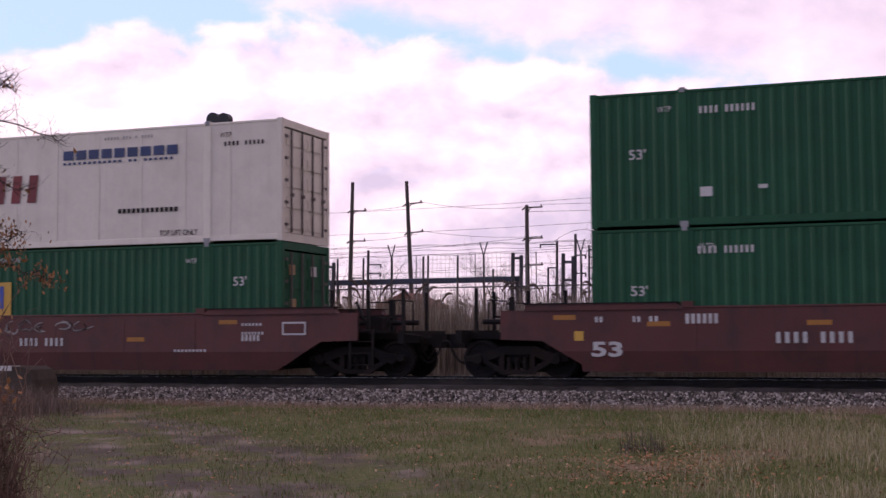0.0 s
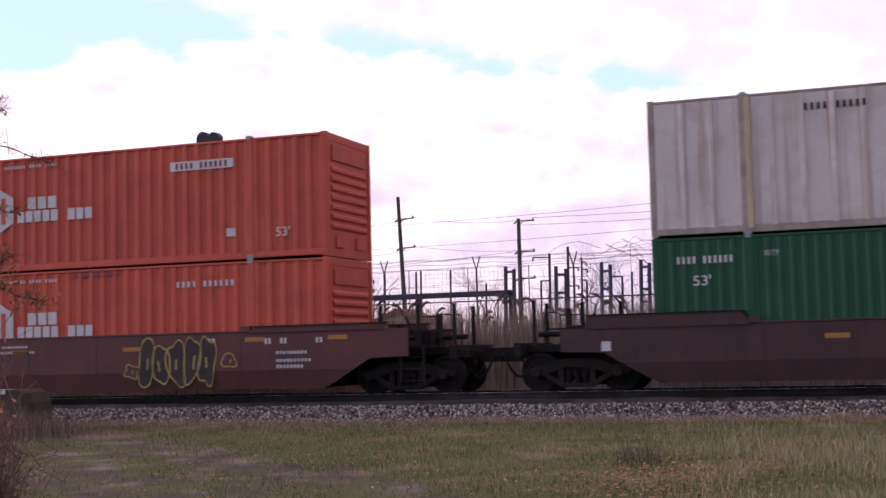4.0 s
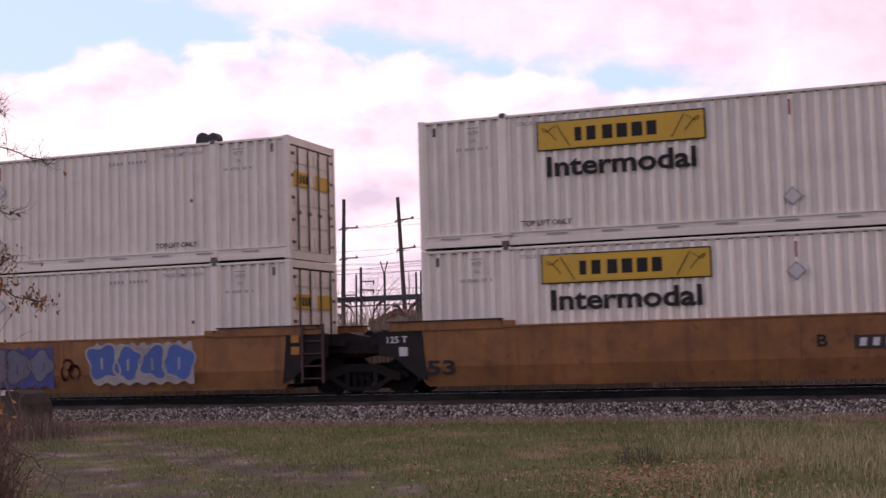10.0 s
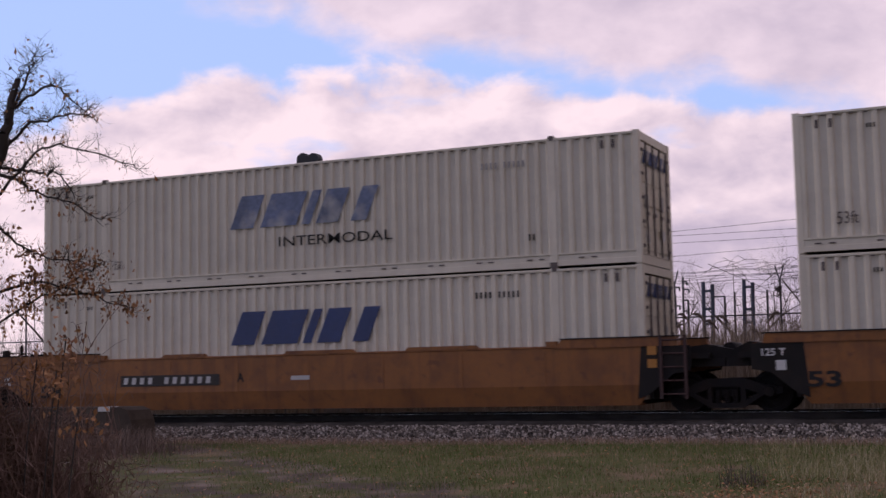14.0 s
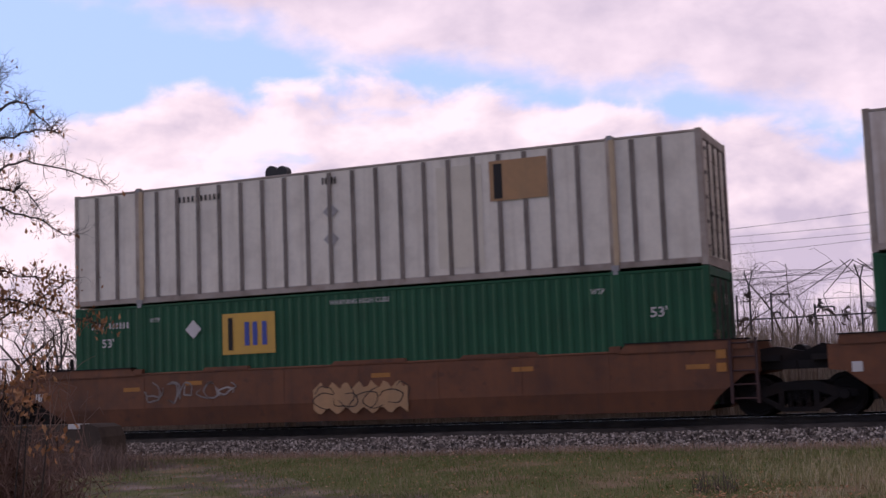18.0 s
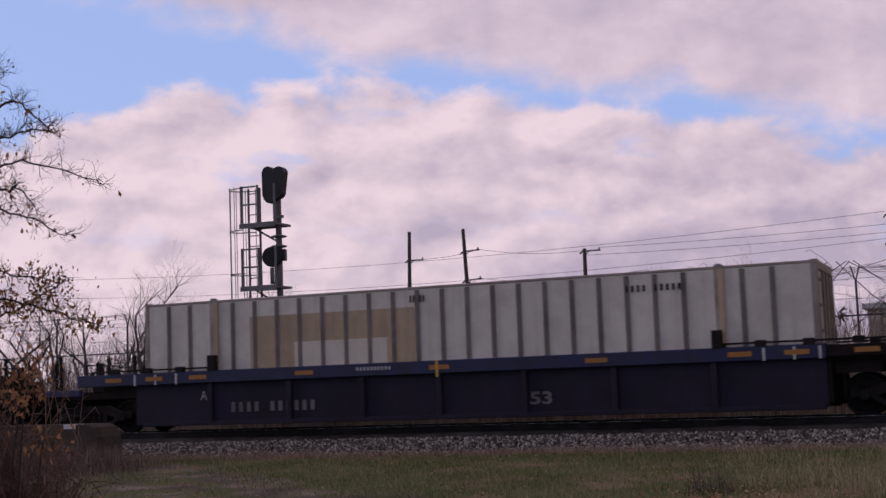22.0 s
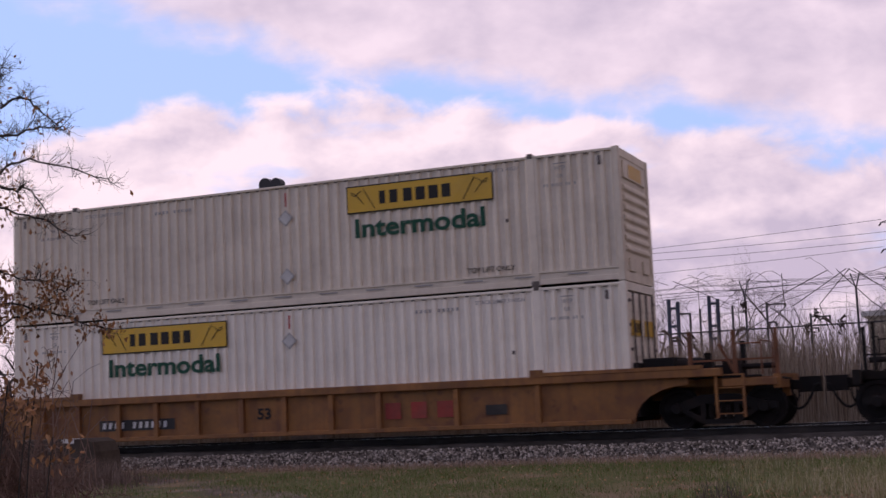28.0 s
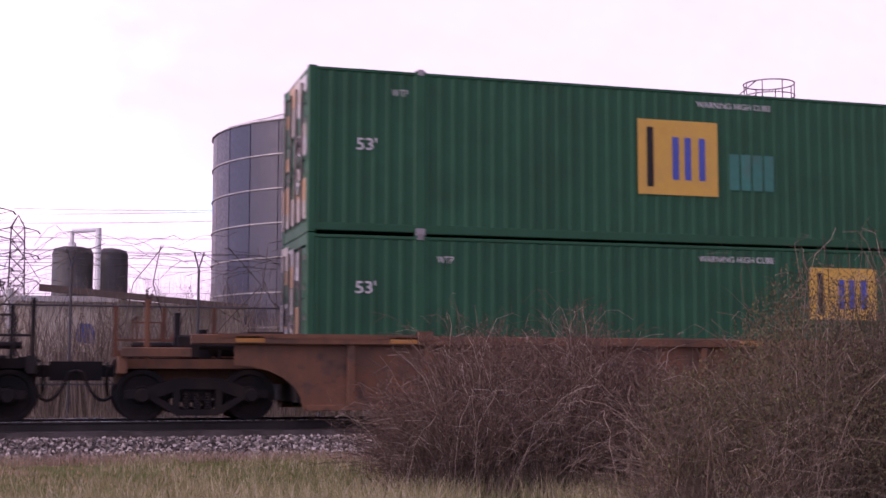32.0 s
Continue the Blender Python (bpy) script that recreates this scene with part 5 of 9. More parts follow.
def scrawl(ob, x, z, w, h, mat, fill=None, loops=6, seed=1, thick=0.03, y=SIDE - 0.008):
    """Spray-painted hooked strokes that overlap in a row, with an optional filled field behind them."""
    rnd = random.Random(seed)

    def curl(P, n=5):
        out = []
        for a in range(len(P) - 1):
            p0, p1, p2, p3 = P[max(0, a - 1)], P[a], P[a + 1], P[min(len(P) - 1, a + 2)]
            for k in range(n):
                u = k / n
                out.append(0.5 * ((2 * p1) + (p2 - p0) * u + (2 * p0 - 5 * p1 + 4 * p2 - p3) * u * u + (3 * p1 - p0 - 3 * p2 + p3) * u ** 3))
        return out + [P[-1]]

    def build(g):
        cell = w / loops
        for i in range(loops):
            for j in range(2):
                cx = (i + 0.5) * cell + rnd.uniform(-0.2, 0.2) * cell
                a0, sweep = rnd.uniform(0, 6.28), rnd.choice((-1, 1)) * rnd.uniform(2.2, 5.0)
                k = rnd.randint(4, 6)
                rx, rz = cell * rnd.uniform(0.3, 0.62), h * rnd.uniform(0.22, 0.48)
                cz = h * 0.5 + rnd.uniform(-0.5, 0.5) * (h - 2 * rz)
                P = [Vector((cx + rx * rnd.uniform(0.6, 1.15) * math.cos(a0 + sweep * q / k), cz + rz * rnd.uniform(0.6, 1.1) * math.sin(a0 + sweep * q / k))) for q in range(k + 1)]
                L = curl(P)
                yy = -0.0012 * ((2 * i + j) % 5)
                for q, (a, b) in enumerate(zip(L, L[1:])):
                    d = b - a
                    if d.length < 1e-4:
                        continue
                    n = Vector((-d.y, d.x)).normalized() * thick * (0.6 + 0.5 * math.sin(math.pi * q / len(L)))
                    e = d.normalized() * thick * 0.4
                    g.add([(a.x - n.x - e.x, yy, a.y - n.y - e.y), (b.x - n.x + e.x, yy, b.y - n.y + e.y), (b.x + n.x + e.x, yy, b.y + n.y + e.y), (a.x + n.x - e.x, yy, a.y + n.y - e.y)], [(0, 1, 2, 3)])
        return g
    if fill is not None:
        def field(g):
            top = [(w * i / 24, h * (0.88 + 0.12 * math.sin(i * 1.9 + seed))) for i in range(25)]
            bot = [(w * i / 24, h * (0.10 + 0.10 * math.sin(i * 1.4 + 2 * seed))) for i in range(25)]
            for i in range(24):
                g.add([(bot[i][0], 0, bot[i][1]), (bot[i + 1][0], 0, bot[i + 1][1]), (top[i + 1][0], 0, top[i + 1][1]), (top[i][0], 0, top[i][1])], [(0, 1, 2, 3)])
            return g
        gpart("graffiti_field", ("field", seed, w, h), field, fill, ob, m=pose(x, y, z))
    gr = gpart("graffiti", ("scrawl", seed, w, h), build, mat, ob, m=pose(x, y - 0.003, z))
    tagged(gr, "spray-painted graffiti", kind="stuff")


def bubbles(ob, x, z, w, h, n, fill, line, seed, t=0.035, y=SIDE - 0.008, halo=None):
    """Fat rounded sprayed shapes in a row: filled bodies, an outline round each and a short inner stroke."""
    r = random.Random(seed)
    cell = w / n
    if halo is not None:
        k = 8 * n
        up = [(w * i / k, h * (1.02 + 0.05 * math.sin(1.7 * i + seed) + 0.03 * math.sin(4.1 * i))) for i in range(k + 1)]
        dn = [(w * i / k + 0.06, h * (-0.10 + 0.05 * math.sin(1.3 * i + 2 * seed))) for i in range(k + 1)]
        gpart("graffiti_field", ("halo", seed), lambda g: g.add([(a, 0, b) for a, b in up + dn], [(i, k + 1 + i, k + 2 + i, i + 1) for i in range(k)]), halo, ob, "sprayed field behind the graffiti", m=pose(x, y + 0.002, z))
    shapes = []
    for i in range(n):
        cx, cz = (i + 0.5) * cell, h * r.uniform(0.46, 0.54)
        rx, rz, lean = cell * r.uniform(0.54, 0.66), h * r.uniform(0.42, 0.52), r.uniform(-0.25, 0.25)
        k, p = r.uniform(0, 6.28), r.choice((2, 3, 3, 4))
        dent = r.uniform(0.10, 0.20)
        ring = []
        for q in range(36):
            a = 2 * math.pi * q / 36
            s = (abs(math.cos(a)) ** 3.2 + abs(math.sin(a)) ** 3.2) ** (-1 / 3.2) * (1 - dent + dent * math.sin(p * a + k))
            ring.append((rx * s * math.cos(a) + lean * rz * s * math.sin(a) * 0.5, rz * s * math.sin(a)))
        shapes.append((cx, cz, ring, r.uniform(-0.3, 0.3), r.uniform(0.25, 0.5)))

    def lines(g):
        for i, (cx, cz, ring, a, b) in enumerate(shapes):
            yy = -0.0016 * (i % 2) - 0.001
            out = []
            for u, v in ring:
                d = max(1e-3, math.hypot(u, v))
                out.append((u * (1 + t / d), v * (1 + t / d)))
            g.add([(cx + u, yy, cz + v) for u, v in ring] + [(cx + u, yy, cz + v) for u, v in out], [(q, (q + 1) % 36, 36 + (q + 1) % 36, 36 + q) for q in range(36)])
            hh = h * b * 0.5
            g.add([(cx + a * cell * 0.4 - t * 0.6, yy, cz - hh), (cx + a * cell * 0.4 + t * 0.6, yy, cz - hh * 0.9), (cx + a * cell * 0.7 + t * 0.6, yy, cz + hh * 0.6), (cx + a * cell * 0.7 - t * 0.6, yy, cz + hh * 0.5)], [(0, 1, 2, 3)])
        return g
    for i, (cx, cz, ring, a, b) in enumerate(shapes):
        gpart("graffiti_shape", ("bubble", seed, i), lambda g: g.add([(0, 0, 0)] + [(u, 0, v) for u, v in ring], [(0, 1 + q, 1 + (q + 1) % 36) for q in range(36)]), fill, ob, m=pose(x + cx, y - 0.0016 * (i % 2), z + cz))
    gr = gpart("graffiti", ("bubble_lines", seed), lines, line, ob, m=pose(x, y - 0.001, z))
    tagged(gr, "spray-painted graffiti outline", kind="stuff")


def number_panel(ob, x, z, w=2.95, h=0.27, plate=True, mat=M_LETW, n=11, y=SIDE - 0.006, slant=0.15):
    if plate:
        panel("number_panel", x, x + w, z, z + h, M_PLATE, ob, y=y - 0.004, label="black stencil panel")
    bars(x + 0.1, z + 0.055, w - 0.25, h - 0.11, n, mat, ob, y=y - 0.008, gap_at=(4,), slant=slant, fill=0.5)


def brand_plate(ob, x, z, w=2.2, h=0.42):
    panel("brand_panel", x, x + w, z, z + h, M_PLATE, ob, y=SIDE - 0.010, label="black brand panel")
    for i in range(3):
        shape("brand_block", [(0, 0), (w * 0.17, 0), (w * 0.21, h - 0.14), (w * 0.04, h - 0.14)], x + w * 0.10 + i * w * 0.27, z + 0.07, M_GRAFW, ob, y=SIDE - 0.016)


# layout of the train: left ends of the stacks, from the first in view
COUPLED, JOINED = 7.37, 3.22
ORDER = "CAACCCAACCAACAACAACCCAAC"
LAY = [0.0]
for n, k in enumerate(ORDER):
    LAY.append(LAY[-1] + LEN + (COUPLED if k == "C" else JOINED) - (0.13 if n == 19 else 0.0))
for n, d in ((1, -0.05), (3, -0.05), (5, -0.05), (6, -0.10), (17, -0.05), (20, -0.13), (21, -0.03), (22, -0.15), (23, -0.15), (24, -0.15)):
    LAY[n] += d          # slack in the couplings

SPIN = {}
TRAIN = []           # (object, place along the train, y, z)
Z_LOW, Z_TOP = 0.39, 3.28


def kinds(i):
    lk = "C" if i == 0 else ORDER[i - 1]
    rk = "C" if i == len(ORDER) else ORDER[i]
    return lk, rk


def add_car(i, ob, mat):
    lk, rk = kinds(i)
    tdark = M_GRIME
    if lk == "C":
        truck(ob, -1.75, SPIN, tdark); coupler(ob, 0)
    if rk == "C":
        truck(ob, LEN + 1.75, SPIN, tdark); coupler(ob, 1)
    else:
        truck(ob, LEN + JOINED / 2, SPIN, tdark)
    gear = mat if i in (20, 24) else M_GRIME
    steps = i not in (16, 17, 18)
    end_gear(ob, 0, lk, gear, steps); end_gear(ob, 1, rk, gear, steps)
    TRAIN.append((ob, LAY[i], TRACK_Y, 0.0))


def load(i, low, top=None):
    TRAIN.append((low, LAY[i], FACE_Y, Z_LOW))
    if top is not None:
        TRAIN.append((top, LAY[i], FACE_Y, Z_TOP))


def big53(ob, mat, x=0.02, z=0.58, y=SIDE - 0.012):
    writing("53", x, z, 0.66, 0.32, mat, ob, y=y, bold=0.03)


def maroon_unit(i, letter, graffiti=False):
    lk, rk = kinds(i)
    c = plated_car(lk, rk, M_MAROON, top=1.59, label="dark maroon well car unit with white lettering" + (" and yellow graffiti" if graffiti else ""))
    big53(c, M_LETW)
    number_panel(c, 3.7, 0.80, 1.8, 0.33, plate=False, n=9, slant=0.0)
    writing(letter, 6.75, 0.84, 0.22, 0.26, M_LETW, c, y=SIDE - 0.008, bold=0.03)
    reflectors(c, (1.2, 4.4, 7.6, 10.8), 1.21)
    reflectors(c, (14.1, 16.2, -0.8), 1.36)
    small_marks(c, [(0.1, 1.30, 0.2, 0.12, 2), (0.9, 1.30, 0.2, 0.12, 2), (1.25, 1.3, 0.22, 0.12, 2), (2.0, 1.26, 0.7, 0.2, 6), (14.6, 1.30, 0.2, 0.13, 2), (15.0, 1.30, 0.2, 0.13, 2), (15.9, 1.3, 0.2, 0.12, 2),
                    (7.3, 1.36, 0.8, 0.06, 9), (7.2, 1.22, 1.1, 0.07, 12), (14.9, 1.06, 0.8, 0.07, 9), (14.9, 0.88, 0.9, 0.07, 10), (14.9, 0.74, 0.7, 0.08, 8), (13.0, 1.22, 0.35, 0.24, 3)], M_LETW)
    panel("data_panel", -0.35, -0.15, 0.92, 1.12, M_EMPY, c, y=SIDE - 0.012)
    if graffiti:
        bubbles(c, 11.25, 0.36, 2.05, 1.12, 5, M_GRAFK, M_GRAFY, 5, 0.042)
        bubbles(c, 10.9, 0.55, 0.3, 0.34, 1, M_MAROON, M_GRAFY, 6, 0.04)
        bubbles(c, 13.5, 0.78, 0.34, 0.32, 1, M_MAROON, M_GRAFY, 7, 0.04)
    add_car(i, c, M_MAROON)


def orange_unit(i, letter="", mat=M_ORANGE, top=1.53, ends=True, plate=(3.05, 0.86), brand=None, dark=True):
    lk, rk = kinds(i)
    word = {M_YELLOW.name: "yellow-orange", M_ORANGE.name: "weathered orange", M_RUST.name: "rusty red-brown", M_DMAROON.name: "dull maroon"}[mat.name]
    c = plated_car(lk, rk, mat, top=top, dark_end=dark, label=word + " well car unit with stencilled panels and graffiti")
    if plate:
        number_panel(c, plate[0], plate[1])
    if letter:
        writing(letter, 2.0 if not plate else (plate[0] + 3.45) if plate[0] < 8 else plate[0] - 0.7, 0.92, 0.2, 0.24, M_INK, c, y=SIDE - 0.008, bold=0.02)
    if brand is not None:
        brand_plate(c, brand, 0.78, 2.62, 0.48)
    if lk == "A" and dark:
        writing("125 T", -0.78, 1.24, 0.48, 0.15, M_LETW, c, y=SIDE - 0.014, bold=0.02)
    panel("data_panel", -0.5 if lk == "A" else -1.1, -0.3 if lk == "A" else -0.9, 0.95, 1.15, M_LETW, c, y=SIDE - 0.012)
    if rk == "C":
        panel("data_panel", LEN + 0.7, LEN + 1.25, 1.0, 1.3, M_LETW, c, y=SIDE - 0.008)
        panel("data_panel", LEN + 0.74, LEN + 1.21, 1.04, 1.26, M_RUST, c, y=SIDE - 0.014)
        reflectors(c, (LEN - 1.2,), 1.2)
    add_car(i, c, mat)
    return c


# stack 0 and the maroon set
c = plated_car(*kinds(0), M_MAROON, top=1.59, label="dark maroon well car unit with faded white scrawls")
number_panel(c, 8.9, 0.80, 1.6, 0.30, plate=False, n=9, slant=0.0)
reflectors(c, (7.4, 12.1), 0.95); reflectors(c, (14.6,), 1.34)
scrawl(c, 6.4, 1.15, 4.6, 0.36, M_GRAFW, None, loops=9, seed=3, thick=0.018)
small_marks(c, [(15.2, 1.3, 0.55, 0.06, 6), (15.2, 1.1, 0.6, 0.06, 7), (15.2, 0.95, 0.5, 0.14, 5), (13.4, 0.7, 0.9, 0.06, 9)])
panel("data_panel", LEN + 0.1, LEN + 0.7, 1.08, 1.38, M_LETW, c, y=SIDE - 0.012); panel("data_panel", LEN + 0.14, LEN + 0.66, 1.12, 1.34, M_MAROON, c, y=SIDE - 0.018)
add_car(0, c, M_MAROON)
low = green_box(True, brand=None, diamond_at=0); emblem(low, 7.13, 1.20, 1.45, 0.86, M_EMPY)
load(0, low, reefer_box())
for i, (letter, brand, ex, dm) in enumerate((("A", "hexagon", 0, 0), ("C", "emblem", 7.30, 3.72))):
    maroon_unit(i + 1, letter, letter == "C")
    lowx = green_box(True, brand=brand, ex=4.33, diamond_at=dm, low53=1.45 if i == 0 else 1.85, id_at=2.25 if i == 0 else 0.52)
    load(i + 1, lowx, green_box(False, brand=brand, ex=ex, diamond_at=dm))
maroon_unit(3, "B", True)
load(3, red_box(True), red_box(False))

# a dull maroon car and a yellow one, each coupled at both ends
c = orange_unit(4, "", M_DMAROON, 1.45, plate=None, dark=False)
reflectors(c, (3.4, 8.6, 15.3), 1.1)
load(4, green_box(True, brand=None, diamond_at=0), silver_box(rust=True, emblem_at=11.83, tan=False))
c = orange_unit(5, "", M_YELLOW, plate=(1.75, 0.86), dark=False)
bubbles(c, 4.2, 0.34, 3.7, 1.12, 5, M_GRAFP, M_GRAFM, 11, 0.045)
bubbles(c, 7.25, 0.38, 0.62, 0.55, 1, M_GRAFR, M_GRAFP, 14, 0.05)
scrawl(c, 7.6, 1.15, 2.2, 0.26, M_GRAFK, None, loops=12, seed=12, thick=0.016)
load(5, white_box(True, word=M_INK), white_box(False, diamonds=(0, 1)))

# the yellow three-unit car
c = orange_unit(6, "A", M_YELLOW, plate=(3.05, 0.86))
big53(c, M_INK, -0.15, 0.54)
load(6, white_box(True), white_box(False))
c = orange_unit(7, "C", M_YELLOW, plate=None)
big53(c, M_INK, 0.12, 0.5)
scrawl(c, 2.5, 0.40, 3.05, 0.95, M_GRAFK, None, loops=9, seed=21, thick=0.024)
bubbles(c, 5.7, 0.50, 4.05, 0.86, 6, M_GRAFS, M_GRAFK, 22, 0.022, halo=M_GRAFN)
bubbles(c, 10.85, 0.55, 2.8, 0.84, 4, M_GRAFL, M_GRAFW, 23, 0.05, halo=M_GRAFW)
scrawl(c, 9.95, 0.55, 0.6, 0.6, M_GRAFR, None, loops=2, seed=24, thick=0.03)
load(7, white_box(True), white_box(False))
c = orange_unit(8, "B", M_YELLOW, plate=(9.1, 0.86))
big53(c, M_INK, 0.15, 0.52)
load(8, white_box(True, word=M_INK), white_box(False, word=M_INK, diamonds=(0, 1)))

# rusty single car with a black brand panel
c = orange_unit(9, "", M_RUST, plate=(3.02, 0.84), brand=9.75, dark=False)
reflectors(c, (1.2, 4.4, 7.4, 10.5, 13.6), 1.26)
load(9, white_box(True, pale=True, word=M_INK), white_box(False, word=M_LETG))

# the orange three-unit car with cream boxes
for i, letter in ((10, "A"), (11, ""), (12, "B")):
    c = orange_unit(i, letter, M_ORANGE, plate=(2.65, 0.86) if i == 10 else (9.1, 0.90) if i == 12 else None, brand=5.8 if i == 11 else None)
    if i < 12:
        big53(c, M_INK, 0.1, 0.60)
    if i == 11:
        scrawl(c, 8.2, 1.20, 5.6, 0.32, M_GRAFB, M_GRAFB, loops=8, seed=31, thick=0.05)
        scrawl(c, 8.2, 0.45, 5.2, 0.6, M_RUST, None, loops=8, seed=32, thick=0.03)
    panel("patch", 7.6, 8.1, 0.95, 1.05, M_LETW, c, y=SIDE - 0.008)
    load(i, cream_box(True, faded=i == 11), cream_box(False, faded=i == 10))

# rusty red-brown three-unit car
for i in (13, 14, 15):
    c = orange_unit(i, "", M_RUST, plate=(9.3, 0.80) if i == 15 else None, brand=6.75 if i == 14 else None, dark=False)
    reflectors(c, (4.6, 8.1, 12.2) if i != 13 else (3.4, 8.4, 11.8), 1.22)
    reflectors(c, (1.6, 15.6), 1.12)
    if i == 13:
        scrawl(c, 2.2, 0.7, 2.6, 0.7, M_GRAFW, None, loops=5, seed=41, thick=0.02)
        scrawl(c, 6.9, 0.42, 2.4, 0.75, M_GRAFK, M_EMPF, loops=4, seed=42, thick=0.012)
    if i == 14:
        scrawl(c, 3.6, 0.7, 2.2, 0.4, M_GRAFK, None, loops=6, seed=43, thick=0.02)
        scrawl(c, 6.4, 0.35, 3.2, 1.1, M_GRAFK, None, loops=6, seed=44, thick=0.015)
    lowx = green_box(True, ex=(4.38, 4.10, 4.43)[i - 13], diamond_at=(3.55, 11.17, 3.72)[i - 13], film=M_EMPF if i == 15 else None)
    load(i, lowx, None if i == 15 else silver_box(rust=i == 14, emblem_at=11.4 if i == 13 else 11.68, wide=1.35 if i == 13 else 0.95))

# dark blue three-unit car
M_DIM = paint("sooty_grey_lettering", (0.17, 0.15, 0.15), 0.6, vary=0.2, dirty=0.3, bump=0)
for i, letter in ((16, "A"), (17, "C"), (18, "B")):
    lk, rk = kinds(i)
    c = ribbed_car(lk, rk, M_BLUE, chord=(1.27, 1.56), ribs=(1.95, 4.1, 6.0, 7.9, 9.9, 11.9, 14.0), posts=True, sheet_mat=M_BLUED, label="dark blue well car unit with guide posts and amber reflectors")
    y = SIDE + 0.09
    number_panel(c, 2.4, 0.50, 2.6, 0.34, plate=False, n=11, y=y, slant=0, mat=M_DIM)
    writing("53", 10.0, 0.52, 0.5, 0.28, M_DIM, c, y=y - 0.01, bold=0.03)
    writing(letter, 1.7, 0.86, 0.18, 0.22, M_FAINT, c, y=y - 0.09)
    reflectors(c, (-1.05, 0.15, 1.4, 4.3, 7.7, 11.3, LEN - 1.85, LEN - 0.72, LEN + 0.62), 1.36, y=SIDE - 0.03)
    for x in (-0.2, 0.4, 1.0, 15.0, 15.6, 16.1):
        panel("white_tick", x, x + 0.05, 1.26, 1.52, M_LETW, c, y=SIDE - 0.026)
    panel("white_tick", 7.86, 7.92, 1.2, 1.56, M_EMPY, c, y=SIDE - 0.034)
    bars(5.9, 1.40, 0.9, 0.08, 10, M_LETW, c, y=SIDE - 0.03)
    scrawl(c, (8.2, 6.2, 3.9)[i - 16], (1.33, 0.55, 1.31)[i - 16], (2.1, 1.1, 1.0)[i - 16], (0.2, 0.6, 0.22)[i - 16], M_GRAFW, None, loops=(8, 4, 5)[i - 16], seed=50 + i, thick=0.016)
    add_car(i, c, M_BLUE)
load(16, silver_box(single=True))
top17 = white_box(False, sign_right=True, right="nose", diamonds=(2, 1))
panel("brand_panel", 2.24, 4.3, 1.78, 2.36, M_LETB, top17, y=-0.012, label="navy brand panel")
bars(2.7, 1.92, 1.15, 0.32, 5, M_LETW, top17, y=-0.018, fill=0.8, name="brand_bar")
bars(2.28, 1.62, 1.95, 0.09, 23, M_INK, top17, gap_at=(8, 15))
load(17, white_box(True, diamonds=(1, 0)), top17)
load(18, white_box(True), white_box(False, sign_right=True, right="nose", dingy=True))

# ribbed cars
c = ribbed_car(*kinds(19), M_BROWN, chord=(1.30, 1.46), label="rusty brown ribbed well car", ribs=(1.0, 2.9, 4.8, 6.7, 8.5, 10.4, 12.2, 14.1))
bars(9.0, 0.75, 1.3, 0.26, 3, M_GRAFW, c, y=SIDE + 0.08, fill=0.9, name="brand_bar"); writing("53", 11.4, 0.78, 0.4, 0.24, M_INK, c, y=SIDE + 0.08, bold=0.02)
bars(2.6, 0.75, 1.6, 0.16, 11, M_GRAFW, c, y=SIDE + 0.08, gap_at=(4,)); panel("data_panel", 15.2, 15.5, 0.6, 0.8, M_GRAFW, c, y=SIDE + 0.08)
reflectors(c, (8.4, 14.8), 1.33, y=SIDE - 0.03)
add_car(19, c, M_BROWN)
load(19, white_box(True, sign_right=True, right="nose"), white_box(False, sign_right=True, right="nose"))
c = ribbed_car(*kinds(20), M_YELLOW, label="faded yellow ribbed well car with low sides", sheet_mat=M_YELLOW)
number_panel(c, 2.7, 0.52, 2.2, 0.26, y=SIDE + 0.09); writing("53", 7.2, 0.66, 0.36, 0.26, M_INK, c, y=SIDE + 0.08, bold=0.03)
bars(10.5, 0.55, 1.9, 0.36, 3, M_GRAFR, c, y=SIDE + 0.08, fill=0.6, name="brand_bar"); panel("data_panel", 12.9, 13.4, 0.56, 0.78, M_PLATE, c, y=SIDE + 0.08)
add_car(20, c, M_YELLOW)
load(20, white_box(True), white_box(False, sign_right=True, right="nose", dingy=True))

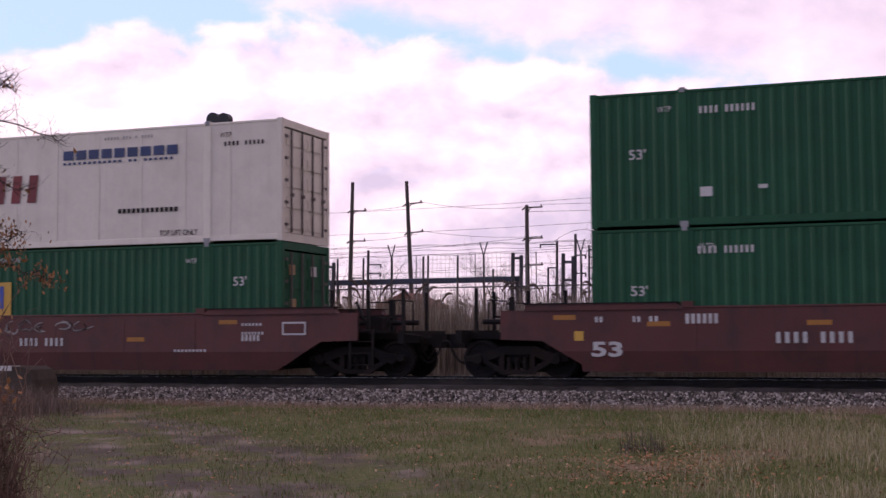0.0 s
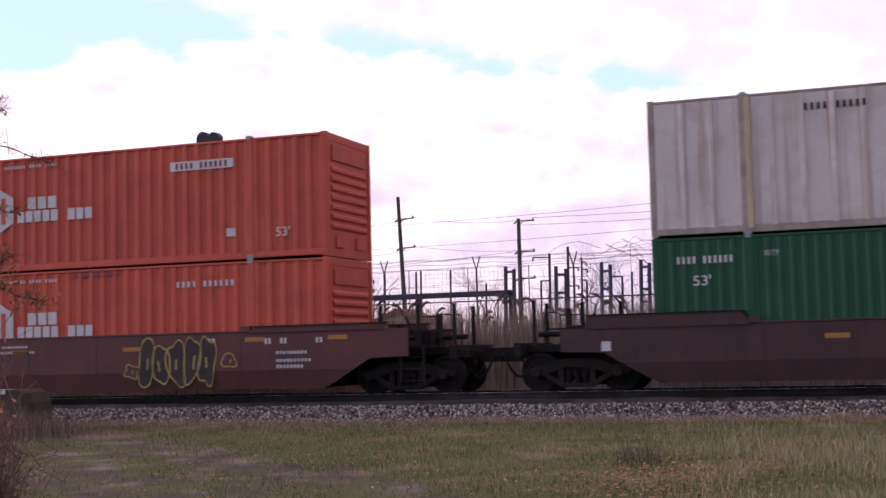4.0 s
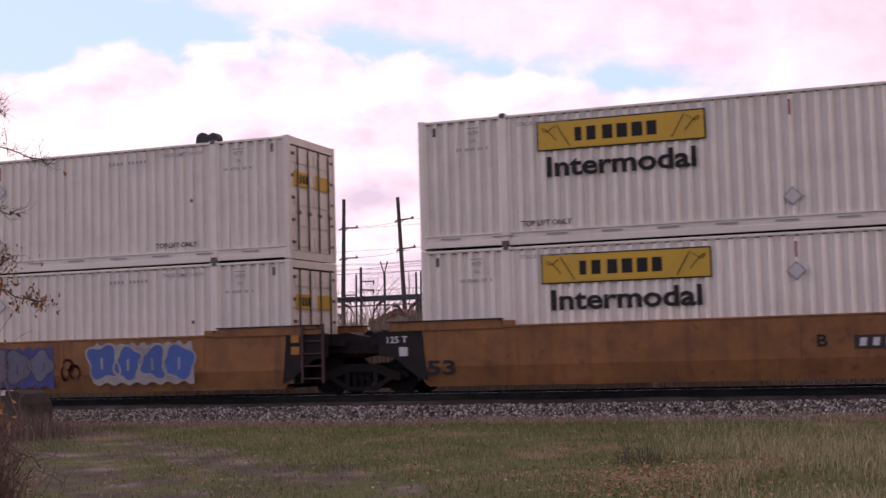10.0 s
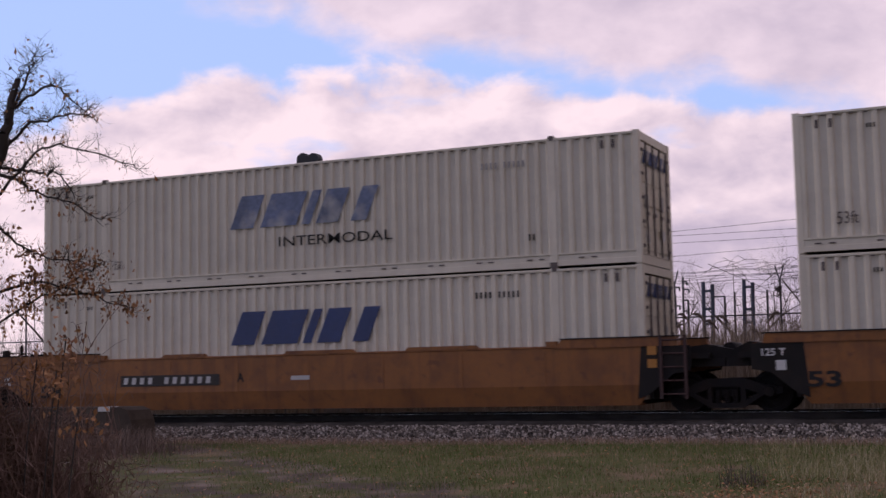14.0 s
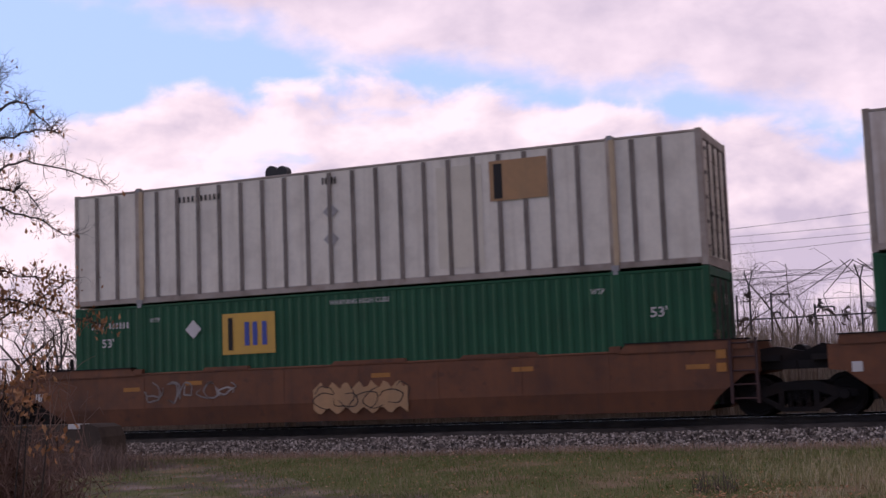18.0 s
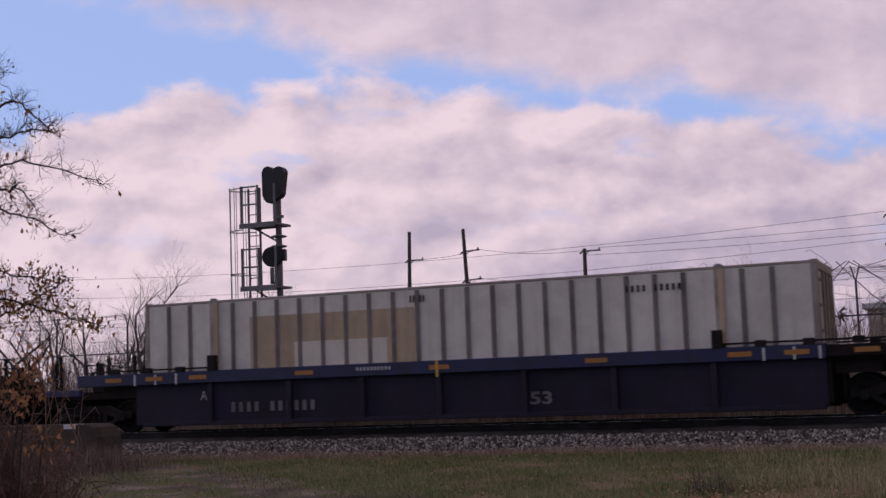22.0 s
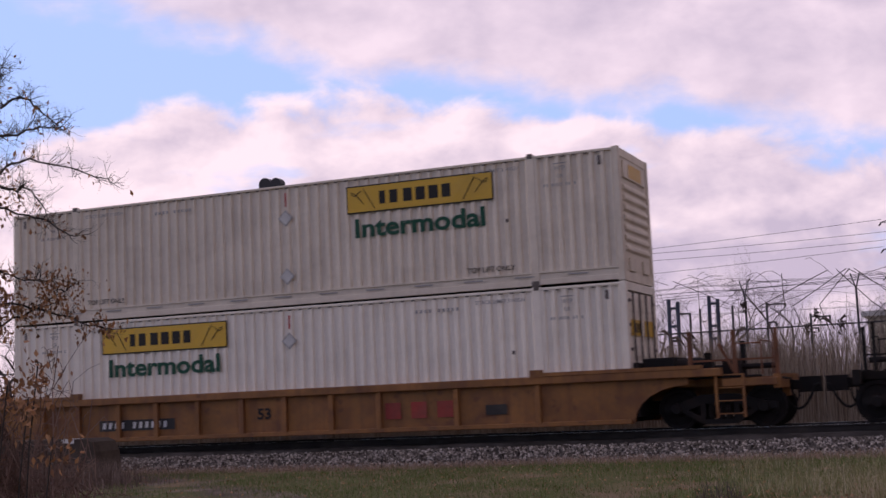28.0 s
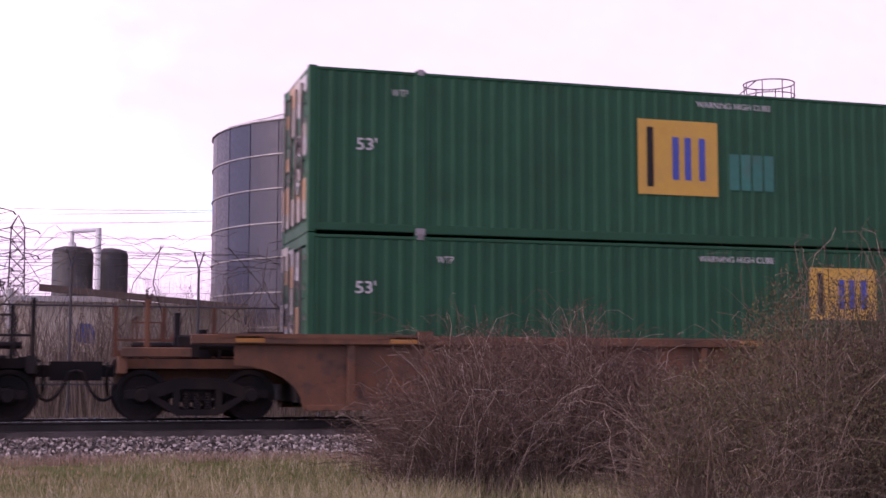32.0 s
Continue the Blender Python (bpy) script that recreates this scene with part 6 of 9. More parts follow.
# rusty orange three-unit car
for i, letter in ((21, "A"), (22, "C"), (23, "B")):
    c = orange_unit(i, letter if i != 22 else "", M_ORANGE if i == 22 else M_RUST, plate=(3.04, 0.89) if i == 21 else (9.2, 0.84) if i == 23 else None, brand=6.62 if i == 22 else None)
    big53(c, M_INK, -0.05, 0.56)
    for x in (-0.3, 0.5, 0.95, 14.4, 15.2, 15.8):
        panel("white_tick", x, x + 0.05, 1.32, 1.5, M_LETW, c, y=SIDE - 0.034)
    reflectors(c, (3.1, 10.9, 2.6) if i == 22 else (2.2, 6.0, 8.3), 1.34)
    if i == 21:
        scrawl(c, 4.9, 1.24, 1.9, 0.28, M_GRAFW, None, loops=5, seed=61, thick=0.02)
    if i == 22:
        scrawl(c, 0.7, 0.6, 1.2, 0.75, M_GRAFW, None, loops=3, seed=62, thick=0.035)
        scrawl(c, 2.3, 0.4, 4.2, 1.0, M_GRAFW, None, loops=6, seed=63, thick=0.014)
        scrawl(c, 9.35, 0.35, 3.1, 1.1, M_GRAFW, None, loops=4, seed=64, thick=0.018)
    topx = white_box(False, sign_right=True, right="nose" if i == 21 else "door", diamonds=(1, 1) if i == 21 else (0, 1), dingy=True)
    if i == 23:
        lowx = smooth_box()
    else:
        lowx = white_box(True, sign_right=True, right="nose" if i == 21 else "door", diamonds=(0, 0))
        if i == 22:
            panel("rust_stain", 13.0, 13.9, 0.9, 2.76, M_SILVERR, lowx, y=-0.004, label="brown rust-stained patch")
            panel("rust_stain", 11.4, 13.0, 2.66, 2.78, M_SILVERR, lowx, y=-0.004)
    load(i, lowx, topx)

# brown ribbed car behind
c = ribbed_car(*kinds(24), M_BROWN, chord=(1.36, 1.52), label="rust-brown ribbed well car with faded yellow chord", ribs=(0.75, 2.1, 3.5, 5.4, 7.3, 9.2, 11.0, 12.9, 14.8))
reflectors(c, (-1.2, 1.4, 8.0), 1.39, y=SIDE - 0.03)
add_car(24, c, M_BROWN)
top24 = green_box(False, ex=6.10, diamond_at=0, end="nose", tall=1.42, marks=False, plates=False, ew=1.62)
teal = paint("teal_patch", (0.020, 0.165, 0.125), 0.5, vary=0.15)
for k in range(4):
    panel("paint_patch", 7.97 + 0.243 * k, 8.17 + 0.243 * k, 1.02, 1.70, teal, top24, y=-0.003, label="brighter teal repainted patch")


M_PALE = paint("bleached_door_paint", (0.42, 0.37, 0.32), 0.6, vary=0.2, dirt=(0.16, 0.15, 0.13), dirty=0.4, streak=0.4)


def pale_doors(ob, seed):
    """Bleached films, placards and sprayed scrawl on the door end at x = 0."""
    r = random.Random(seed)
    m = Matrix.Translation((LEN, WID, 0)) @ pose(0, 0, 0, 0, 0, 180) @ Matrix.Translation((LEN + 0.006, 0, 0))
    mats = (M_FAINT, M_LETW, M_PALE, M_EMPF, M_PALE)
    for y0, w in ((0.05, 0.70), (0.76, 0.52), (1.29, 0.56), (1.86, 0.58)):
        z = 0.24
        while z < 2.6:
            h = min(r.uniform(0.22, 0.62), 2.8 - z)
            if r.random() < 0.5:
                z += h
                continue
            gpart("faded_film", ("faded_film", seed, y0, round(z, 3)), lambda g: g.box(0, 0.005, 0, w - r.uniform(0, 0.03), 0, h - r.uniform(0.0, 0.02)), r.choice(mats), ob, m=m @ pose(0, y0, z))
            z += h
    for k in range(9):
        y, z = r.uniform(0.3, 1.9), r.uniform(0.4, 2.1)
        gpart("sprayed_line", ("sprayed_line", seed, k), lambda g: g.pipe([(0.012, r.uniform(-.12, .25), r.uniform(-.2, .2)) for _ in range(5)], 0.022, 4), r.choice((M_DKRIB, M_GREEN, M_INK)), ob, m=m @ pose(0, y, z))


low24 = green_box(True, ex=9.6, diamond_at=0, end="nose", marks=False)
pale_doors(top24, 3)
pale_doors(low24, 4)
load(24, low24, top24)

# ---------------------------------------------------------------- ground, ballast, track
def rise(x, y):
    """Height of the ground."""
    s = min(1.0, max(0.0, (y - 9.0) / 16.0))
    z = -0.66 + 0.26 * s * s * (3 - 2 * s)
    if y > 31.5:
        z -= 0.25 * min(1, (y - 31.5) / 4)
    return z + 0.03 * noise.noise(Vector((x * 0.22, y * 0.22, 0.0))) * min(1, max(0, (200 - abs(y)) / 150))


def build_ground():
    xs = [-1500, -700, -300, -120, -60] + [-40 + 1.0 * i for i in range(66)] + [30, 45, 80, 160, 400, 1000, 1500]
    ys = [-400, -120, -40, -15, -5] + [0.0 + 0.75 * i for i in range(48)] + [38, 42, 50, 70, 110, 200, 420, 900, 1800]
    v = [(x, y, rise(x, y)) for y in ys for x in xs]
    n = len(xs)
    f = [(j * n + i, j * n + i + 1, (j + 1) * n + i + 1, (j + 1) * n + i) for j in range(len(ys) - 1) for i in range(n - 1)]
    ob = new("ground", mesh_data("ground", v, f, ground_mat(), True))
    tagged(ob, "short autumn grass with bare muddy wheel tracks and fallen leaves", "ground", kind="structure")


def ground_mat():
    m = bpy.data.materials.new("grassy_ground")
    m.use_nodes = True
    nt = m.node_tree
    b = nt.nodes["Principled BSDF"]
    b.inputs["Roughness"].default_value = 0.95
    b.inputs["Specular IOR Level"].default_value = 0.15
    co = node(nt, "ShaderNodeTexCoord")

    def nz(s, d=6):
        n = node(nt, "ShaderNodeTexNoise"); n.inputs["Scale"].default_value = s; n.inputs["Detail"].default_value = d
        nt.links.new(co.outputs["Object"], n.inputs["Vector"]); return n.outputs["Fac"]

    def mix(fac, a, c):
        x = node(nt, "ShaderNodeMix", data_type="RGBA")
        nt.links.new(fac, x.inputs["Factor"])
        if isinstance(a, tuple): x.inputs["A"].default_value = a
        else: nt.links.new(a, x.inputs["A"])
        if isinstance(c, tuple): x.inputs["B"].default_value = c
        else: nt.links.new(c, x.inputs["B"])
        return x.outputs["Result"]

    def rg(v, a, c, lo=0.0, hi=1.0):
        r = node(nt, "ShaderNodeMapRange", interpolation_type="SMOOTHSTEP"); r.inputs["From Min"].default_value = a; r.inputs["From Max"].default_value = c
        r.inputs["To Min"].default_value = lo; r.inputs["To Max"].default_value = hi
        nt.links.new(v, r.inputs["Value"]); return r.outputs[0]
    grass = mix(rg(nz(14), 0.35, 0.65), (0.060, 0.076, 0.020, 1), (0.118, 0.116, 0.040, 1))
    dry = mix(rg(nz(0.7, 6), 0.50, 0.70), grass, (0.20, 0.138, 0.088, 1))
    dry = mix(rg(nz(30, 3), 0.55, 0.8), dry, (0.19, 0.135, 0.075, 1))
    # wheel tracks: two bands along a bent line, broken by noise
    sep = node(nt, "ShaderNodeSeparateXYZ"); nt.links.new(co.outputs["Object"], sep.inputs[0])
    line = node(nt, "ShaderNodeMath", operation="MULTIPLY_ADD"); line.inputs[1].default_value = 0.80
    nt.links.new(sep.outputs[0], line.inputs[0]); nt.links.new(sep.outputs[1], line.inputs[2])
    wob = node(nt, "ShaderNodeMath", operation="MULTIPLY_ADD"); wob.inputs[1].default_value = 4.5
    nt.links.new(nz(0.45, 7), wob.inputs[0]); nt.links.new(line.outputs[0], wob.inputs[2])
    def band(c, w):
        d = node(nt, "ShaderNodeMath", operation="SUBTRACT"); d.inputs[1].default_value = c
        nt.links.new(wob.outputs[0], d.inputs[0])
        a = node(nt, "ShaderNodeMath", operation="ABSOLUTE"); nt.links.new(d.outputs[0], a.inputs[0])
        return rg(a.outputs[0], w * 0.5, w, 1.0, 0.0)
    m1 = node(nt, "ShaderNodeMath", operation="MAXIMUM")
    nt.links.new(band(9.2, 1.7), m1.inputs[0]); nt.links.new(band(11.9, 1.5), m1.inputs[1])
    brk = node(nt, "ShaderNodeMath", operation="MULTIPLY"); nt.links.new(m1.outputs[0], brk.inputs[0]); nt.links.new(rg(nz(1.3, 10), 0.36, 0.60), brk.inputs[1])
    lim = node(nt, "ShaderNodeMath", operation="MULTIPLY"); nt.links.new(brk.outputs[0], lim.inputs[0]); nt.links.new(rg(sep.outputs[0], -6.5, -6.5 + 3.0, 1.0, 0.0), lim.inputs[1])
    mud = mix(rg(nz(0.9, 12), 0.44, 0.68), (0.082, 0.061, 0.050, 1), (0.22, 0.168, 0.140, 1))
    nt.links.new(mix(lim.outputs[0], dry, mud), b.inputs["Base Color"])
    bp = node(nt, "ShaderNodeBump"); bp.inputs["Strength"].default_value = 0.45; bp.inputs["Distance"].default_value = 0.02
    nt.links.new(nz(9, 8), bp.inputs["Height"]); nt.links.new(bp.outputs[0], b.inputs["Normal"])
    return m


build_ground()
# near-black bed: shade beneath the train and oily grime both put into the colour
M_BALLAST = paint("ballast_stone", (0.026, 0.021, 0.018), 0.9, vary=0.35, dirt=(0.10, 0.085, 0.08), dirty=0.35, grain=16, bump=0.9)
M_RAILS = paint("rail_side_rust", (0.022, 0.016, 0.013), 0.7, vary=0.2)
M_RAILTOP = paint("polished_rail_head", (0.5, 0.48, 0.46), 0.25, metal=0.95, vary=0.08, dirty=0.05)
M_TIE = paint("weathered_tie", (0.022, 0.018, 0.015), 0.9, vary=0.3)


def build_track():
    xs = [-160 + 1.0 * i for i in range(241)] + [120, 200, 400]
    prof = [(24.95, None), (25.45, -0.36), (26.55, -0.20), (27.04, -0.15), (27.13, -0.05), (29.7, -0.05), (30.4, -0.2), (31.4, None)]
    v = []
    for x in xs:
        for y, z in prof:
            zz = rise(x, y) - 0.04 if z is None else z
            v.append((x, y + 0.10 * noise.noise(Vector((x * 0.4, y, 0))), zz + 0.03 * noise.noise(Vector((x * 0.9, y * 2, 3)))))
    n = len(prof)
    f = [(i * n + j, (i + 1) * n + j, (i + 1) * n + j + 1, i * n + j + 1) for i in range(len(xs) - 1) for j in range(n - 1)]
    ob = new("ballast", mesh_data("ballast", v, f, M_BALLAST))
    tagged(ob, "grey crushed-stone ballast bed of the track", "ballast", kind="structure")
    for y in (TRACK_Y - 0.7525, TRACK_Y + 0.7525):
        rl = thing("rail", "rusty steel rail with a polished head", "rail", "rails", kind="structure", m=pose(0, y, RAIL))
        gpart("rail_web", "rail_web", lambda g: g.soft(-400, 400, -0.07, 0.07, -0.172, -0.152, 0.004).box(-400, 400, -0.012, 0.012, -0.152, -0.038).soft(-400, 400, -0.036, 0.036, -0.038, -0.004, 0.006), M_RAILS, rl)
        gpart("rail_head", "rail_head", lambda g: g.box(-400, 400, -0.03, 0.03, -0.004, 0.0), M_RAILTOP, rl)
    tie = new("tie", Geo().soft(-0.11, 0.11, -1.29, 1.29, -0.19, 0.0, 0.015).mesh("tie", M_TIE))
    tie.matrix_basis = pose(-70, TRACK_Y, -0.055)
    tagged(tie, "weathered wooden tie under the rails", "tie", "ties", "structure")
    for i in range(1, 200):
        copy_thing(tie, pose(-70 + 0.52 * i + random.uniform(-.02, .02), TRACK_Y + random.uniform(-.02, .02), -0.055, 0, 0, random.uniform(-.6, .6)))


def scatter_mesh(name, mat, base_v, base_f, places, label, category, smooth=False):
    """Many small loose pieces in one mesh; places: (x, y, z, size, three angles)."""
    bv = np.array(base_v)
    k = len(bv)
    V = np.empty((len(places) * k, 3))
    for i, (x, y, z, s, a, b, c) in enumerate(places):
        r = np.array(Euler((a, b, c)).to_matrix())
        V[i * k:(i + 1) * k] = (bv * s) @ r.T + (x, y, z)
    F = [tuple(i * k + j for j in q) for i in range(len(places)) for q in base_f]
    ob = new(name, mesh_data(name, V.tolist(), F, mat, smooth))
    return tagged(ob, label, category, kind="stuff")


def build_stones():
    rnd = random.Random(7)
    sv = [(-1, -.6, -.4), (.9, -.8, -.3), (1, .7, -.5), (-.8, .9, -.3), (-.5, -.5, .6), (.6, -.3, .7), (.4, .6, .5), (-.6, .4, .7)]
    sf = [(0, 3, 2, 1), (4, 5, 6, 7), (0, 1, 5, 4), (1, 2, 6, 5), (2, 3, 7, 6), (3, 0, 4, 7)]
    places = []
    for i in range(48000):
        x = rnd.uniform(-46, 16)
        y = rnd.uniform(25.0, 27.02) - (0.25 * rnd.random() ** 3) if rnd.random() < 0.88 else rnd.uniform(29.8, 31)
        if y < 25.45: z = -0.41 + (y - 24.95) / 0.5 * 0.05
        elif y < 26.55: z = -0.36 + (y - 25.45) / 1.1 * 0.16
        elif y < 30.4: z = -0.19 + 0.02 * min(1, (y - 26.55) / 0.5)
        else: z = -0.21
        places.append((x, y, z + 0.012 + rnd.uniform(0, 0.02), rnd.uniform(0.018, 0.042), rnd.uniform(0, 6), rnd.uniform(0, 6), rnd.uniform(0, 6)))
    m = paint("loose_ballast_stone", (0.34, 0.315, 0.305), 0.9, vary=0.3, dirty=0.0, bump=0.3)
    # each stone its own grey
    nt = m.node_tree
    geo = node(nt, "ShaderNodeNewGeometry")
    b = nt.nodes["Principled BSDF"]
    ramp = node(nt, "ShaderNodeValToRGB")
    e = ramp.color_ramp.elements
    e[0].color, e[1].color = (0.026, 0.021, 0.018, 1), (0.50, 0.445, 0.40, 1)
    mid = e.new(0.55); mid.color = (0.15, 0.125, 0.108, 1)
    nt.links.new(geo.outputs["Random Per Island"], ramp.inputs[0])
    nt.links.new(ramp.outputs[0], b.inputs["Base Color"])
    scatter_mesh("ballast_stones", m, sv, sf, places, "loose grey crushed stones on the ballast shoulder", "stones")


build_track()
build_stones()

# ---------------------------------------------------------------- signal mast beside the track
M_SIGNAL = paint("black_signal_housing", (0.014, 0.014, 0.017), 0.5, vary=0.2, dirty=0.1)
M_MAST = paint("dull_galvanised_mast", (0.17, 0.165, 0.175), 0.6, metal=0.1, vary=0.15)
M_DKSTEEL = paint("dark_grey_steel", (0.055, 0.055, 0.065), 0.65, vary=0.2)
M_WOODPOLE = paint("grey_wood_pole", (0.09, 0.078, 0.072), 0.9, vary=0.2)
M_WIRE = paint("dark_wire", (0.05, 0.05, 0.055), 0.6, vary=0.1, bump=0)
M_TWIGV = paint("dark_vine_bark", (0.055, 0.042, 0.038), 0.95, vary=0.2, bump=0)
M_BEAMB = paint("slate_blue_beam", (0.06, 0.075, 0.115), 0.6, vary=0.15)


def build_signal():
    y = 32.0
    s = thing("railway_signal", "tall grey signal mast with two black heads, ladder and safety cage", "signal", m=pose(-18.31, y, -0.6))
    H = lambda z: z + 0.6
    gpart("mast", "mast", lambda g: g.rod((0, 0, 0), (0, 0, H(6.9)), 0.10, 0.085, n=12).box(-0.2, 0.2, -0.2, 0.2, 0, 0.25), M_MAST, s)
    for zc in (H(5.30), H(5.02)):
        gpart("mast_collar", ("collar", 1), lambda g: g.lathe([(0.1, -0.03), (0.22, 0.0), (0.22, 0.03), (0.1, 0.06)], (0, 0, 0), "z", 12), M_MAST, s, m=pose(0, 0, zc))
    # ladder with rails and rungs
    ld = gpart("ladder", "sig_ladder", lambda g: g.box(-0.99, -0.95, -0.02, 0.04, 0, H(6.75)).box(-0.62, -0.58, -0.02, 0.04, 0, H(6.75)), M_MAST, s)
    for i in range(24):
        gpart("rung", "rung", lambda g: g.rod((-0.97, 0, 0), (-0.6, 0, 0), 0.014, n=6), M_MAST, ld, m=pose(0, 0.01, 0.3 + i * 0.3))
    cg = gpart("cage", "cage_top", lambda g: g.pipe([(-0.97 - 0.62 * math.sin(a), 0.05 - 0.35 * math.cos(a), H(2.2)) for a in [k * math.pi / 8 for k in range(9)]], 0.016, 5), M_MAST, s)
    for k in range(7):
        a = k * math.pi / 6
        gpart("cage_bar", "cage_bar", lambda g: g.rod((0, 0, H(2.2)), (0, 0, H(6.8)), 0.011, n=5), M_MAST, cg, m=pose(-0.97 - 0.62 * math.sin(a), 0.05 - 0.35 * math.cos(a), 0))
    for z in (6.74, 5.55, 4.32, 3.1):
        gpart("cage_hoop", "cage_hoop", lambda g: g.pipe([(-0.97 - 0.62 * math.sin(a), 0.05 - 0.35 * math.cos(a), 0) for a in [k * math.pi / 8 for k in range(9)]], 0.016, 5), M_MAST, cg, m=pose(0, 0, H(z)))
    for zp in (5.68, 3.92):
        pf = gpart("platform", "platform", lambda g: g.box(-1.0, 0.14, -0.45, 0.45, -0.06, 0).box(-1.0, 0.14, -0.47, -0.43, -0.12, 0.02), M_MAST, s, m=pose(0, 0, H(zp)))
        for x in (-0.95, -0.42, 0.12):
            gpart("rail_post", "rail_post", lambda g: g.box(-0.025, 0.025, -0.025, 0.025, 0, 1.08), M_MAST, pf, m=pose(x, -0.42, 0))
        for z in (0.55, 1.05):
            gpart("guard_rail", "guard_rail", lambda g: g.box(-0.95, -0.42, -0.02, 0.02, -0.02, 0.02), M_MAST, pf, m=pose(0, -0.42, z))
        gpart("bracket", "bracket", lambda g: g.rod((-0.05, 0, -0.5), (-0.8, 0, -0.06), 0.03, n=6), M_MAST, pf)
    # upper head: two rounded backboards side by side; lower head a single round one
    lobes = [(0.18 + 0.17 * math.cos(q), 0.30 + 0.17 * math.sin(q)) for q in [k * math.pi / 8 for k in range(8)]] + [(-0.16 + 0.19 * math.cos(q), 0.31 + 0.19 * math.sin(q)) for q in [0.35 + k * (math.pi - 0.35) / 8 for k in range(9)]]
    up = gpart("signal_head", "upper_head", lambda g: g.slab(lobes + [(-0.34, -0.30), (-0.29, -0.44), (-0.2, -0.53), (-0.06, -0.54), (0.02, -0.46), (0.20, -0.40), (0.27, -0.30)], -0.13, 0.13), M_SIGNAL, s, "black twin-lobed upper signal head", pose(-0.02, -0.12, H(6.79)))
    for k in range(3):
        gpart("lamp_hood", "lamp_hood", lambda g: g.lathe([(0.10, -0.22), (0.11, 0.0)], (0, 0, 0), "y", 12).rod((0, -0.05, 0), (0, -0.01, 0), 0.1, n=12), M_SIGNAL, up, m=pose(0.02, 0.10, 0.32 - k * 0.30, 0, 0, 180))
    gpart("head_bracket", "head_bracket", lambda g: g.box(-0.05, 0.05, -0.06, 0.02, -0.42, 0).box(-0.05, 0.25, -0.06, 0.02, -0.46, -0.38), M_MAST, up, m=pose(0, 0, -0.52))
    lo = gpart("signal_head", "lower_head", lambda g: g.lathe([(0.0, -0.12), (0.27, -0.12), (0.29, -0.08), (0.29, 0.06), (0.24, 0.12), (0.0, 0.14)], (0, 0, 0), "y", 18), M_SIGNAL, s, "round black lower signal head", pose(-0.14, -0.12, H(4.74), 0, 0, 14))
    gpart("lamp_hood", "lamp_hood2", lambda g: g.lathe([(0.12, 0.1), (0.10, 0.30)], (0.0, 0, 0), "y", 12).box(0.15, 0.38, -0.1, 0.1, -0.12, 0.2), M_SIGNAL, lo)
    gpart("head_bracket", "head_bracket", lambda g: g.box(-0.05, 0.05, -0.06, 0.02, -0.42, 0).box(-0.05, 0.25, -0.06, 0.02, -0.46, -0.38), M_MAST, lo, m=pose(-0.02, 0, -0.3))
    gpart("relay_box", "relay_box", lambda g: g.soft(0.5, 1.3, -0.4, 0.4, 0, 1.5, 0.03), M_MAST, s)


build_signal()


# ---------------------------------------------------------------- poles, wires, pylons, fence
def utility_pole(x, y, top, arms, lean=0.0):
    p = thing("utility_pole", "weathered utility pole with short side arms", "pole", "utility poles", m=pose(x, y, -0.9, 0, lean, 0))
    gpart("pole_shaft", ("shaft", top), lambda g: g.rod((0, 0, 0), (0, 0, top + 0.9), 0.17, 0.11, n=10), M_WOODPOLE, p)
    for z, s in arms:
        gpart("side_arm", ("arm", s), lambda g: g.box(min(0, s * 0.98), max(0, s * 0.98), -0.04, 0.04, -0.04, 0.04).rod((s * 0.9, 0, 0.0), (s * 0.9, 0, 0.16), 0.05, n=6).rod((0.0, 0, -0.3), (s * 0.3, 0, 0), 0.03, n=5).rod((-s * 0.3, 0, -0.14), (0, 0, 0.06), 0.05, n=6), M_WOODPOLE, p, m=pose(0, 0, z + 0.9))


utility_pole(-33.92, 75, 10.7, [(8.9, 1), (7.0, 1)], 1.7)
utility_pole(-29.45, 75, 10.6, [(9.2, 1), (7.4, 1)], -2.4)
utility_pole(-22.2, 75, 8.8, [(8.65, 1), (6.8, 1), (5.2, 1), (3.8, 1)])


def cable(x0, y0, z0, x1, y1, z1, sag, r=0.015):
    ob = new("overhead_cable", Geo().pipe([(x0 + (x1 - x0) * u, y0 + (y1 - y0) * u, z0 + (z1 - z0) * u - sag * 4 * u * (1 - u)) for u in [i / 14 for i in range(15)]], r, 4).mesh("overhead_cable", M_WIRE))
    tagged(ob, "thin dark overhead wire between the poles", "cable", "overhead cables")


for z in (8.9, 7.0):
    cable(-32.8, 75, z, -29.2, 75, z + 0.3, 0.1)
cable(-29.1, 75, 9.3, -22.2, 75, 8.7, 0.25); cable(-29.1, 75, 7.5, -21.3, 75, 6.9, 0.2)
cable(-21.2, 75, 8.8, 20, 79.95, 11.0, 0.6); cable(-22.2, 75, 8.4, 20, 79.95, 10.4, 0.6)
cable(-60, 70, 5.6, -21.3, 75, 6.9, 0.5); cable(-21.4, 75, 5.3, 20, 79.95, 6.0, 0.6); cable(-60, 70, 4.8, -21.4, 75, 5.3, 0.5)
cable(-19, 75, 6.4, 14, 60, 6.8, 0.6)


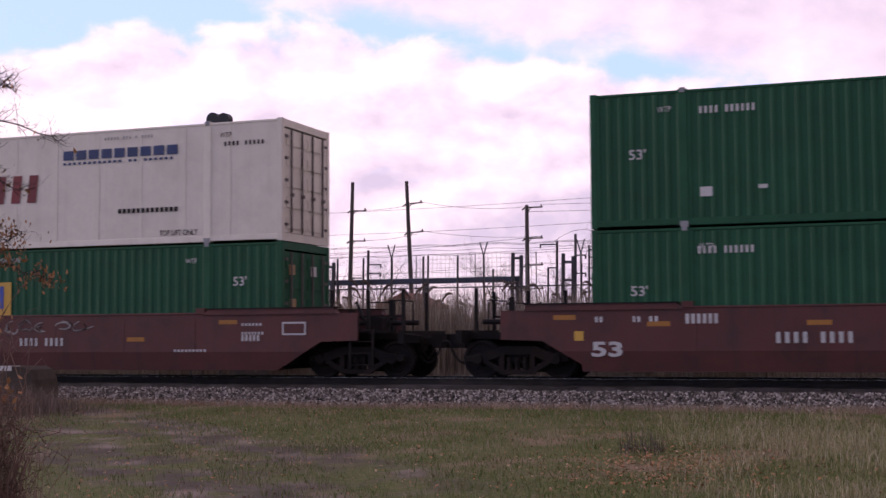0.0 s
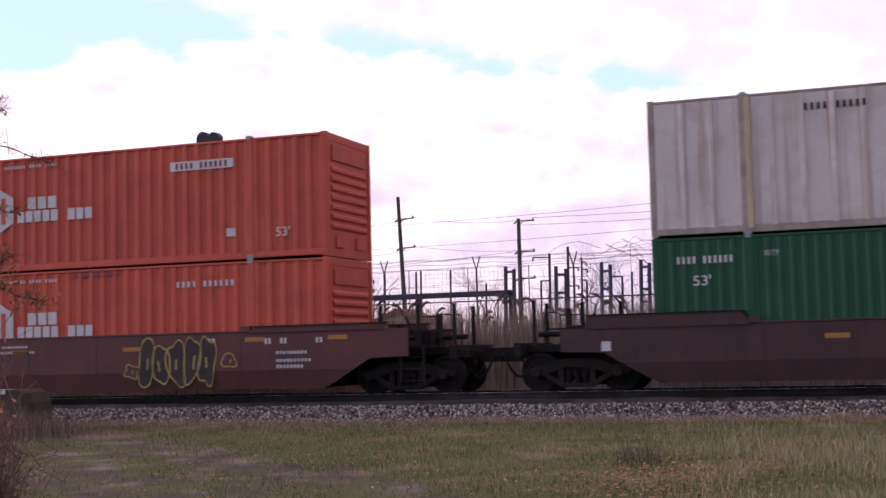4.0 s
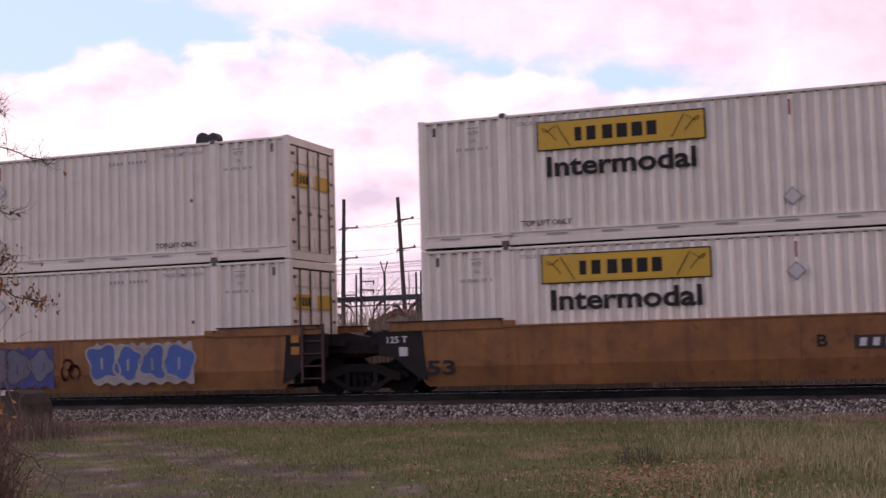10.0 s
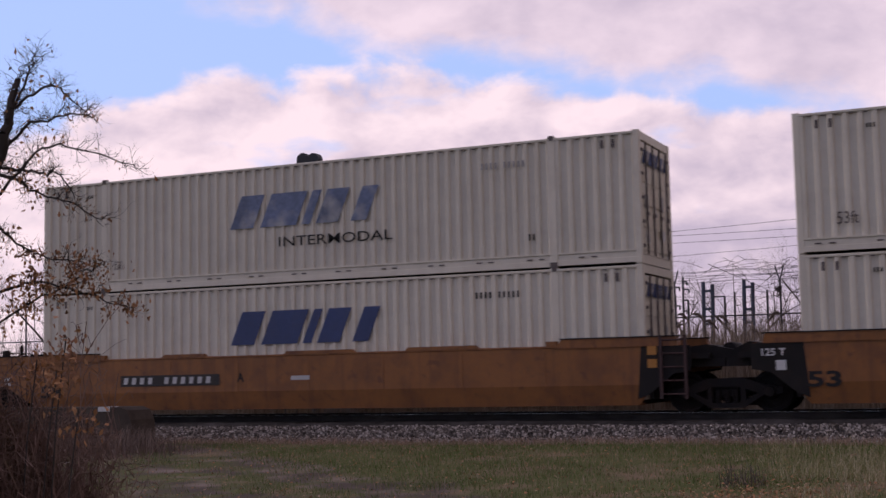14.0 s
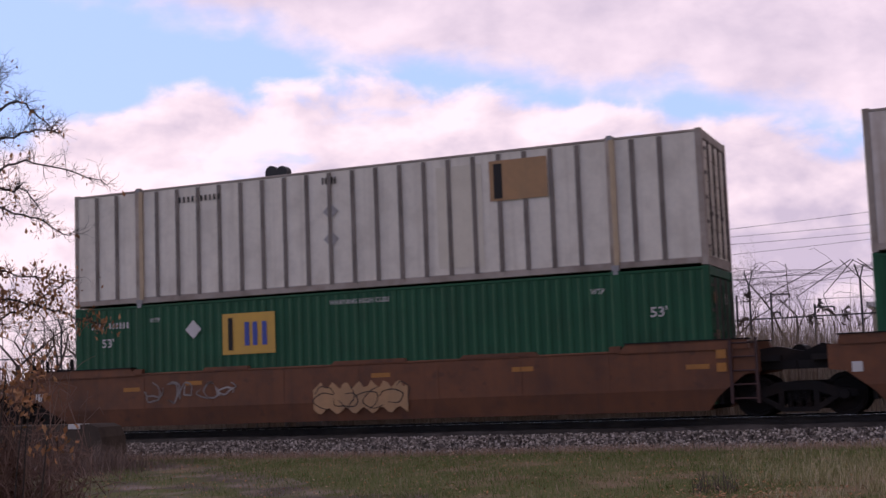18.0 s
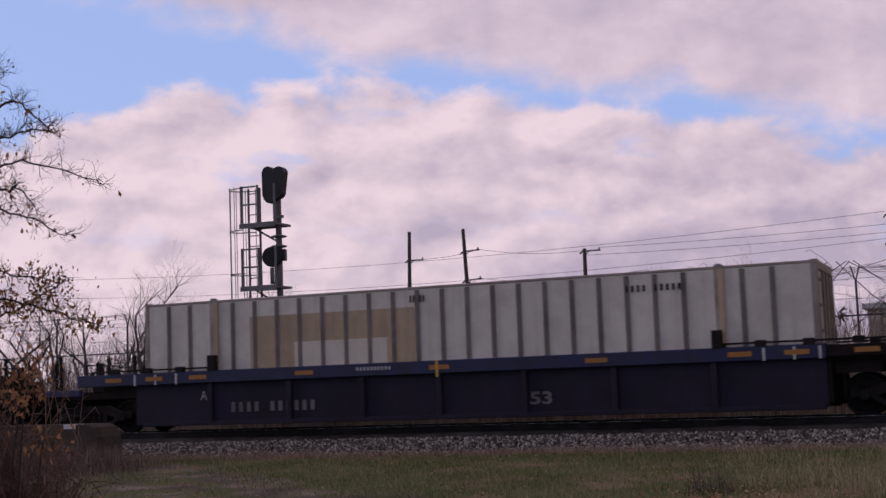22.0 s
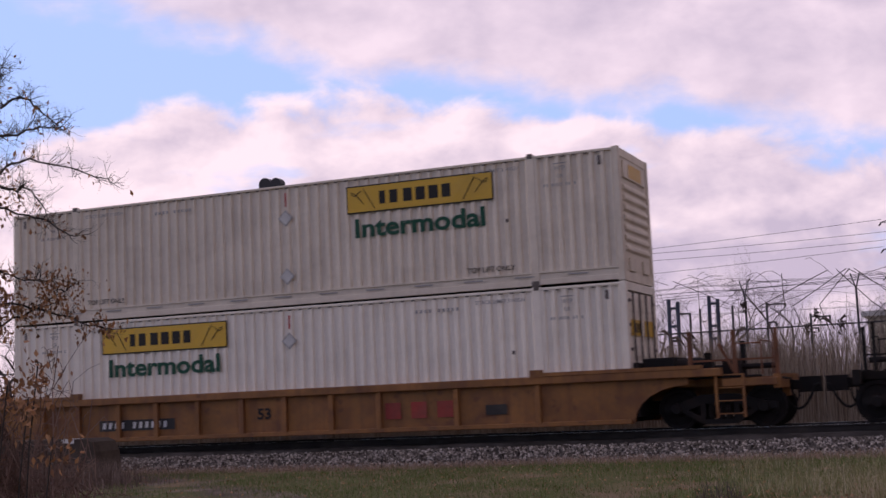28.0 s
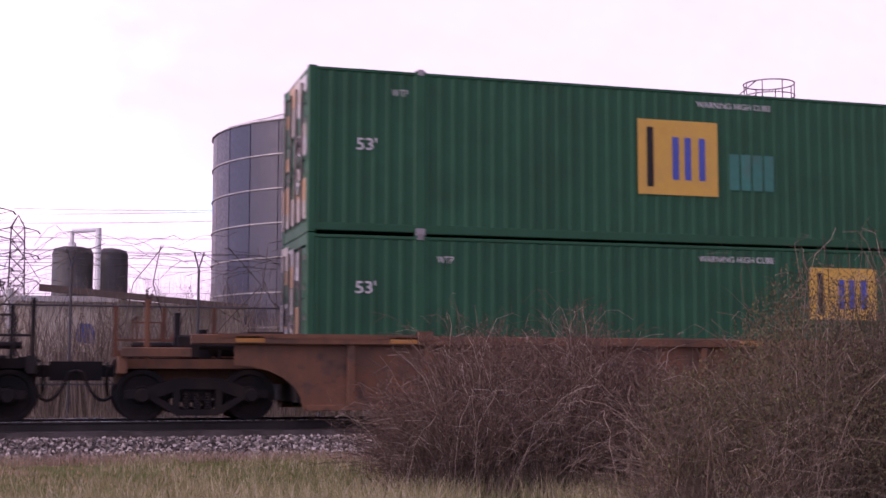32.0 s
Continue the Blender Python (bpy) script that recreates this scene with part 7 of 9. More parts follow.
def pylon(x, y, top, wide=2.1):
    p = thing("transmission_tower", "grey lattice steel transmission tower far behind the yard", "tower", "transmission towers", m=pose(x, y, -1))
    T = top + 1

    for k in range(4):
        gpart("tower_leg", ("leg", top), lambda g: g.rod((2.4, 2.4, 0), (0.9, 0.9, T * 0.55), 0.10, 0.08, n=4).rod((0.9, 0.9, T * 0.55), (0.75, 0.75, T * 0.93), 0.08, n=4).rod((0.75, 0.75, T * 0.93), (0, 0, T), 0.07, n=4), M_DKSTEEL, p, m=pose(0, 0, 0, 0, 0, 90 * k))

    def lattice(g):
        n = 11
        for k in range(n):
            za, zb = T * 0.93 * k / n, T * 0.93 * (k + 1) / n
            w = lambda z: 2.4 - 1.5 * z / (T * 0.55) if z < T * 0.55 else 0.9 - 0.15 * (z - T * 0.55) / (T * 0.38)
            for sy in (-1, 1):
                g.rod((-w(za), sy * w(za), za), (w(zb), sy * w(zb), zb), 0.045, n=3, caps=False)
                g.rod((w(za), sy * w(za), za), (-w(zb), sy * w(zb), zb), 0.045, n=3, caps=False)
                g.rod((-w(zb), sy * w(zb), zb), (w(zb), sy * w(zb), zb), 0.045, n=3, caps=False)
        return g
    gpart("lattice", ("lattice", top), lattice, M_DKSTEEL, p)
    for k, f in enumerate((0.92, 0.775, 0.63)):
        for s in (-1, 1):
            am = gpart("cross_arm", ("cross_arm", s), lambda g: g.rod((s * 0.6, -0.5, 0.2), (s * 2.2, 0, -0.15), 0.05, n=4).rod((s * 0.6, 0.5, 0.2), (s * 2.2, 0, -0.15), 0.05, n=4).rod((s * 0.6, 0, -0.5), (s * 2.2, 0, -0.15), 0.05, n=4), M_DKSTEEL, p, m=pose(0, 0, T * f))
            gpart("insulator", "insulator", lambda g: g.rod((0, 0, -0.15), (0.3, 0, -0.55), 0.09, n=6), M_DKSTEEL, am, m=pose(s * 2.2, 0, 0) @ (Matrix.Identity(4) if s > 0 else pose(0, 0, 0, 0, 0, 180)))


pylon(-7.9, 150, 19.7)
pylon(-5.6, 165, 19.2)
for k, z in enumerate((18.2, 15.2, 12.2)):
    cable(-5.7, 150, z, 60, 120, z + 1.5, 1.2, 0.03); cable(-10.1, 150, z, -140, 170, z + 2, 1.6, 0.03)


def build_fence():
    f = thing("security_fence", "chain-link fence with forked post tops, barbed wire and bare vines", "fence", m=pose(0, 0, 0))
    y = 40.0
    xs = [-45.4 + 3.21 * i for i in range(17)]
    for i, x in enumerate(xs):
        ps = gpart("fence_post", "fence_post", lambda g: g.rod((0, 0, -0.9), (0, 0, 3.6), 0.035, n=6), M_DKSTEEL, f, m=pose(x, y, 0))
        gpart("forked_top", "forked_top", lambda g: g.rod((0, 0, 3.6), (-0.13, 0, 4.05), 0.022, n=5).rod((0, 0, 3.6), (0.13, 0, 4.05), 0.022, n=5), M_DKSTEEL, ps)
    for z in (2.6, 0.6):
        gpart("fence_rail", "fence_rail", lambda g: g.rod((-40, y, 0), (8, y, 0), 0.024, n=5), M_DKSTEEL, f, m=pose(0, 0, z))
    for z, dy in ((3.66, 0), (3.82, -0.05), (4.0, 0.1), (3.95, -0.12)):
        gpart("barbed_wire", ("barbed", z), lambda g: g.pipe([(-40 + 0.8 * i, y + dy, z + 0.03 * math.sin(i * 2.1)) for i in range(61)], 0.008, 3), M_WIRE, f)

    def link(g):
        for i in range(170):
            x = -40 + i * 0.28
            g.rod((x, y, 0.2), (x, y, 3.5), 0.002, n=3, caps=False)
        for k in range(9):
            g.rod((-40, y, 0.3 + k * 0.4), (8, y, 0.3 + k * 0.4), 0.002, n=3, caps=False)
        return g
    gpart("wire_mesh", "wire_mesh", link, M_WIRE, f)


build_fence()


def build_vines():
    """Bare vines that ramble over the top of the fence, with a few withered clumps."""
    r = random.Random(61)
    v = thing("climbing_vine", "bare tangled vine rambling over the fence top", "vine")
    g = Geo()
    for i in range(85):
        x, z = r.uniform(-9.5, 7), r.uniform(3.2, 4.3)
        d, h = r.uniform(0.5, 2.0) * r.choice((-1, 1)), r.uniform(-0.5, 0.6)
        g.pipe([(x + d * u, 40 + r.uniform(-.12, .12), z + h * u + 0.5 * math.sin(math.pi * u) * (0.2 + 0.5 * (i % 3 == 0)) + r.gauss(0, .03)) for u in (0, .2, .4, .6, .8, 1)], r.uniform(0.004, 0.009), 3)
    for i in range(26):
        x = r.uniform(-9.5, 7)
        g.pipe([(x + r.gauss(0, .25) * k, 40 + r.uniform(-.1, .1), -0.8 + 1.0 * k) for k in range(6)], r.uniform(0.010, 0.018), 3)
    part("vine_tangle", g.mesh("vine_tangle", M_TWIGV), v)
    for x, z in ((-6.9, 3.3), (-5.1, 2.5), (-4.8, 2.9), (-4.1, 2.6), (-2.2, 3.0), (1.5, 2.8)):
        c = Geo()
        for _ in range(26):
            p = Vector((x + r.gauss(0, .06), 39.9 + r.gauss(0, .05), z + r.gauss(0, .10)))
            e = Vector((r.gauss(0, 1), r.gauss(0, 1), r.gauss(0, 1))).normalized() * 0.09
            f = e.orthogonal().normalized() * 0.035
            c.add([p - e, p + f, p + e, p - f], [(0, 1, 2, 3)])
        part("withered_clump", c.mesh("withered_clump", M_TWIGV), v)


def yard_rack(xa, xb, top, rungs, mat, y=42.0):
    """Two stout uprights joined by short rungs."""
    p = thing("yard_rack", "dark steel ladder-like rack of the electrical yard", "rack", "yard racks", m=pose(xa, y, -0.9, 0, 1.0, 0))
    w = xb - xa
    for x, d in ((0, 0.0), (w, 0.09)):
        gpart("upright", ("rack_upright", round(top - d, 2)), lambda g: g.post(-0.055, 0.055, -0.055, 0.055, 0, top + 0.9 - d), mat, p, m=pose(x, 0, 0))
    for z in rungs:
        gpart("rung", ("rack_rung", round(w, 2)), lambda g: g.box(0.05, w - 0.05, -0.045, 0.045, -0.04, 0.04), mat, p, m=pose(0, 0, z + 0.9))


def yard_post(x, top, arms=(), r=0.045, y=42.0):
    """A slim upright; arms: height below the top and reach to one side."""
    q = thing("steel_post", "slim dark steel post of the electrical yard", "post", "steel posts", m=pose(x, y, -0.9, 0, 0.8, 0))
    gpart("upright", ("slim", top, r), lambda g: g.rod((0, 0, 0), (0, 0, top + 0.9), r, n=6), M_DKSTEEL, q)
    for dz, reach in arms:
        gpart("side_arm", ("slim_arm", reach), lambda g: g.box(min(0, reach), max(0, reach), -0.022, 0.022, -0.022, 0.022).rod((reach * 0.95, 0, -0.02), (reach * 0.95, 0, -0.12), 0.03, n=5), M_DKSTEEL, q, m=pose(0, 0, top + 0.9 - dz))


build_vines()
for xa, xb, top, rungs, mt in ((-13.01, -12.72, 3.80, (3.62, 2.98), M_DKSTEEL), (-11.27, -10.93, 3.73, (3.45, 2.85, 2.3), M_DKSTEEL), (-9.73, -9.44, 3.80, (3.50, 2.92, 2.45), M_BEAMB), (-8.43, -8.16, 3.80, (3.57, 2.86, 2.45), M_BEAMB), (-20.25, -19.62, 3.74, (3.5,), M_DKSTEEL)):
    yard_rack(xa, xb, top, rungs, mt)
for x, top, arms in ((-19.45, 3.76, ()), (-18.46, 3.77, ((0.7, -0.45),)), (-18.28, 4.03, ((0.8, 0.5), (0.5, 0.5))), (-17.38, 3.74, ()), (-16.22, 3.76, ()), (-16.04, 3.78, ()), (-14.96, 3.76, ()), (-13.69, 3.27, ()),
                     (-11.47, 4.16, ((0.12, -0.6), (0.9, -0.32))), (-11.77, 3.26, ()), (-10.84, 4.36, ((0.7, 0.36), (1.3, 0.36))), (-10.64, 3.39, ()), (-10.38, 3.98, ((0.15, 0.14), (0.4, 0.2), (0.75, 0.16), (1.1, 0.18))), (-10.22, 3.22, ()),
                     (-9.04, 3.32, ((0.02, -0.4),)), (-8.72, 3.43, ()), (-7.69, 3.45, ()), (-6.62, 3.48, ((0.62, 0.28), (0.06, 0.6))), (-5.30, 3.05, ((0.45, 0.22), (0.10, 0.6)))):
    yard_post(x, top, arms, 0.05 if top > 4 else 0.038)
bm_ = thing("bus_beam", "slate-grey steel beam on legs in the electrical yard", "beam", m=pose(-20.35, 42.2, 0))
gpart("beam", "bus_beam", lambda g: g.soft(0, 7.66, -0.12, 0.12, 2.83, 3.02, 0.02), M_BEAMB, bm_)
for x in (0.65, 4.2, 7.5):
    gpart("leg", "bus_leg", lambda g: g.post(-0.06, 0.06, -0.06, 0.06, -0.9, 2.83), M_BEAMB, bm_, m=pose(x, 0, 0))
scr = thing("yard_screen", "pale wire screen behind the beam of the electrical yard", "screen", m=pose(-17.2, 44.0, 0))
gpart("wire_mesh", "screen_mesh", lambda g: [g.rod((0.16 * i, 0, 2.4), (0.16 * i, 0, 3.95), 0.006, n=3, caps=False) for i in range(29)] and [g.rod((0, 0, 2.5 + 0.16 * k), (4.5, 0, 2.5 + 0.16 * k), 0.006, n=3, caps=False) for k in range(10)] and g, M_STRUCT, scr)
for x in (0.0, 2.25, 4.5):
    gpart("upright", "screen_post", lambda g: g.rod((0, 0, -0.9), (0, 0, 3.95), 0.02, n=5), M_STRUCT, scr, m=pose(x, 0, 0))
hut = thing("yard_hut", "small far hut with a dull red roof behind the reeds", "hut", m=pose(-19.6, 46.0, -1))
gpart("wall", "hut_wall", lambda g: g.slab([(0.2, 0), (2.0, 0), (2.0, 3.1), (1.1, 3.45), (0.2, 3.1)], 0, 1.8), M_CREAM, hut)
gpart("roof", "hut_roof", lambda g: g.slab([(0.0, 3.05), (1.1, 3.5), (2.2, 3.05), (2.2, 3.2), (1.1, 3.68), (0.0, 3.2)], -0.15, 2.0), paint("dull_red_roof", (0.20, 0.06, 0.05), 0.8, vary=0.2), hut)


# ---------------------------------------------------------------- tanks and buildings
M_TANK = paint("navy_enamel_panel", (0.022, 0.025, 0.050), 0.42, vary=0.12, dirt=(0.03, 0.032, 0.05), dirty=0.2, spec=0.42, bump=0.03)
M_DOME = paint("white_dome_sheet", (0.62, 0.60, 0.58), 0.5, vary=0.06, dirty=0.15)
M_PIPEW = paint("white_pipe", (0.70, 0.69, 0.68), 0.4, vary=0.05, dirty=0.08)
M_TANWALL = paint("tan_wall_panel", (0.63, 0.55, 0.43), 0.8, vary=0.06, dirty=0.12, streak=0.15, grain=3)
M_ROOFG = paint("grey_metal_roof", (0.30, 0.29, 0.28), 0.6, vary=0.1)
M_DKTANK = paint("dark_streaked_tank", (0.045, 0.043, 0.042), 0.6, vary=0.2, dirt=(0.10, 0.095, 0.09), dirty=0.3, streak=0.5)
M_GLOW = paint("pale_doorway", (0.6, 0.58, 0.55), 0.6)


def bolted_tank(x, y, r, rim, ring_guard, label):
    t = thing("storage_tank", label, "tank", "storage tanks", m=pose(x, y, -1))
    n = 28
    rows_ = int((rim + 1) / 1.22) + 1
    sh = 1.22
    shell = gpart("tank_shell", ("shell", r, rim), lambda g: g.lathe([(r - 0.02, 0), (r - 0.02, rim + 1)], (0, 0, 0), "z", 56), M_TANK, t, smooth=True)
    # curved enamel panels, row by row, laid on the shell
    for k in range(rows_):
        z0, z1 = rim + 1 - (k + 1) * sh, rim + 1 - k * sh
        if z1 < 1.5:
            break

        def pan(g):
            v = []
            for z in (0.012, sh - 0.012):
                for i in range(3):
                    a = (i - 1) * (math.pi / n - 0.004)
                    v.append((r * math.sin(a), -r * math.cos(a), z))
            return g.add(v, [(0, 1, 4, 3), (1, 2, 5, 4)])
        for i in range(n):
            if math.cos(2 * math.pi * i / n) < -0.1:
                continue          # the far side is never seen
            gpart("panel", ("tank_panel", r), pan, M_TANK, shell, m=pose(0, 0, z0, 0, 0, 360 * i / n), smooth=True)
        gpart("hoop", ("hoop", r), lambda g: g.lathe([(r - 0.01, -0.026), (r + 0.045, -0.022), (r + 0.045, 0.022), (r - 0.01, 0.026)], (0, 0, 0), "z", 64), M_STRUCT, shell, m=pose(0, 0, z1))
    dm = gpart("dome", ("dome", r), lambda g: g.lathe([(r + 0.08, 0), (r * 0.98, 0.10), (r * 0.8, 0.46), (r * 0.55, 0.84), (r * 0.3, 1.08), (r * 0.1, 1.2), (0.01, 1.22)], (0, 0, 0), "z", 40), M_DOME, t, m=pose(0, 0, rim + 1), smooth=True)
    for i in range(20):
        a = 2 * math.pi * i / 20
        gpart("dome_rib", ("dome_rib", r), lambda g: g.pipe([(0, -r * q, h) for q, h in ((1.0, 0.06), (0.8, 0.49), (0.55, 0.87), (0.3, 1.11), (0.1, 1.23))], 0.03, 4), M_DOME, dm, m=pose(0, 0, 0, 0, 0, math.degrees(a)))
    if ring_guard:
        rg = gpart("roof_guard", "roof_guard", lambda g: g.pipe([(1.1 * math.cos(a), 1.1 * math.sin(a), 2.55) for a in [k * math.pi / 10 for k in range(21)]], 0.03, 5).pipe([(1.1 * math.cos(a), 1.1 * math.sin(a), 2.0) for a in [k * math.pi / 10 for k in range(21)]], 0.025, 5), M_DKSTEEL, t, m=pose(-0.9, 0, rim + 1.95))
        for k in range(8):
            a = k * math.pi / 4
            gpart("guard_post", "guard_post", lambda g: g.rod((0, 0, 0.05), (0, 0, 2.55), 0.025, n=5), M_DKSTEEL, rg, m=pose(1.1 * math.cos(a), 1.1 * math.sin(a), 0))
        gpart("hatch", "hatch", lambda g: g.lathe([(0.7, 0.1), (0.7, 1.5), (0.3, 1.75), (0.01, 1.77)], (0, 0, 0), "z", 16), M_DOME, rg)
        gpart("roof_stair", "roof_stair", lambda g: g.pipe([(-r * 0.80, -1.2, -0.4), (-1.0, -0.6, 2.5)], 0.03, 4).pipe([(-r * 0.80, -1.2, -0.8), (-1.0, -0.6, 1.9)], 0.03, 4).pipe([(-r * 0.5, -0.9, 0.2), (-r * 0.5, -0.9, 0.9)], 0.025, 4), M_DKSTEEL, rg)
    return t


def riser(t, x, y, z0, z1, r=0.18, hook=None):
    p = gpart("riser_pipe", ("riser", round(z1 - z0, 2), r), lambda g: g.rod((0, 0, 0), (0, 0, z1 - z0), r, n=12), M_PIPEW, t, "white riser pipe", pose(x, y, z0))
    if hook:
        gpart("pipe_elbow", ("elbow", hook, r), lambda g: g.rod((0, 0, -r), (hook, 0.4, 0.05), r * 0.95, n=10).rod((hook, 0.4, 0.15), (hook, 0.4, -0.75), r * 0.9, n=10).rod((hook, 0.4, -0.8), (hook, 0.4, -0.6), r * 1.25, n=10), M_PIPEW, p, m=pose(0, 0, z1 - z0))
    return p


t1 = bolted_tank(10.80, 55, 6.05, 9.8, False, "dark blue bolted storage tank with white dome and white pipes")
riser(t1, -2.3, -6.0, 0, 11.7, 0.17, 0.9)
riser(t1, 3.5, -5.2, 0, 11.0, 0.17)
gpart("vane", "vane", lambda g: g.rod((0, 0, 0), (0, 0, 0.8), 0.02, n=5).box(0, 0.22, -0.01, 0.01, 0.6, 0.8), M_DKSTEEL, t1, m=pose(-1.7, -5.6, 11.7))
t2 = bolted_tank(29.7, 55.5, 5.9, 10.0, True, "dark blue bolted storage tank with railed white dome")
riser(t2, -6.0, -1.0, 0, 11.4, 0.22)
gpart("pipe_bend", "bend2", lambda g: g.rod((-6.0, -1.0, 11.3), (-4.2, -0.8, 12.9), 0.22, n=10).rod((-4.2, -0.8, 12.9), (-3.8, -0.8, 12.5), 0.22, n=10), M_PIPEW, t2)

plant = thing("plant_building", "large windowless tan panel building behind the tanks", "building", m=pose(0, 0, -1))
pw = gpart("wall", "plant_wall", lambda g: g.box(14, 33.7, 80, 118, 0, 15.4).box(33.7, 60, 82, 118, 0, 15.2), M_TANWALL, plant)
gpart("roof", "plant_roof", lambda g: g.box(13.8, 31.6, 79.8, 118.2, 15.4, 15.9).box(31.6, 60, 81.8, 118.2, 15.2, 15.4), M_TANWALL, plant)
for i in range(9):
    gpart("wall_panel", ("plant_panel", 0), lambda g: g.box(0.03, 2.15, -0.06, 0, 0.05, 4.95), M_TANWALL, pw, m=pose(14.0 + i * 2.18, 80, 0))
    gpart("wall_panel", ("plant_panel", 0), lambda g: g.box(0.03, 2.15, -0.06, 0, 0.05, 4.95), M_TANWALL, pw, m=pose(14.0 + i * 2.18, 80, 5.0))
    gpart("wall_panel", ("plant_panel", 1), lambda g: g.box(0.03, 2.15, -0.06, 0, 0.05, 5.3), M_TANWALL, pw, m=pose(14.0 + i * 2.18, 80, 10.05))
for x in (20.6, 27.2, 33.75, 40):
    gpart("downpipe", "plant_pipe", lambda g: g.rod((0, 0, 0), (0, 0, 15.2), 0.07, n=6), M_TANWALL, plant, m=pose(x, 79.8, 0))

pump = thing("pump_shed", "small tan shed with grey roof at the foot of the tank", "shed", m=pose(0, 0, -1))
gpart("wall", "shed_wall", lambda g: g.box(15.0, 20.3, 47.6, 51, 0, 4.2), M_TANWALL, pump)
gpart("roof", "shed_roof", lambda g: g.slab([(14.8, 4.2), (20.6, 4.2), (20.6, 4.32), (14.8, 4.75)], 47.3, 51.3), M_ROOFG, pump)
gpart("door", "shed_door", lambda g: g.box(16.9, 17.9, 47.56, 47.6, 0.1, 2.2), M_DOME, pump)
gpart("notice", "shed_notice", lambda g: g.box(18.4, 18.8, 47.57, 47.6, 3.1, 3.5), M_PIPEW, pump)

wh = thing("low_warehouse", "long low tan building with a pale flat roof beyond the fence", "building", m=pose(0, 0, -1))
gpart("wall", "low_wall", lambda g: g.box(-4.4, 1.2, 52, 62, 0, 4.3), M_TANWALL, wh)
gpart("roof", "low_roof", lambda g: g.box(-4.6, 1.3, 51.8, 62.2, 4.3, 4.5), M_DOME, wh)
gpart("stack_pipe", "low_stack", lambda g: g.rod((-2.35, 51.5, 0), (-2.35, 51.5, 4.7), 0.16, n=10), M_PIPEW, wh)
gpart("door", "low_door", lambda g: g.box(-0.9, 0.2, 51.94, 52.0, 0, 2.6), M_DKSTEEL, wh)
gpart("lean_to_wall", "lean_to_wall", lambda g: g.slab([(1.21, 0), (5.5, 0), (5.5, 4.1), (1.21, 4.4)], 51.6, 51.9), paint("stained_cream_wall", (0.30, 0.27, 0.20), 0.9, vary=0.3, dirt=(0.10, 0.085, 0.06), dirty=0.5, streak=0.5), wh, "stained cream lean-to wall")
gpart("eaves_beam", "eaves_beam", lambda g: g.slab([(-1.4, 4.62), (5.6, 4.05), (5.6, 4.25), (-1.4, 4.85)], 51.0, 51.3), paint("dull_brown_eaves", (0.10, 0.072, 0.058), 0.8, vary=0.25, dirty=0.3), wh)
tarp = thing("blue_cover", "bright blue plastic cover in the yard", "tarpaulin", m=pose(0.1, 50.6, 1.4))
gpart("cover", "tarp", lambda g: g.slab([(-0.2, 0.5), (0.3, 0.45), (0.35, 0.8), (0.22, 1.1), (-0.15, 1.15), (-0.28, 0.8)], 0, 0.5), paint("blue_plastic", (0.03, 0.07, 0.30), 0.4), tarp)
gpart("frame", "tarp_frame", lambda g: g.box(-0.4, 0.4, 0.05, 0.45, -2.4, 0), M_DKSTEEL, tarp)

vat = thing("twin_vats", "pair of dark streaked upright tanks joined by a white pipe", "tank", m=pose(0.62, 55, -1))
for k, (x, r, tp) in enumerate(((-0.925, 0.73, 6.48), (0.45, 0.60, 6.44))):
    gpart("vat", ("vat", k), lambda g: g.lathe([(r, 0), (r, tp - 0.25), (r * 0.9, tp - 0.08), (r * 0.5, tp), (0.01, tp)], (0, 0, 0), "z", 24), M_DKTANK, vat, m=pose(x, 0, 0), smooth=True)
gpart("pipe", "vat_pipe", lambda g: g.rod((-0.06, -0.75, 3.5), (-0.06, -0.75, 7.12), 0.11, n=8).rod((-0.06, -0.75, 7.06), (-0.98, -0.5, 7.0), 0.08, n=8).rod((-0.98, -0.5, 7.0), (-0.98, -0.3, 6.4), 0.08, n=8).rod((-0.98, -0.3, 6.45), (-0.98, -0.3, 6.62), 0.14, n=8), M_PIPEW, vat)
yf = thing("tank_yard_post", "forked fence post beside the tanks", "post", "steel posts", m=pose(22.0, 47, -1))
gpart("upright", "yf", lambda g: g.rod((0, 0, 0), (0, 0, 5.4), 0.05, n=6).rod((0, 0, 5.4), (-0.2, 0, 5.9), 0.03, n=5).rod((0, 0, 5.4), (0.2, 0, 5.9), 0.03, n=5), M_DKSTEEL, yf)

# concrete block beside the track
blk = new("concrete_block", Geo().slab([(-21.0, -0.6), (-17.05, -0.6), (-17.12, 0.2), (-17.22, 0.40), (-17.4, 0.47), (-21.0, 0.47)], 22.3, 23.1).mesh("concrete_block", paint("weathered_concrete", (0.085, 0.066, 0.054), 0.95, spec=0.1, vary=0.3, dirt=(0.07, 0.055, 0.045), dirty=0.4, bump=0.7)))
tagged(blk, "weathered concrete barrier block beside the track", "block")
chip = gpart("paint_patch", "chip", lambda g: g.box(-17.95, -17.65, 22.285, 22.6, 0.38, 0.476), M_DOME, blk, "white paint patch")


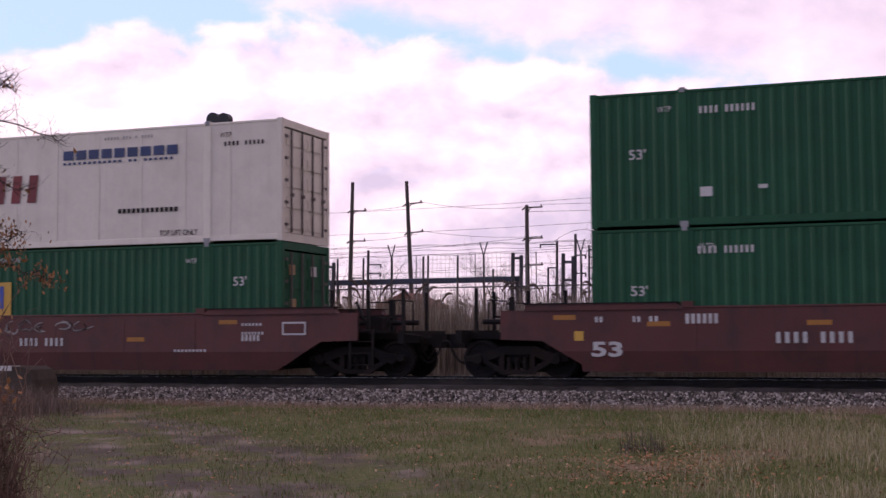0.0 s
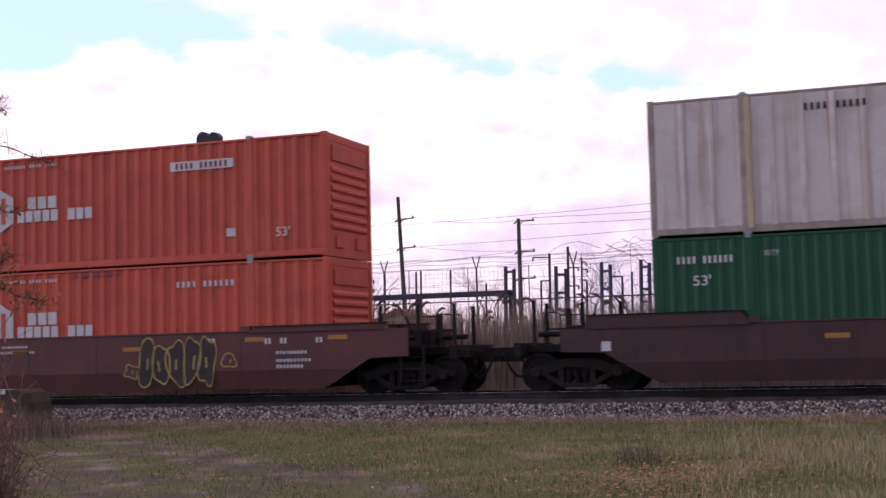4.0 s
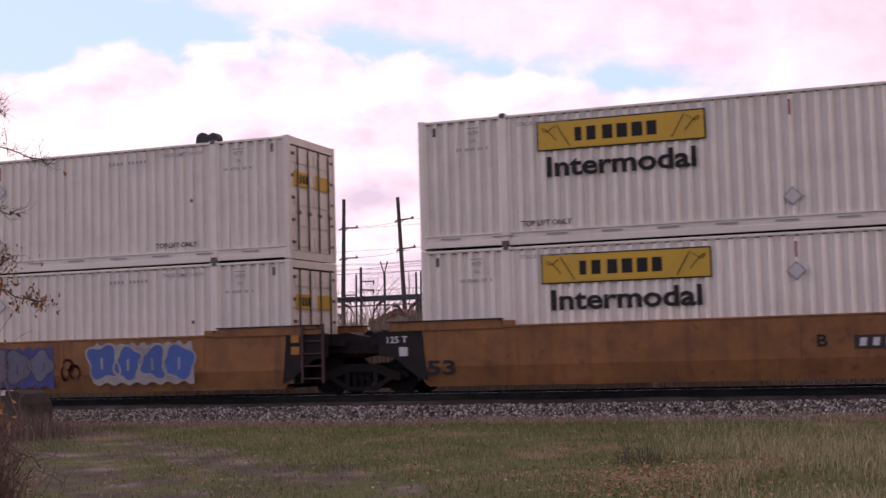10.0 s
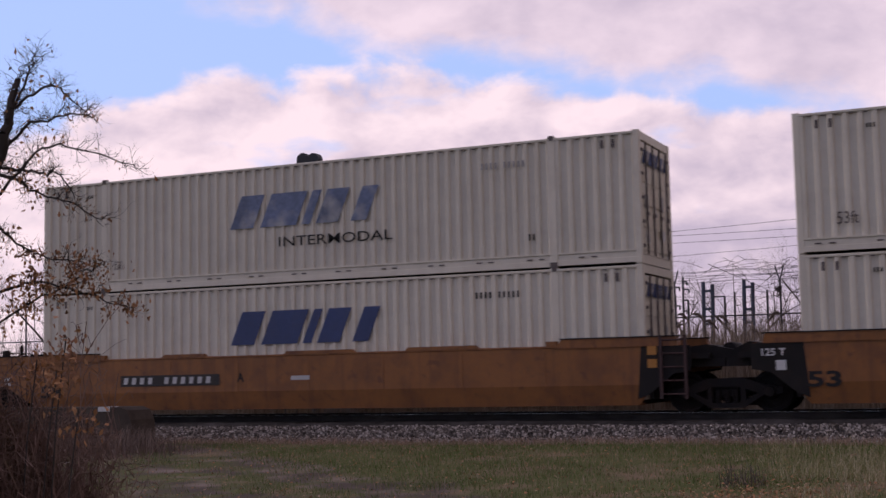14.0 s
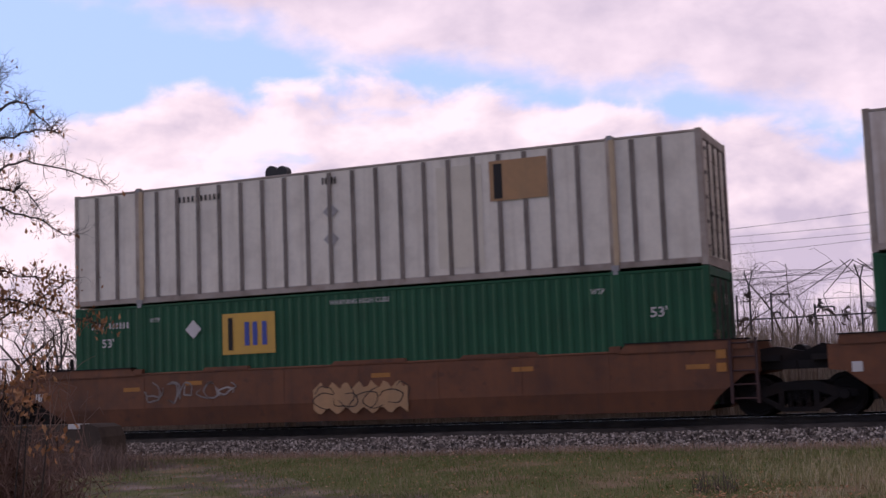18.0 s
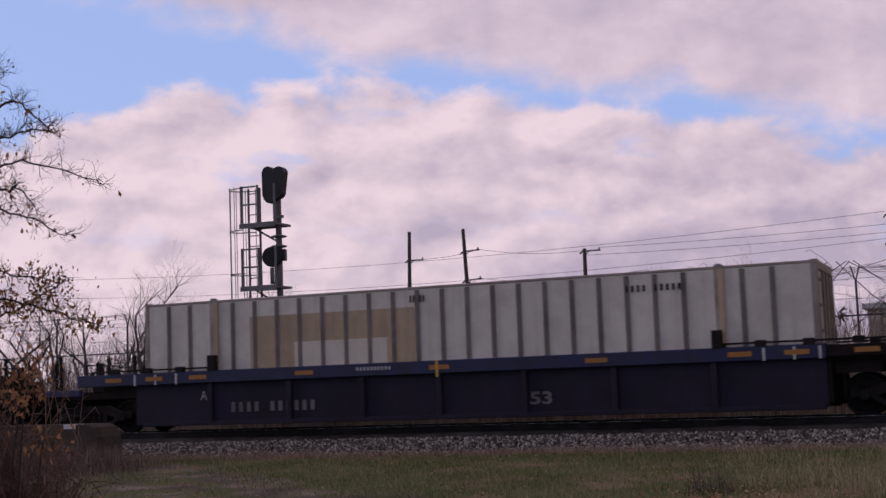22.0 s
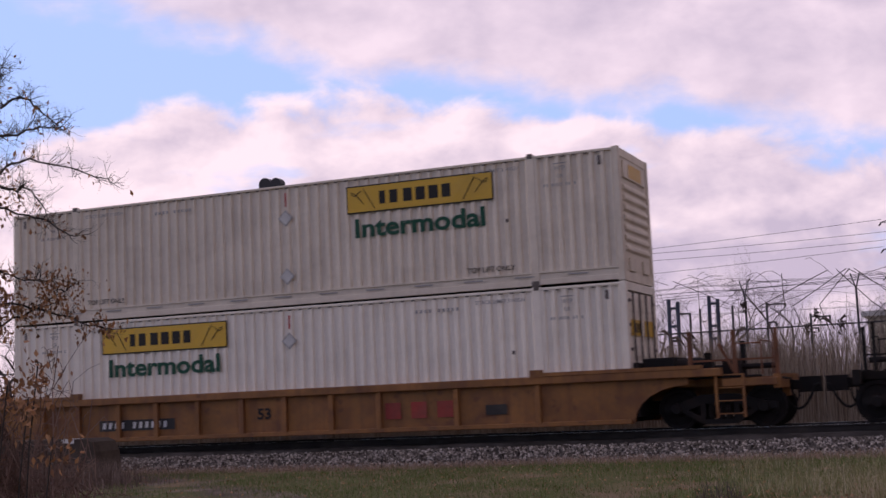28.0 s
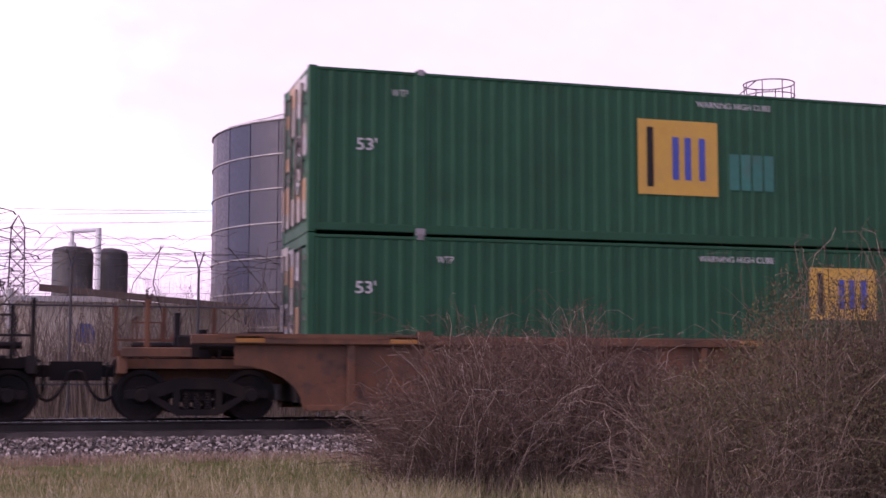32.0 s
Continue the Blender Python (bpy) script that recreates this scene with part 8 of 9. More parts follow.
# ---------------------------------------------------------------- plants
def leaf_mat(name, cols, rough=0.8):
    m = bpy.data.materials.new(name)
    m.use_nodes = True
    nt = m.node_tree
    b = nt.nodes["Principled BSDF"]
    b.inputs["Roughness"].default_value = rough
    b.inputs["Specular IOR Level"].default_value = 0.2
    geo = node(nt, "ShaderNodeNewGeometry")
    ramp = node(nt, "ShaderNodeValToRGB")
    el = ramp.color_ramp.elements
    el[0].color, el[1].color = (*cols[0], 1), (*cols[-1], 1)
    for i, c in enumerate(cols[1:-1]):
        e = el.new((i + 1) / (len(cols) - 1)); e.color = (*c, 1)
    nt.links.new(geo.outputs["Random Per Island"], ramp.inputs[0])
    nt.links.new(ramp.outputs[0], b.inputs["Base Color"])
    return m


M_BARK = paint("grey_brown_bark", (0.075, 0.060, 0.052), 0.95, vary=0.25, dirty=0.1)
M_BARKN = paint("dark_wet_bark", (0.050, 0.040, 0.036), 0.95, vary=0.25, dirty=0.1)
M_TWIG = leaf_mat("fine_twigs", [(0.075, 0.058, 0.050), (0.12, 0.095, 0.085)])
M_WEED = leaf_mat("reddish_dead_weeds", [(0.065, 0.044, 0.036), (0.11, 0.074, 0.060), (0.17, 0.118, 0.095)])
M_SCRUB = leaf_mat("pale_scrub_stems", [(0.10, 0.075, 0.06), (0.18, 0.14, 0.115), (0.28, 0.23, 0.19)])
M_REED = leaf_mat("dry_reeds", [(0.15, 0.11, 0.082), (0.27, 0.21, 0.16), (0.40, 0.335, 0.27), (0.20, 0.145, 0.11)])
M_BRAMBLE = leaf_mat("bramble_stems", [(0.055, 0.036, 0.030), (0.085, 0.052, 0.042), (0.072, 0.047, 0.038), (0.11, 0.072, 0.056), (0.14, 0.098, 0.076), (0.34, 0.28, 0.23)])
M_CANEG = leaf_mat("olive_canes", [(0.055, 0.040, 0.030), (0.090, 0.062, 0.046), (0.13, 0.090, 0.068), (0.28, 0.22, 0.17)])
M_BRAMBLEG = leaf_mat("bramble_leaves", [(0.048, 0.045, 0.025), (0.075, 0.064, 0.034), (0.105, 0.085, 0.046), (0.105, 0.064, 0.042), (0.12, 0.14, 0.055)])
M_ORLEAF = leaf_mat("orange_autumn_leaves", [(0.36, 0.170, 0.080), (0.48, 0.25, 0.12), (0.29, 0.145, 0.08), (0.19, 0.105, 0.066)])
M_GRASS = leaf_mat("grass_blades", [(0.060, 0.104, 0.022), (0.098, 0.140, 0.034), (0.140, 0.154, 0.052), (0.23, 0.188, 0.105)])
M_STRAW = leaf_mat("straw_grass", [(0.25, 0.18, 0.11), (0.36, 0.27, 0.18), (0.18, 0.155, 0.075), (0.44, 0.35, 0.26)])
M_LONG = leaf_mat("long_pale_grass", [(0.15, 0.165, 0.055), (0.28, 0.255, 0.115), (0.40, 0.335, 0.20), (0.50, 0.42, 0.30)])
M_VERGE = leaf_mat("pinkish_dead_grass", [(0.21, 0.13, 0.095), (0.34, 0.22, 0.165), (0.42, 0.30, 0.235), (0.17, 0.125, 0.07)])
M_FALLEN = leaf_mat("fallen_leaves", [(0.30, 0.135, 0.065), (0.42, 0.21, 0.10), (0.20, 0.11, 0.065), (0.46, 0.32, 0.20)])


def branch_tree(seed, height, spread):
    """Tapered trunk, forking limbs and a haze of fine twigs. Two meshes: wood and twigs."""
    rnd = random.Random(seed)
    wood, twig = Geo(), Geo()

    def grow(p, d, length, r, depth):
        steps = 3
        for i in range(steps):
            q = p + d * (length / steps)
            r2 = r * (0.86 if depth else 0.9)
            (wood if depth < 4 else twig).rod(p, q, r, r2, n=6 if depth < 2 else 4 if depth < 4 else 3, caps=False)
            p, r = q, r2
            d = (d + Vector((rnd.uniform(-.16, .16), rnd.uniform(-.16, .16), rnd.uniform(-.04, .12)))).normalized()
            if depth > 0 or i == steps - 1:
                n = (2, 2, 2, 2, 2, 1, 0)[depth]
                if i < steps - 1:
                    n = 1 if rnd.random() < 0.75 else 0
                if depth < 6:
                    for _ in range(n):
                        side = Vector((rnd.gauss(0, 1), rnd.gauss(0, 1), rnd.gauss(0.15, 0.6))).normalized()
                        nd = (d * 0.75 + side * spread).normalized()
                        if nd.z < -0.15: nd.z *= -0.5
                        grow(p, nd, length * rnd.uniform(0.55, 0.78), r * 0.62, depth + 1)
    grow(Vector((0, 0, 0)), Vector((0, 0, 1)), height * 0.36, height * 0.018, 0)
    return wood.mesh("trunk", M_BARK), twig.mesh("twigs", M_TWIG)


def bare_tree(meshes, x, y, h, turn, label="bare leafless tree beyond the track"):
    h *= 1.28
    t = thing("bare_tree", label, "tree", "bare trees", m=pose(x, y, -0.9, 0, 0, turn))
    part("trunk", meshes[0], t, m=Matrix.Scale(h, 4))
    part("twig_haze", meshes[1], t, m=Matrix.Scale(h, 4))


KINDS = [branch_tree(s, 1.0, sp) for s, sp in ((2, 0.62), (5, 0.72), (9, 0.55), (14, 0.8))]
rt = random.Random(3)
for i, (x, y, h) in enumerate(((-50.2, 70, 9.6), (-52.6, 74, 8.6), (-47.0, 68, 7.6), (-44.0, 72, 7.4), (-55.5, 68, 8.2), (-41.5, 78, 7.6), (-58.5, 75, 8.8), (-62.5, 72, 9.2), (-48.5, 80, 8.6),
                               (-45.8, 66, 6.2), (-38.5, 84, 7.6), (-66.0, 78, 9.0), (-53.8, 64, 6.6), (-34.5, 82, 7.2), (-28.5, 86, 7.0), (-24.5, 60, 5.2), (-20.5, 64, 5.6), (-37.0, 62, 5.8),
                               (-16.0, 58, 5.0), (-9.5, 47, 5.6), (-6.6, 46, 5.2), (-2.8, 47, 5.0), (2.9, 47.5, 4.8), (5.0, 45.5, 5.0), (6.6, 46.5, 4.6), (9.0, 47, 4.2), (11.8, 47.2, 4.0), (-12.8, 52, 5.4), (20.5, 48.5, 4.6), (-31, 60, 5.6), (-42.5, 60, 5.4),
                               (-36.2, 58, 5.2), (-33.4, 57, 4.8), (-29.6, 58, 4.6), (-39.2, 57, 5.0), (-44.2, 58, 5.0), (-46.6, 57, 4.4), (-49.2, 58, 4.6), (-41.4, 57, 4.7), (-27.4, 59, 4.6),
                               (-49.8, 63, 5.4), (-47.6, 65, 6.4), (-45.9, 63, 6.6), (-44.0, 65, 6.0), (-42.2, 64, 5.6), (-40.4, 65, 5.8), (-51.8, 64, 5.2), (-46.8, 62, 5.0), (-43.2, 62, 5.2), (-38.6, 65, 5.4))):
    bare_tree(KINDS[i % 4], x, y, h, rt.uniform(0, 360))


def strands(name, mat, items, label, category, kind="stuff", parent=None):
    """Thin upright ribbons: (foot, tip, width, bend) each a bent two-piece blade."""
    n = len(items)
    A = np.array([i[0] for i in items]); B = np.array([i[1] for i in items]); w = np.array([i[2] for i in items])[:, None]
    bend = np.array([i[3] for i in items])
    ang = np.random.RandomState(n).uniform(0, 2 * np.pi, n)
    side = np.stack([np.cos(ang), np.sin(ang) * 0.4, np.zeros(n)], 1)
    M = (A + B) / 2 + bend
    V = np.stack([A - side * w, A + side * w, M - side * w * 0.8, M + side * w * 0.8, B], 1).reshape(-1, 3)
    base = np.arange(n) * 5
    me = bpy.data.meshes.new(name)
    me.vertices.add(len(V)); me.vertices.foreach_set("co", V.ravel())
    loops = np.stack([base, base + 1, base + 3, base + 2, base + 2, base + 3, base + 4], 1).ravel()
    me.loops.add(len(loops)); me.loops.foreach_set("vertex_index", loops.astype(np.int32))
    starts = np.stack([np.arange(n) * 7, np.arange(n) * 7 + 4], 1).ravel()
    me.polygons.add(2 * n); me.polygons.foreach_set("loop_start", starts.astype(np.int32))
    me.update(calc_edges=True); me.validate()
    me.materials.append(mat)
    ob = new(name, me)
    tagged(ob, label, category, kind=kind)
    return ob


def blades(count, area, hgt, width, seed, keep=None, lean=0.25):
    r = np.random.RandomState(seed)
    x0, x1, y0, y1 = area
    out = []
    for _ in range(count):
        x, y = r.uniform(x0, x1), r.uniform(y0, y1)
        if keep and not keep(x, y, r):
            continue
        z = rise(x, y) - 0.01
        h = r.uniform(*hgt)
        dx, dy = r.normal(0, lean) * h, r.normal(0, lean) * h
        out.append(((x, y, z), (x + dx, y + dy, z + h), r.uniform(*width), (-dx * 0.25, -dy * 0.25, h * 0.06)))
    return out


def rutted(x, y):
    """Bare mud of the wheel tracks, with ragged edges."""
    c = y + 0.8 * x + 1.1 * noise.noise(Vector((x * 0.45, y * 0.45, 1.7))) + 0.7 * noise.noise(Vector((x * 1.6, y * 1.6, 3.1)))
    return x < -5.0 + 1.5 * noise.noise(Vector((x * 0.5, y * 0.5, 6.0))) and (abs(c - 6.9) < 0.75 or abs(c - 9.5) < 0.65)


def in_view(x, y, r):
    return -0.80 * y - 1.5 < x < 0.42 * y and not (rutted(x, y) and r.rand() < 0.78)


def lush(x, y, r):
    n = 0.5 + 0.9 * noise.noise(Vector((x * 0.45, y * 0.45, 2))) + 0.5 * noise.noise(Vector((x * 1.9, y * 1.9, 5)))
    bare = ((x + 2.95) / 0.75) ** 2 + ((y - 16.0) / 1.1) ** 2 < 1    # under the leaf litter
    return in_view(x, y, r) and r.rand() < (0.16 + 1.5 * max(0.0, n - 0.10)) * (0.3 if bare else 1)


def patchy(x, y, r):
    return in_view(x, y, r) and r.rand() < 0.35 + 1.2 * max(0, 0.5 + noise.noise(Vector((x * 0.35, y * 0.35, 9))))


strands("short_grass", M_GRASS, blades(200000, (-22, 11, 11, 25.2), (0.025, 0.10), (0.0025, 0.005), 1, lush, 0.4), "short green autumn grass", "grass")
strands("dry_grass", M_STRAW, blades(26000, (-21, 11, 11, 25.3), (0.04, 0.13), (0.0025, 0.005), 2, patchy), "dry straw-coloured grass among the green", "grass")
strands("verge_grass", M_VERGE, blades(34000, (-24, 5, 24.3, 26.0), (0.03, 0.16), (0.003, 0.006), 3), "bleached grass along the foot of the ballast", "grass")


def tufty(x, y, r):
    return noise.noise(Vector((x * 0.5, y * 0.5, 4))) > -0.12 and x > 1.5 - 0.25 * y + r.normal(0, 0.35)


strands("tall_straw_grass", M_LONG, blades(15000, (-4.4, 1.0, 13, 20.5), (0.08, 0.30), (0.0018, 0.0038), 4, tufty, 0.5), "tall pale tufts of dry grass", "grass")
strands("long_grass", M_LONG, blades(34000, (-7.5, 6.5, 13.5, 25.2), (0.05, 0.20), (0.0022, 0.0045), 5, lambda x, y, r: noise.noise(Vector((x * 0.6, y * 0.6, 8))) > -0.15 and (x > -1.5 or (y > 20.5 and x > -4.5 and r.rand() < 0.5)), 0.45), "long green and yellow grass before the brambles", "grass")
strands("long_grass", M_LONG, blades(7000, (0.8, 6.2, 17.4, 19.8), (0.08, 0.36), (0.002, 0.0042), 21, lambda x, y, r: noise.noise(Vector((x * 0.9, y * 0.9, 12))) > -0.25, 0.45), "pale dry grass at the foot of the brambles", "grass")
strands("reed_bed", M_REED, blades(26000, (-21.5, -3.0, 32.3, 37.8), (1.7, 3.15), (0.008, 0.018), 6, lambda x, y, r: r.rand() < min(1.0, (-2.9 - x) * 0.4) and r.rand() < 0.55 + 0.9 * max(0, 0.3 + noise.noise(Vector((x * 0.5, y * 0.5, 14)))), 0.09), "tall dry reeds along the far side of the track", "reeds")
strands("reed_bed", M_REED, blades(8000, (-40, -21.5, 32.8, 37.5), (1.0, 2.6), (0.008, 0.018), 26, None, 0.12), "lower dry reeds along the far side of the track", "reeds")


def build_plumes():
    """Drooping seed heads on stalks that stand out of the reeds."""
    r = random.Random(19)
    g = Geo()
    for i in range(46):
        x, y = r.uniform(-20.5, -3.5), r.uniform(33, 37.5)
        z = rise(x, y) + r.uniform(2.55, 3.2)
        s = r.choice((-1, 1))
        g.rod((x, y, rise(x, y)), (x, y, z), 0.010, 0.007, n=3, caps=False)
        for k in range(5):
            a = Vector((x, y, z)) + Vector((s * 0.07 * k, 0, 0.05 * k - 0.022 * k * k))
            b = Vector((x, y, z)) + Vector((s * 0.07 * (k + 1), 0, 0.05 * (k + 1) - 0.022 * (k + 1) ** 2))
            g.rod(a, b, (0.012, 0.035, 0.045, 0.038, 0.022)[k], (0.035, 0.045, 0.038, 0.022, 0.004)[k], n=5, caps=False)
    tagged(new("reed_plumes", g.mesh("reed_plumes", M_TWIG)), "drooping brown seed heads above the reeds", "reeds", kind="stuff")


build_plumes()
strands("verge_straw", M_REED, blades(9000, (-40, 6, 30.9, 32.3), (0.3, 0.8), (0.005, 0.011), 27, None, 0.2), "pale dry grass at the far foot of the ballast", "grass")
strands("far_scrub", M_TWIG, blades(26000, (-85, 9, 44, 72), (0.8, 2.4), (0.012, 0.03), 16, lambda x, y, r: x < -24 or r.rand() < 0.3, 0.25), "brown leafless scrub beyond the fence", "scrub")
strands("fence_scrub", M_SCRUB, blades(10000, (-9, 12, 41, 50), (1.0, 4.6), (0.008, 0.018), 18, lambda x, y, r: r.rand() < 0.25 + 1.2 * max(0, 0.5 + noise.noise(Vector((x * 0.4, y * 0.4, 1)))), 0.22), "pale bare scrub and vines along the fence", "scrub")
strands("fence_scrub", M_WEED, blades(6000, (8.5, 14.5, 42, 46), (1.6, 5.2), (0.008, 0.018), 22, None, 0.2), "dark brown leafless thicket at the foot of the tank", "scrub")
strands("tall_thicket", M_TWIG, blades(9000, (-70, -27, 50, 66), (2.2, 5.4), (0.010, 0.022), 19, lambda x, y, r: noise.noise(Vector((x * 0.16, y * 0.16, 6))) > -0.15, 0.16), "dark leafless thicket behind the fence", "scrub")
strands("dead_weeds", leaf_mat("grey_brown_weeds", [(0.10, 0.068, 0.056), (0.16, 0.11, 0.09), (0.23, 0.165, 0.135)]), blades(52000, (-23, -14.8, 19.6, 22.28), (0.06, 0.62), (0.004, 0.009), 17, lambda x, y, r: r.rand() < min(1.0, max(0.0, (-14.8 - x) * 0.4) ** 2) * max(0.05, (y - 19.6) / 2.7) * (0.35 + max(0, noise.noise(Vector((x, y, 3))))) + 0.02, 0.45), "brown dead weeds round the concrete block", "weeds")
# tufts of weed by the verge
strands("weed_tuft", M_TWIG, blades(110, (-3.85, -3.3, 17.0, 17.6), (0.1, 0.42), (0.003, 0.006), 7, None, 0.35), "brown weed tuft in the grass", "weeds")


def build_fallen():
    r = random.Random(5)
    lv = [(-1, 0, 0), (-.2, -.6, .12), (1, 0, .05), (-.1, .6, .15)]
    places = []
    for i in range(9400):
        if i < 1500:
            x, y = r.gauss(-2.9, 0.75), r.gauss(15.9, 1.2)
        else:
            x, y = r.uniform(-20, 8), r.uniform(11, 26)
        places.append((x, y, rise(x, y) + r.uniform(0.02, 0.06), r.uniform(0.010, 0.030) * (1.15 if i < 1500 else 1), r.uniform(-.6, .6), r.uniform(-.6, .6), r.uniform(0, 6.3)))
    scatter_mesh("fallen_leaves", M_FALLEN, lv, [(0, 1, 2, 3)], places, "brown fallen leaves in the grass", "leaves")


build_fallen()


def bramble(name, cx, cy, rx, ry, top, stems, leaves, seed, smat, lmat, label, reach=(0.25, 0.9), thick=(0.0014, 0.0034), sprigs=3, leaf=(0.008, 0.017)):
    """A tangle of canes that arch over and hang down again, with small leaves, uneven on top."""
    r = random.Random(seed)
    canes = Geo()

    def limit(x, y, q):
        return (top + 0.66) * (1 - 0.50 * q ** 2.2) * (0.72 + 0.55 * (0.5 + noise.noise(Vector((x * 1.3, y * 1.3, seed)))))
    crowns = []
    for _ in range(max(8, stems // 90)):
        a, q = r.uniform(0, 6.283), math.sqrt(r.random())
        crowns.append((cx + rx * 0.92 * q * math.cos(a), cy + ry * 0.92 * q * math.sin(a), q, r.uniform(0, 6.283), r.uniform(0.72, 1.1)))
    for i in range(stems):
        px_, py_, q, lean, tall = crowns[i % len(crowns)]
        x, y = px_ + r.gauss(0, 0.10 + 0.05 * rx), py_ + r.gauss(0, 0.10 + 0.05 * rx)
        z0 = rise(x, y)
        h = limit(x, y, q) * tall * r.uniform(0.30, 1.08)
        way = lean + r.gauss(0, 1.1)
        d = Vector((math.cos(way), math.sin(way), 0)) * r.uniform(*reach)
        side = Vector((-d.y, d.x, 0)) * r.uniform(-0.6, 0.6)
        tip = r.uniform(0.85, 1.75)          # how far the cane bends over
        if r.random() < 0.07:
            tip, h = 0.3, h * 1.12
        pts, n = [], 7
        for k in range(n + 1):
            u = k / n
            pts.append((x + d.x * u ** 1.4 + side.x * u * u + r.gauss(0, .028), y + d.y * u ** 1.4 + side.y * u * u + r.gauss(0, .028), z0 + h * ((1 + tip) * u - tip * u * u) * (1 if tip < 1 else 4 * tip / (1 + tip) ** 2) + r.gauss(0, 0.022)))
        rad = r.uniform(*thick)
        canes.pipe(pts, rad, 3)
        for _ in range(sprigs):
            p = Vector(pts[r.randint(2, n)])
            e = Vector((r.gauss(0, 1), r.gauss(0, 1), r.gauss(0.4, 0.8))).normalized() * r.uniform(0.06, 0.22)
            canes.pipe([p, p + e * 0.55 + Vector((0, 0, 0.01)), p + e], rad * 0.6, 3)
    t = thing(name, label, "bush", "brambles")
    part("cane_tangle", canes.mesh("cane_tangle", smat), t)
    lv, n = [(-1, 0, 0), (-.2, -.55, .12), (1, 0, .05), (-.1, .55, .15)], 0
    V, F = [], []
    for i in range(leaves):
        a, q = r.uniform(0, 6.283), math.sqrt(r.random())
        x, y = cx + rx * q * math.cos(a), cy + ry * q * math.sin(a)
        z = rise(x, y) + limit(x, y, q) * r.uniform(0.25, 1.0) ** 0.7
        m = Matrix.Translation((x, y, z)) @ Euler((r.uniform(0, 6), r.uniform(0, 6), r.uniform(0, 6))).to_matrix().to_4x4() @ Matrix.Scale(r.uniform(*leaf), 4)
        b = len(V)
        V += [m @ Vector(p) for p in lv]
        F.append((b, b + 1, b + 2, b + 3))
    part("foliage", mesh_data("foliage", V, F, lmat), t)


bramble("bramble_bush", 4.95, 20.5, 2.1, 1.5, 1.20, 6200, 44000, 31, M_BRAMBLE, leaf_mat("russet_leaves", [(0.09, 0.052, 0.040), (0.14, 0.078, 0.056), (0.085, 0.062, 0.042), (0.20, 0.12, 0.085)]), "reddish-brown tangle of bare bramble canes", (0.30, 0.95), (0.0013, 0.0036), 2)
bramble("bramble_bush", 6.5, 15.6, 2.4, 1.6, 1.56, 4400, 70000, 32, M_CANEG, M_BRAMBLEG, "olive-brown bramble bush with small withered leaves", (0.30, 0.9), (0.0012, 0.0032))
bramble("bramble_bush", 8.8, 18.8, 2.6, 1.8, 1.45, 2400, 36000, 33, M_CANEG, M_BRAMBLEG, "olive-brown bramble bush with small withered leaves", (0.30, 0.9), (0.0012, 0.0032))


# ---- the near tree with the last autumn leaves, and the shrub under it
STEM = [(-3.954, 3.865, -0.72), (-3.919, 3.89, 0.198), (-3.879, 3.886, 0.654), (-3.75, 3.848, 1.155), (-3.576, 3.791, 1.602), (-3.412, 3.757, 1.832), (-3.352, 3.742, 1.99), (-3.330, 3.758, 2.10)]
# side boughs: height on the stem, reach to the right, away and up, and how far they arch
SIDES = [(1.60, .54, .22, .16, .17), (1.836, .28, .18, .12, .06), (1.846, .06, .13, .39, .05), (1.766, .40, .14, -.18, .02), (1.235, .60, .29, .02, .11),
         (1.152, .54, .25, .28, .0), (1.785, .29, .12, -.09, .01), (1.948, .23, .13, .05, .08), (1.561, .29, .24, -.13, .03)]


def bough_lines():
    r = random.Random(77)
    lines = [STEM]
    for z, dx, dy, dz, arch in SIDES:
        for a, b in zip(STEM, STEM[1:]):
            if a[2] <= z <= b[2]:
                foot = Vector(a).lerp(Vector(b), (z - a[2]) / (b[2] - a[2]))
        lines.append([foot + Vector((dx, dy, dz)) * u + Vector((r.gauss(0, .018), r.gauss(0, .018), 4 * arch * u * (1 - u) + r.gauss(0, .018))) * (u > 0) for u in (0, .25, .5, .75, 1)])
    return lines


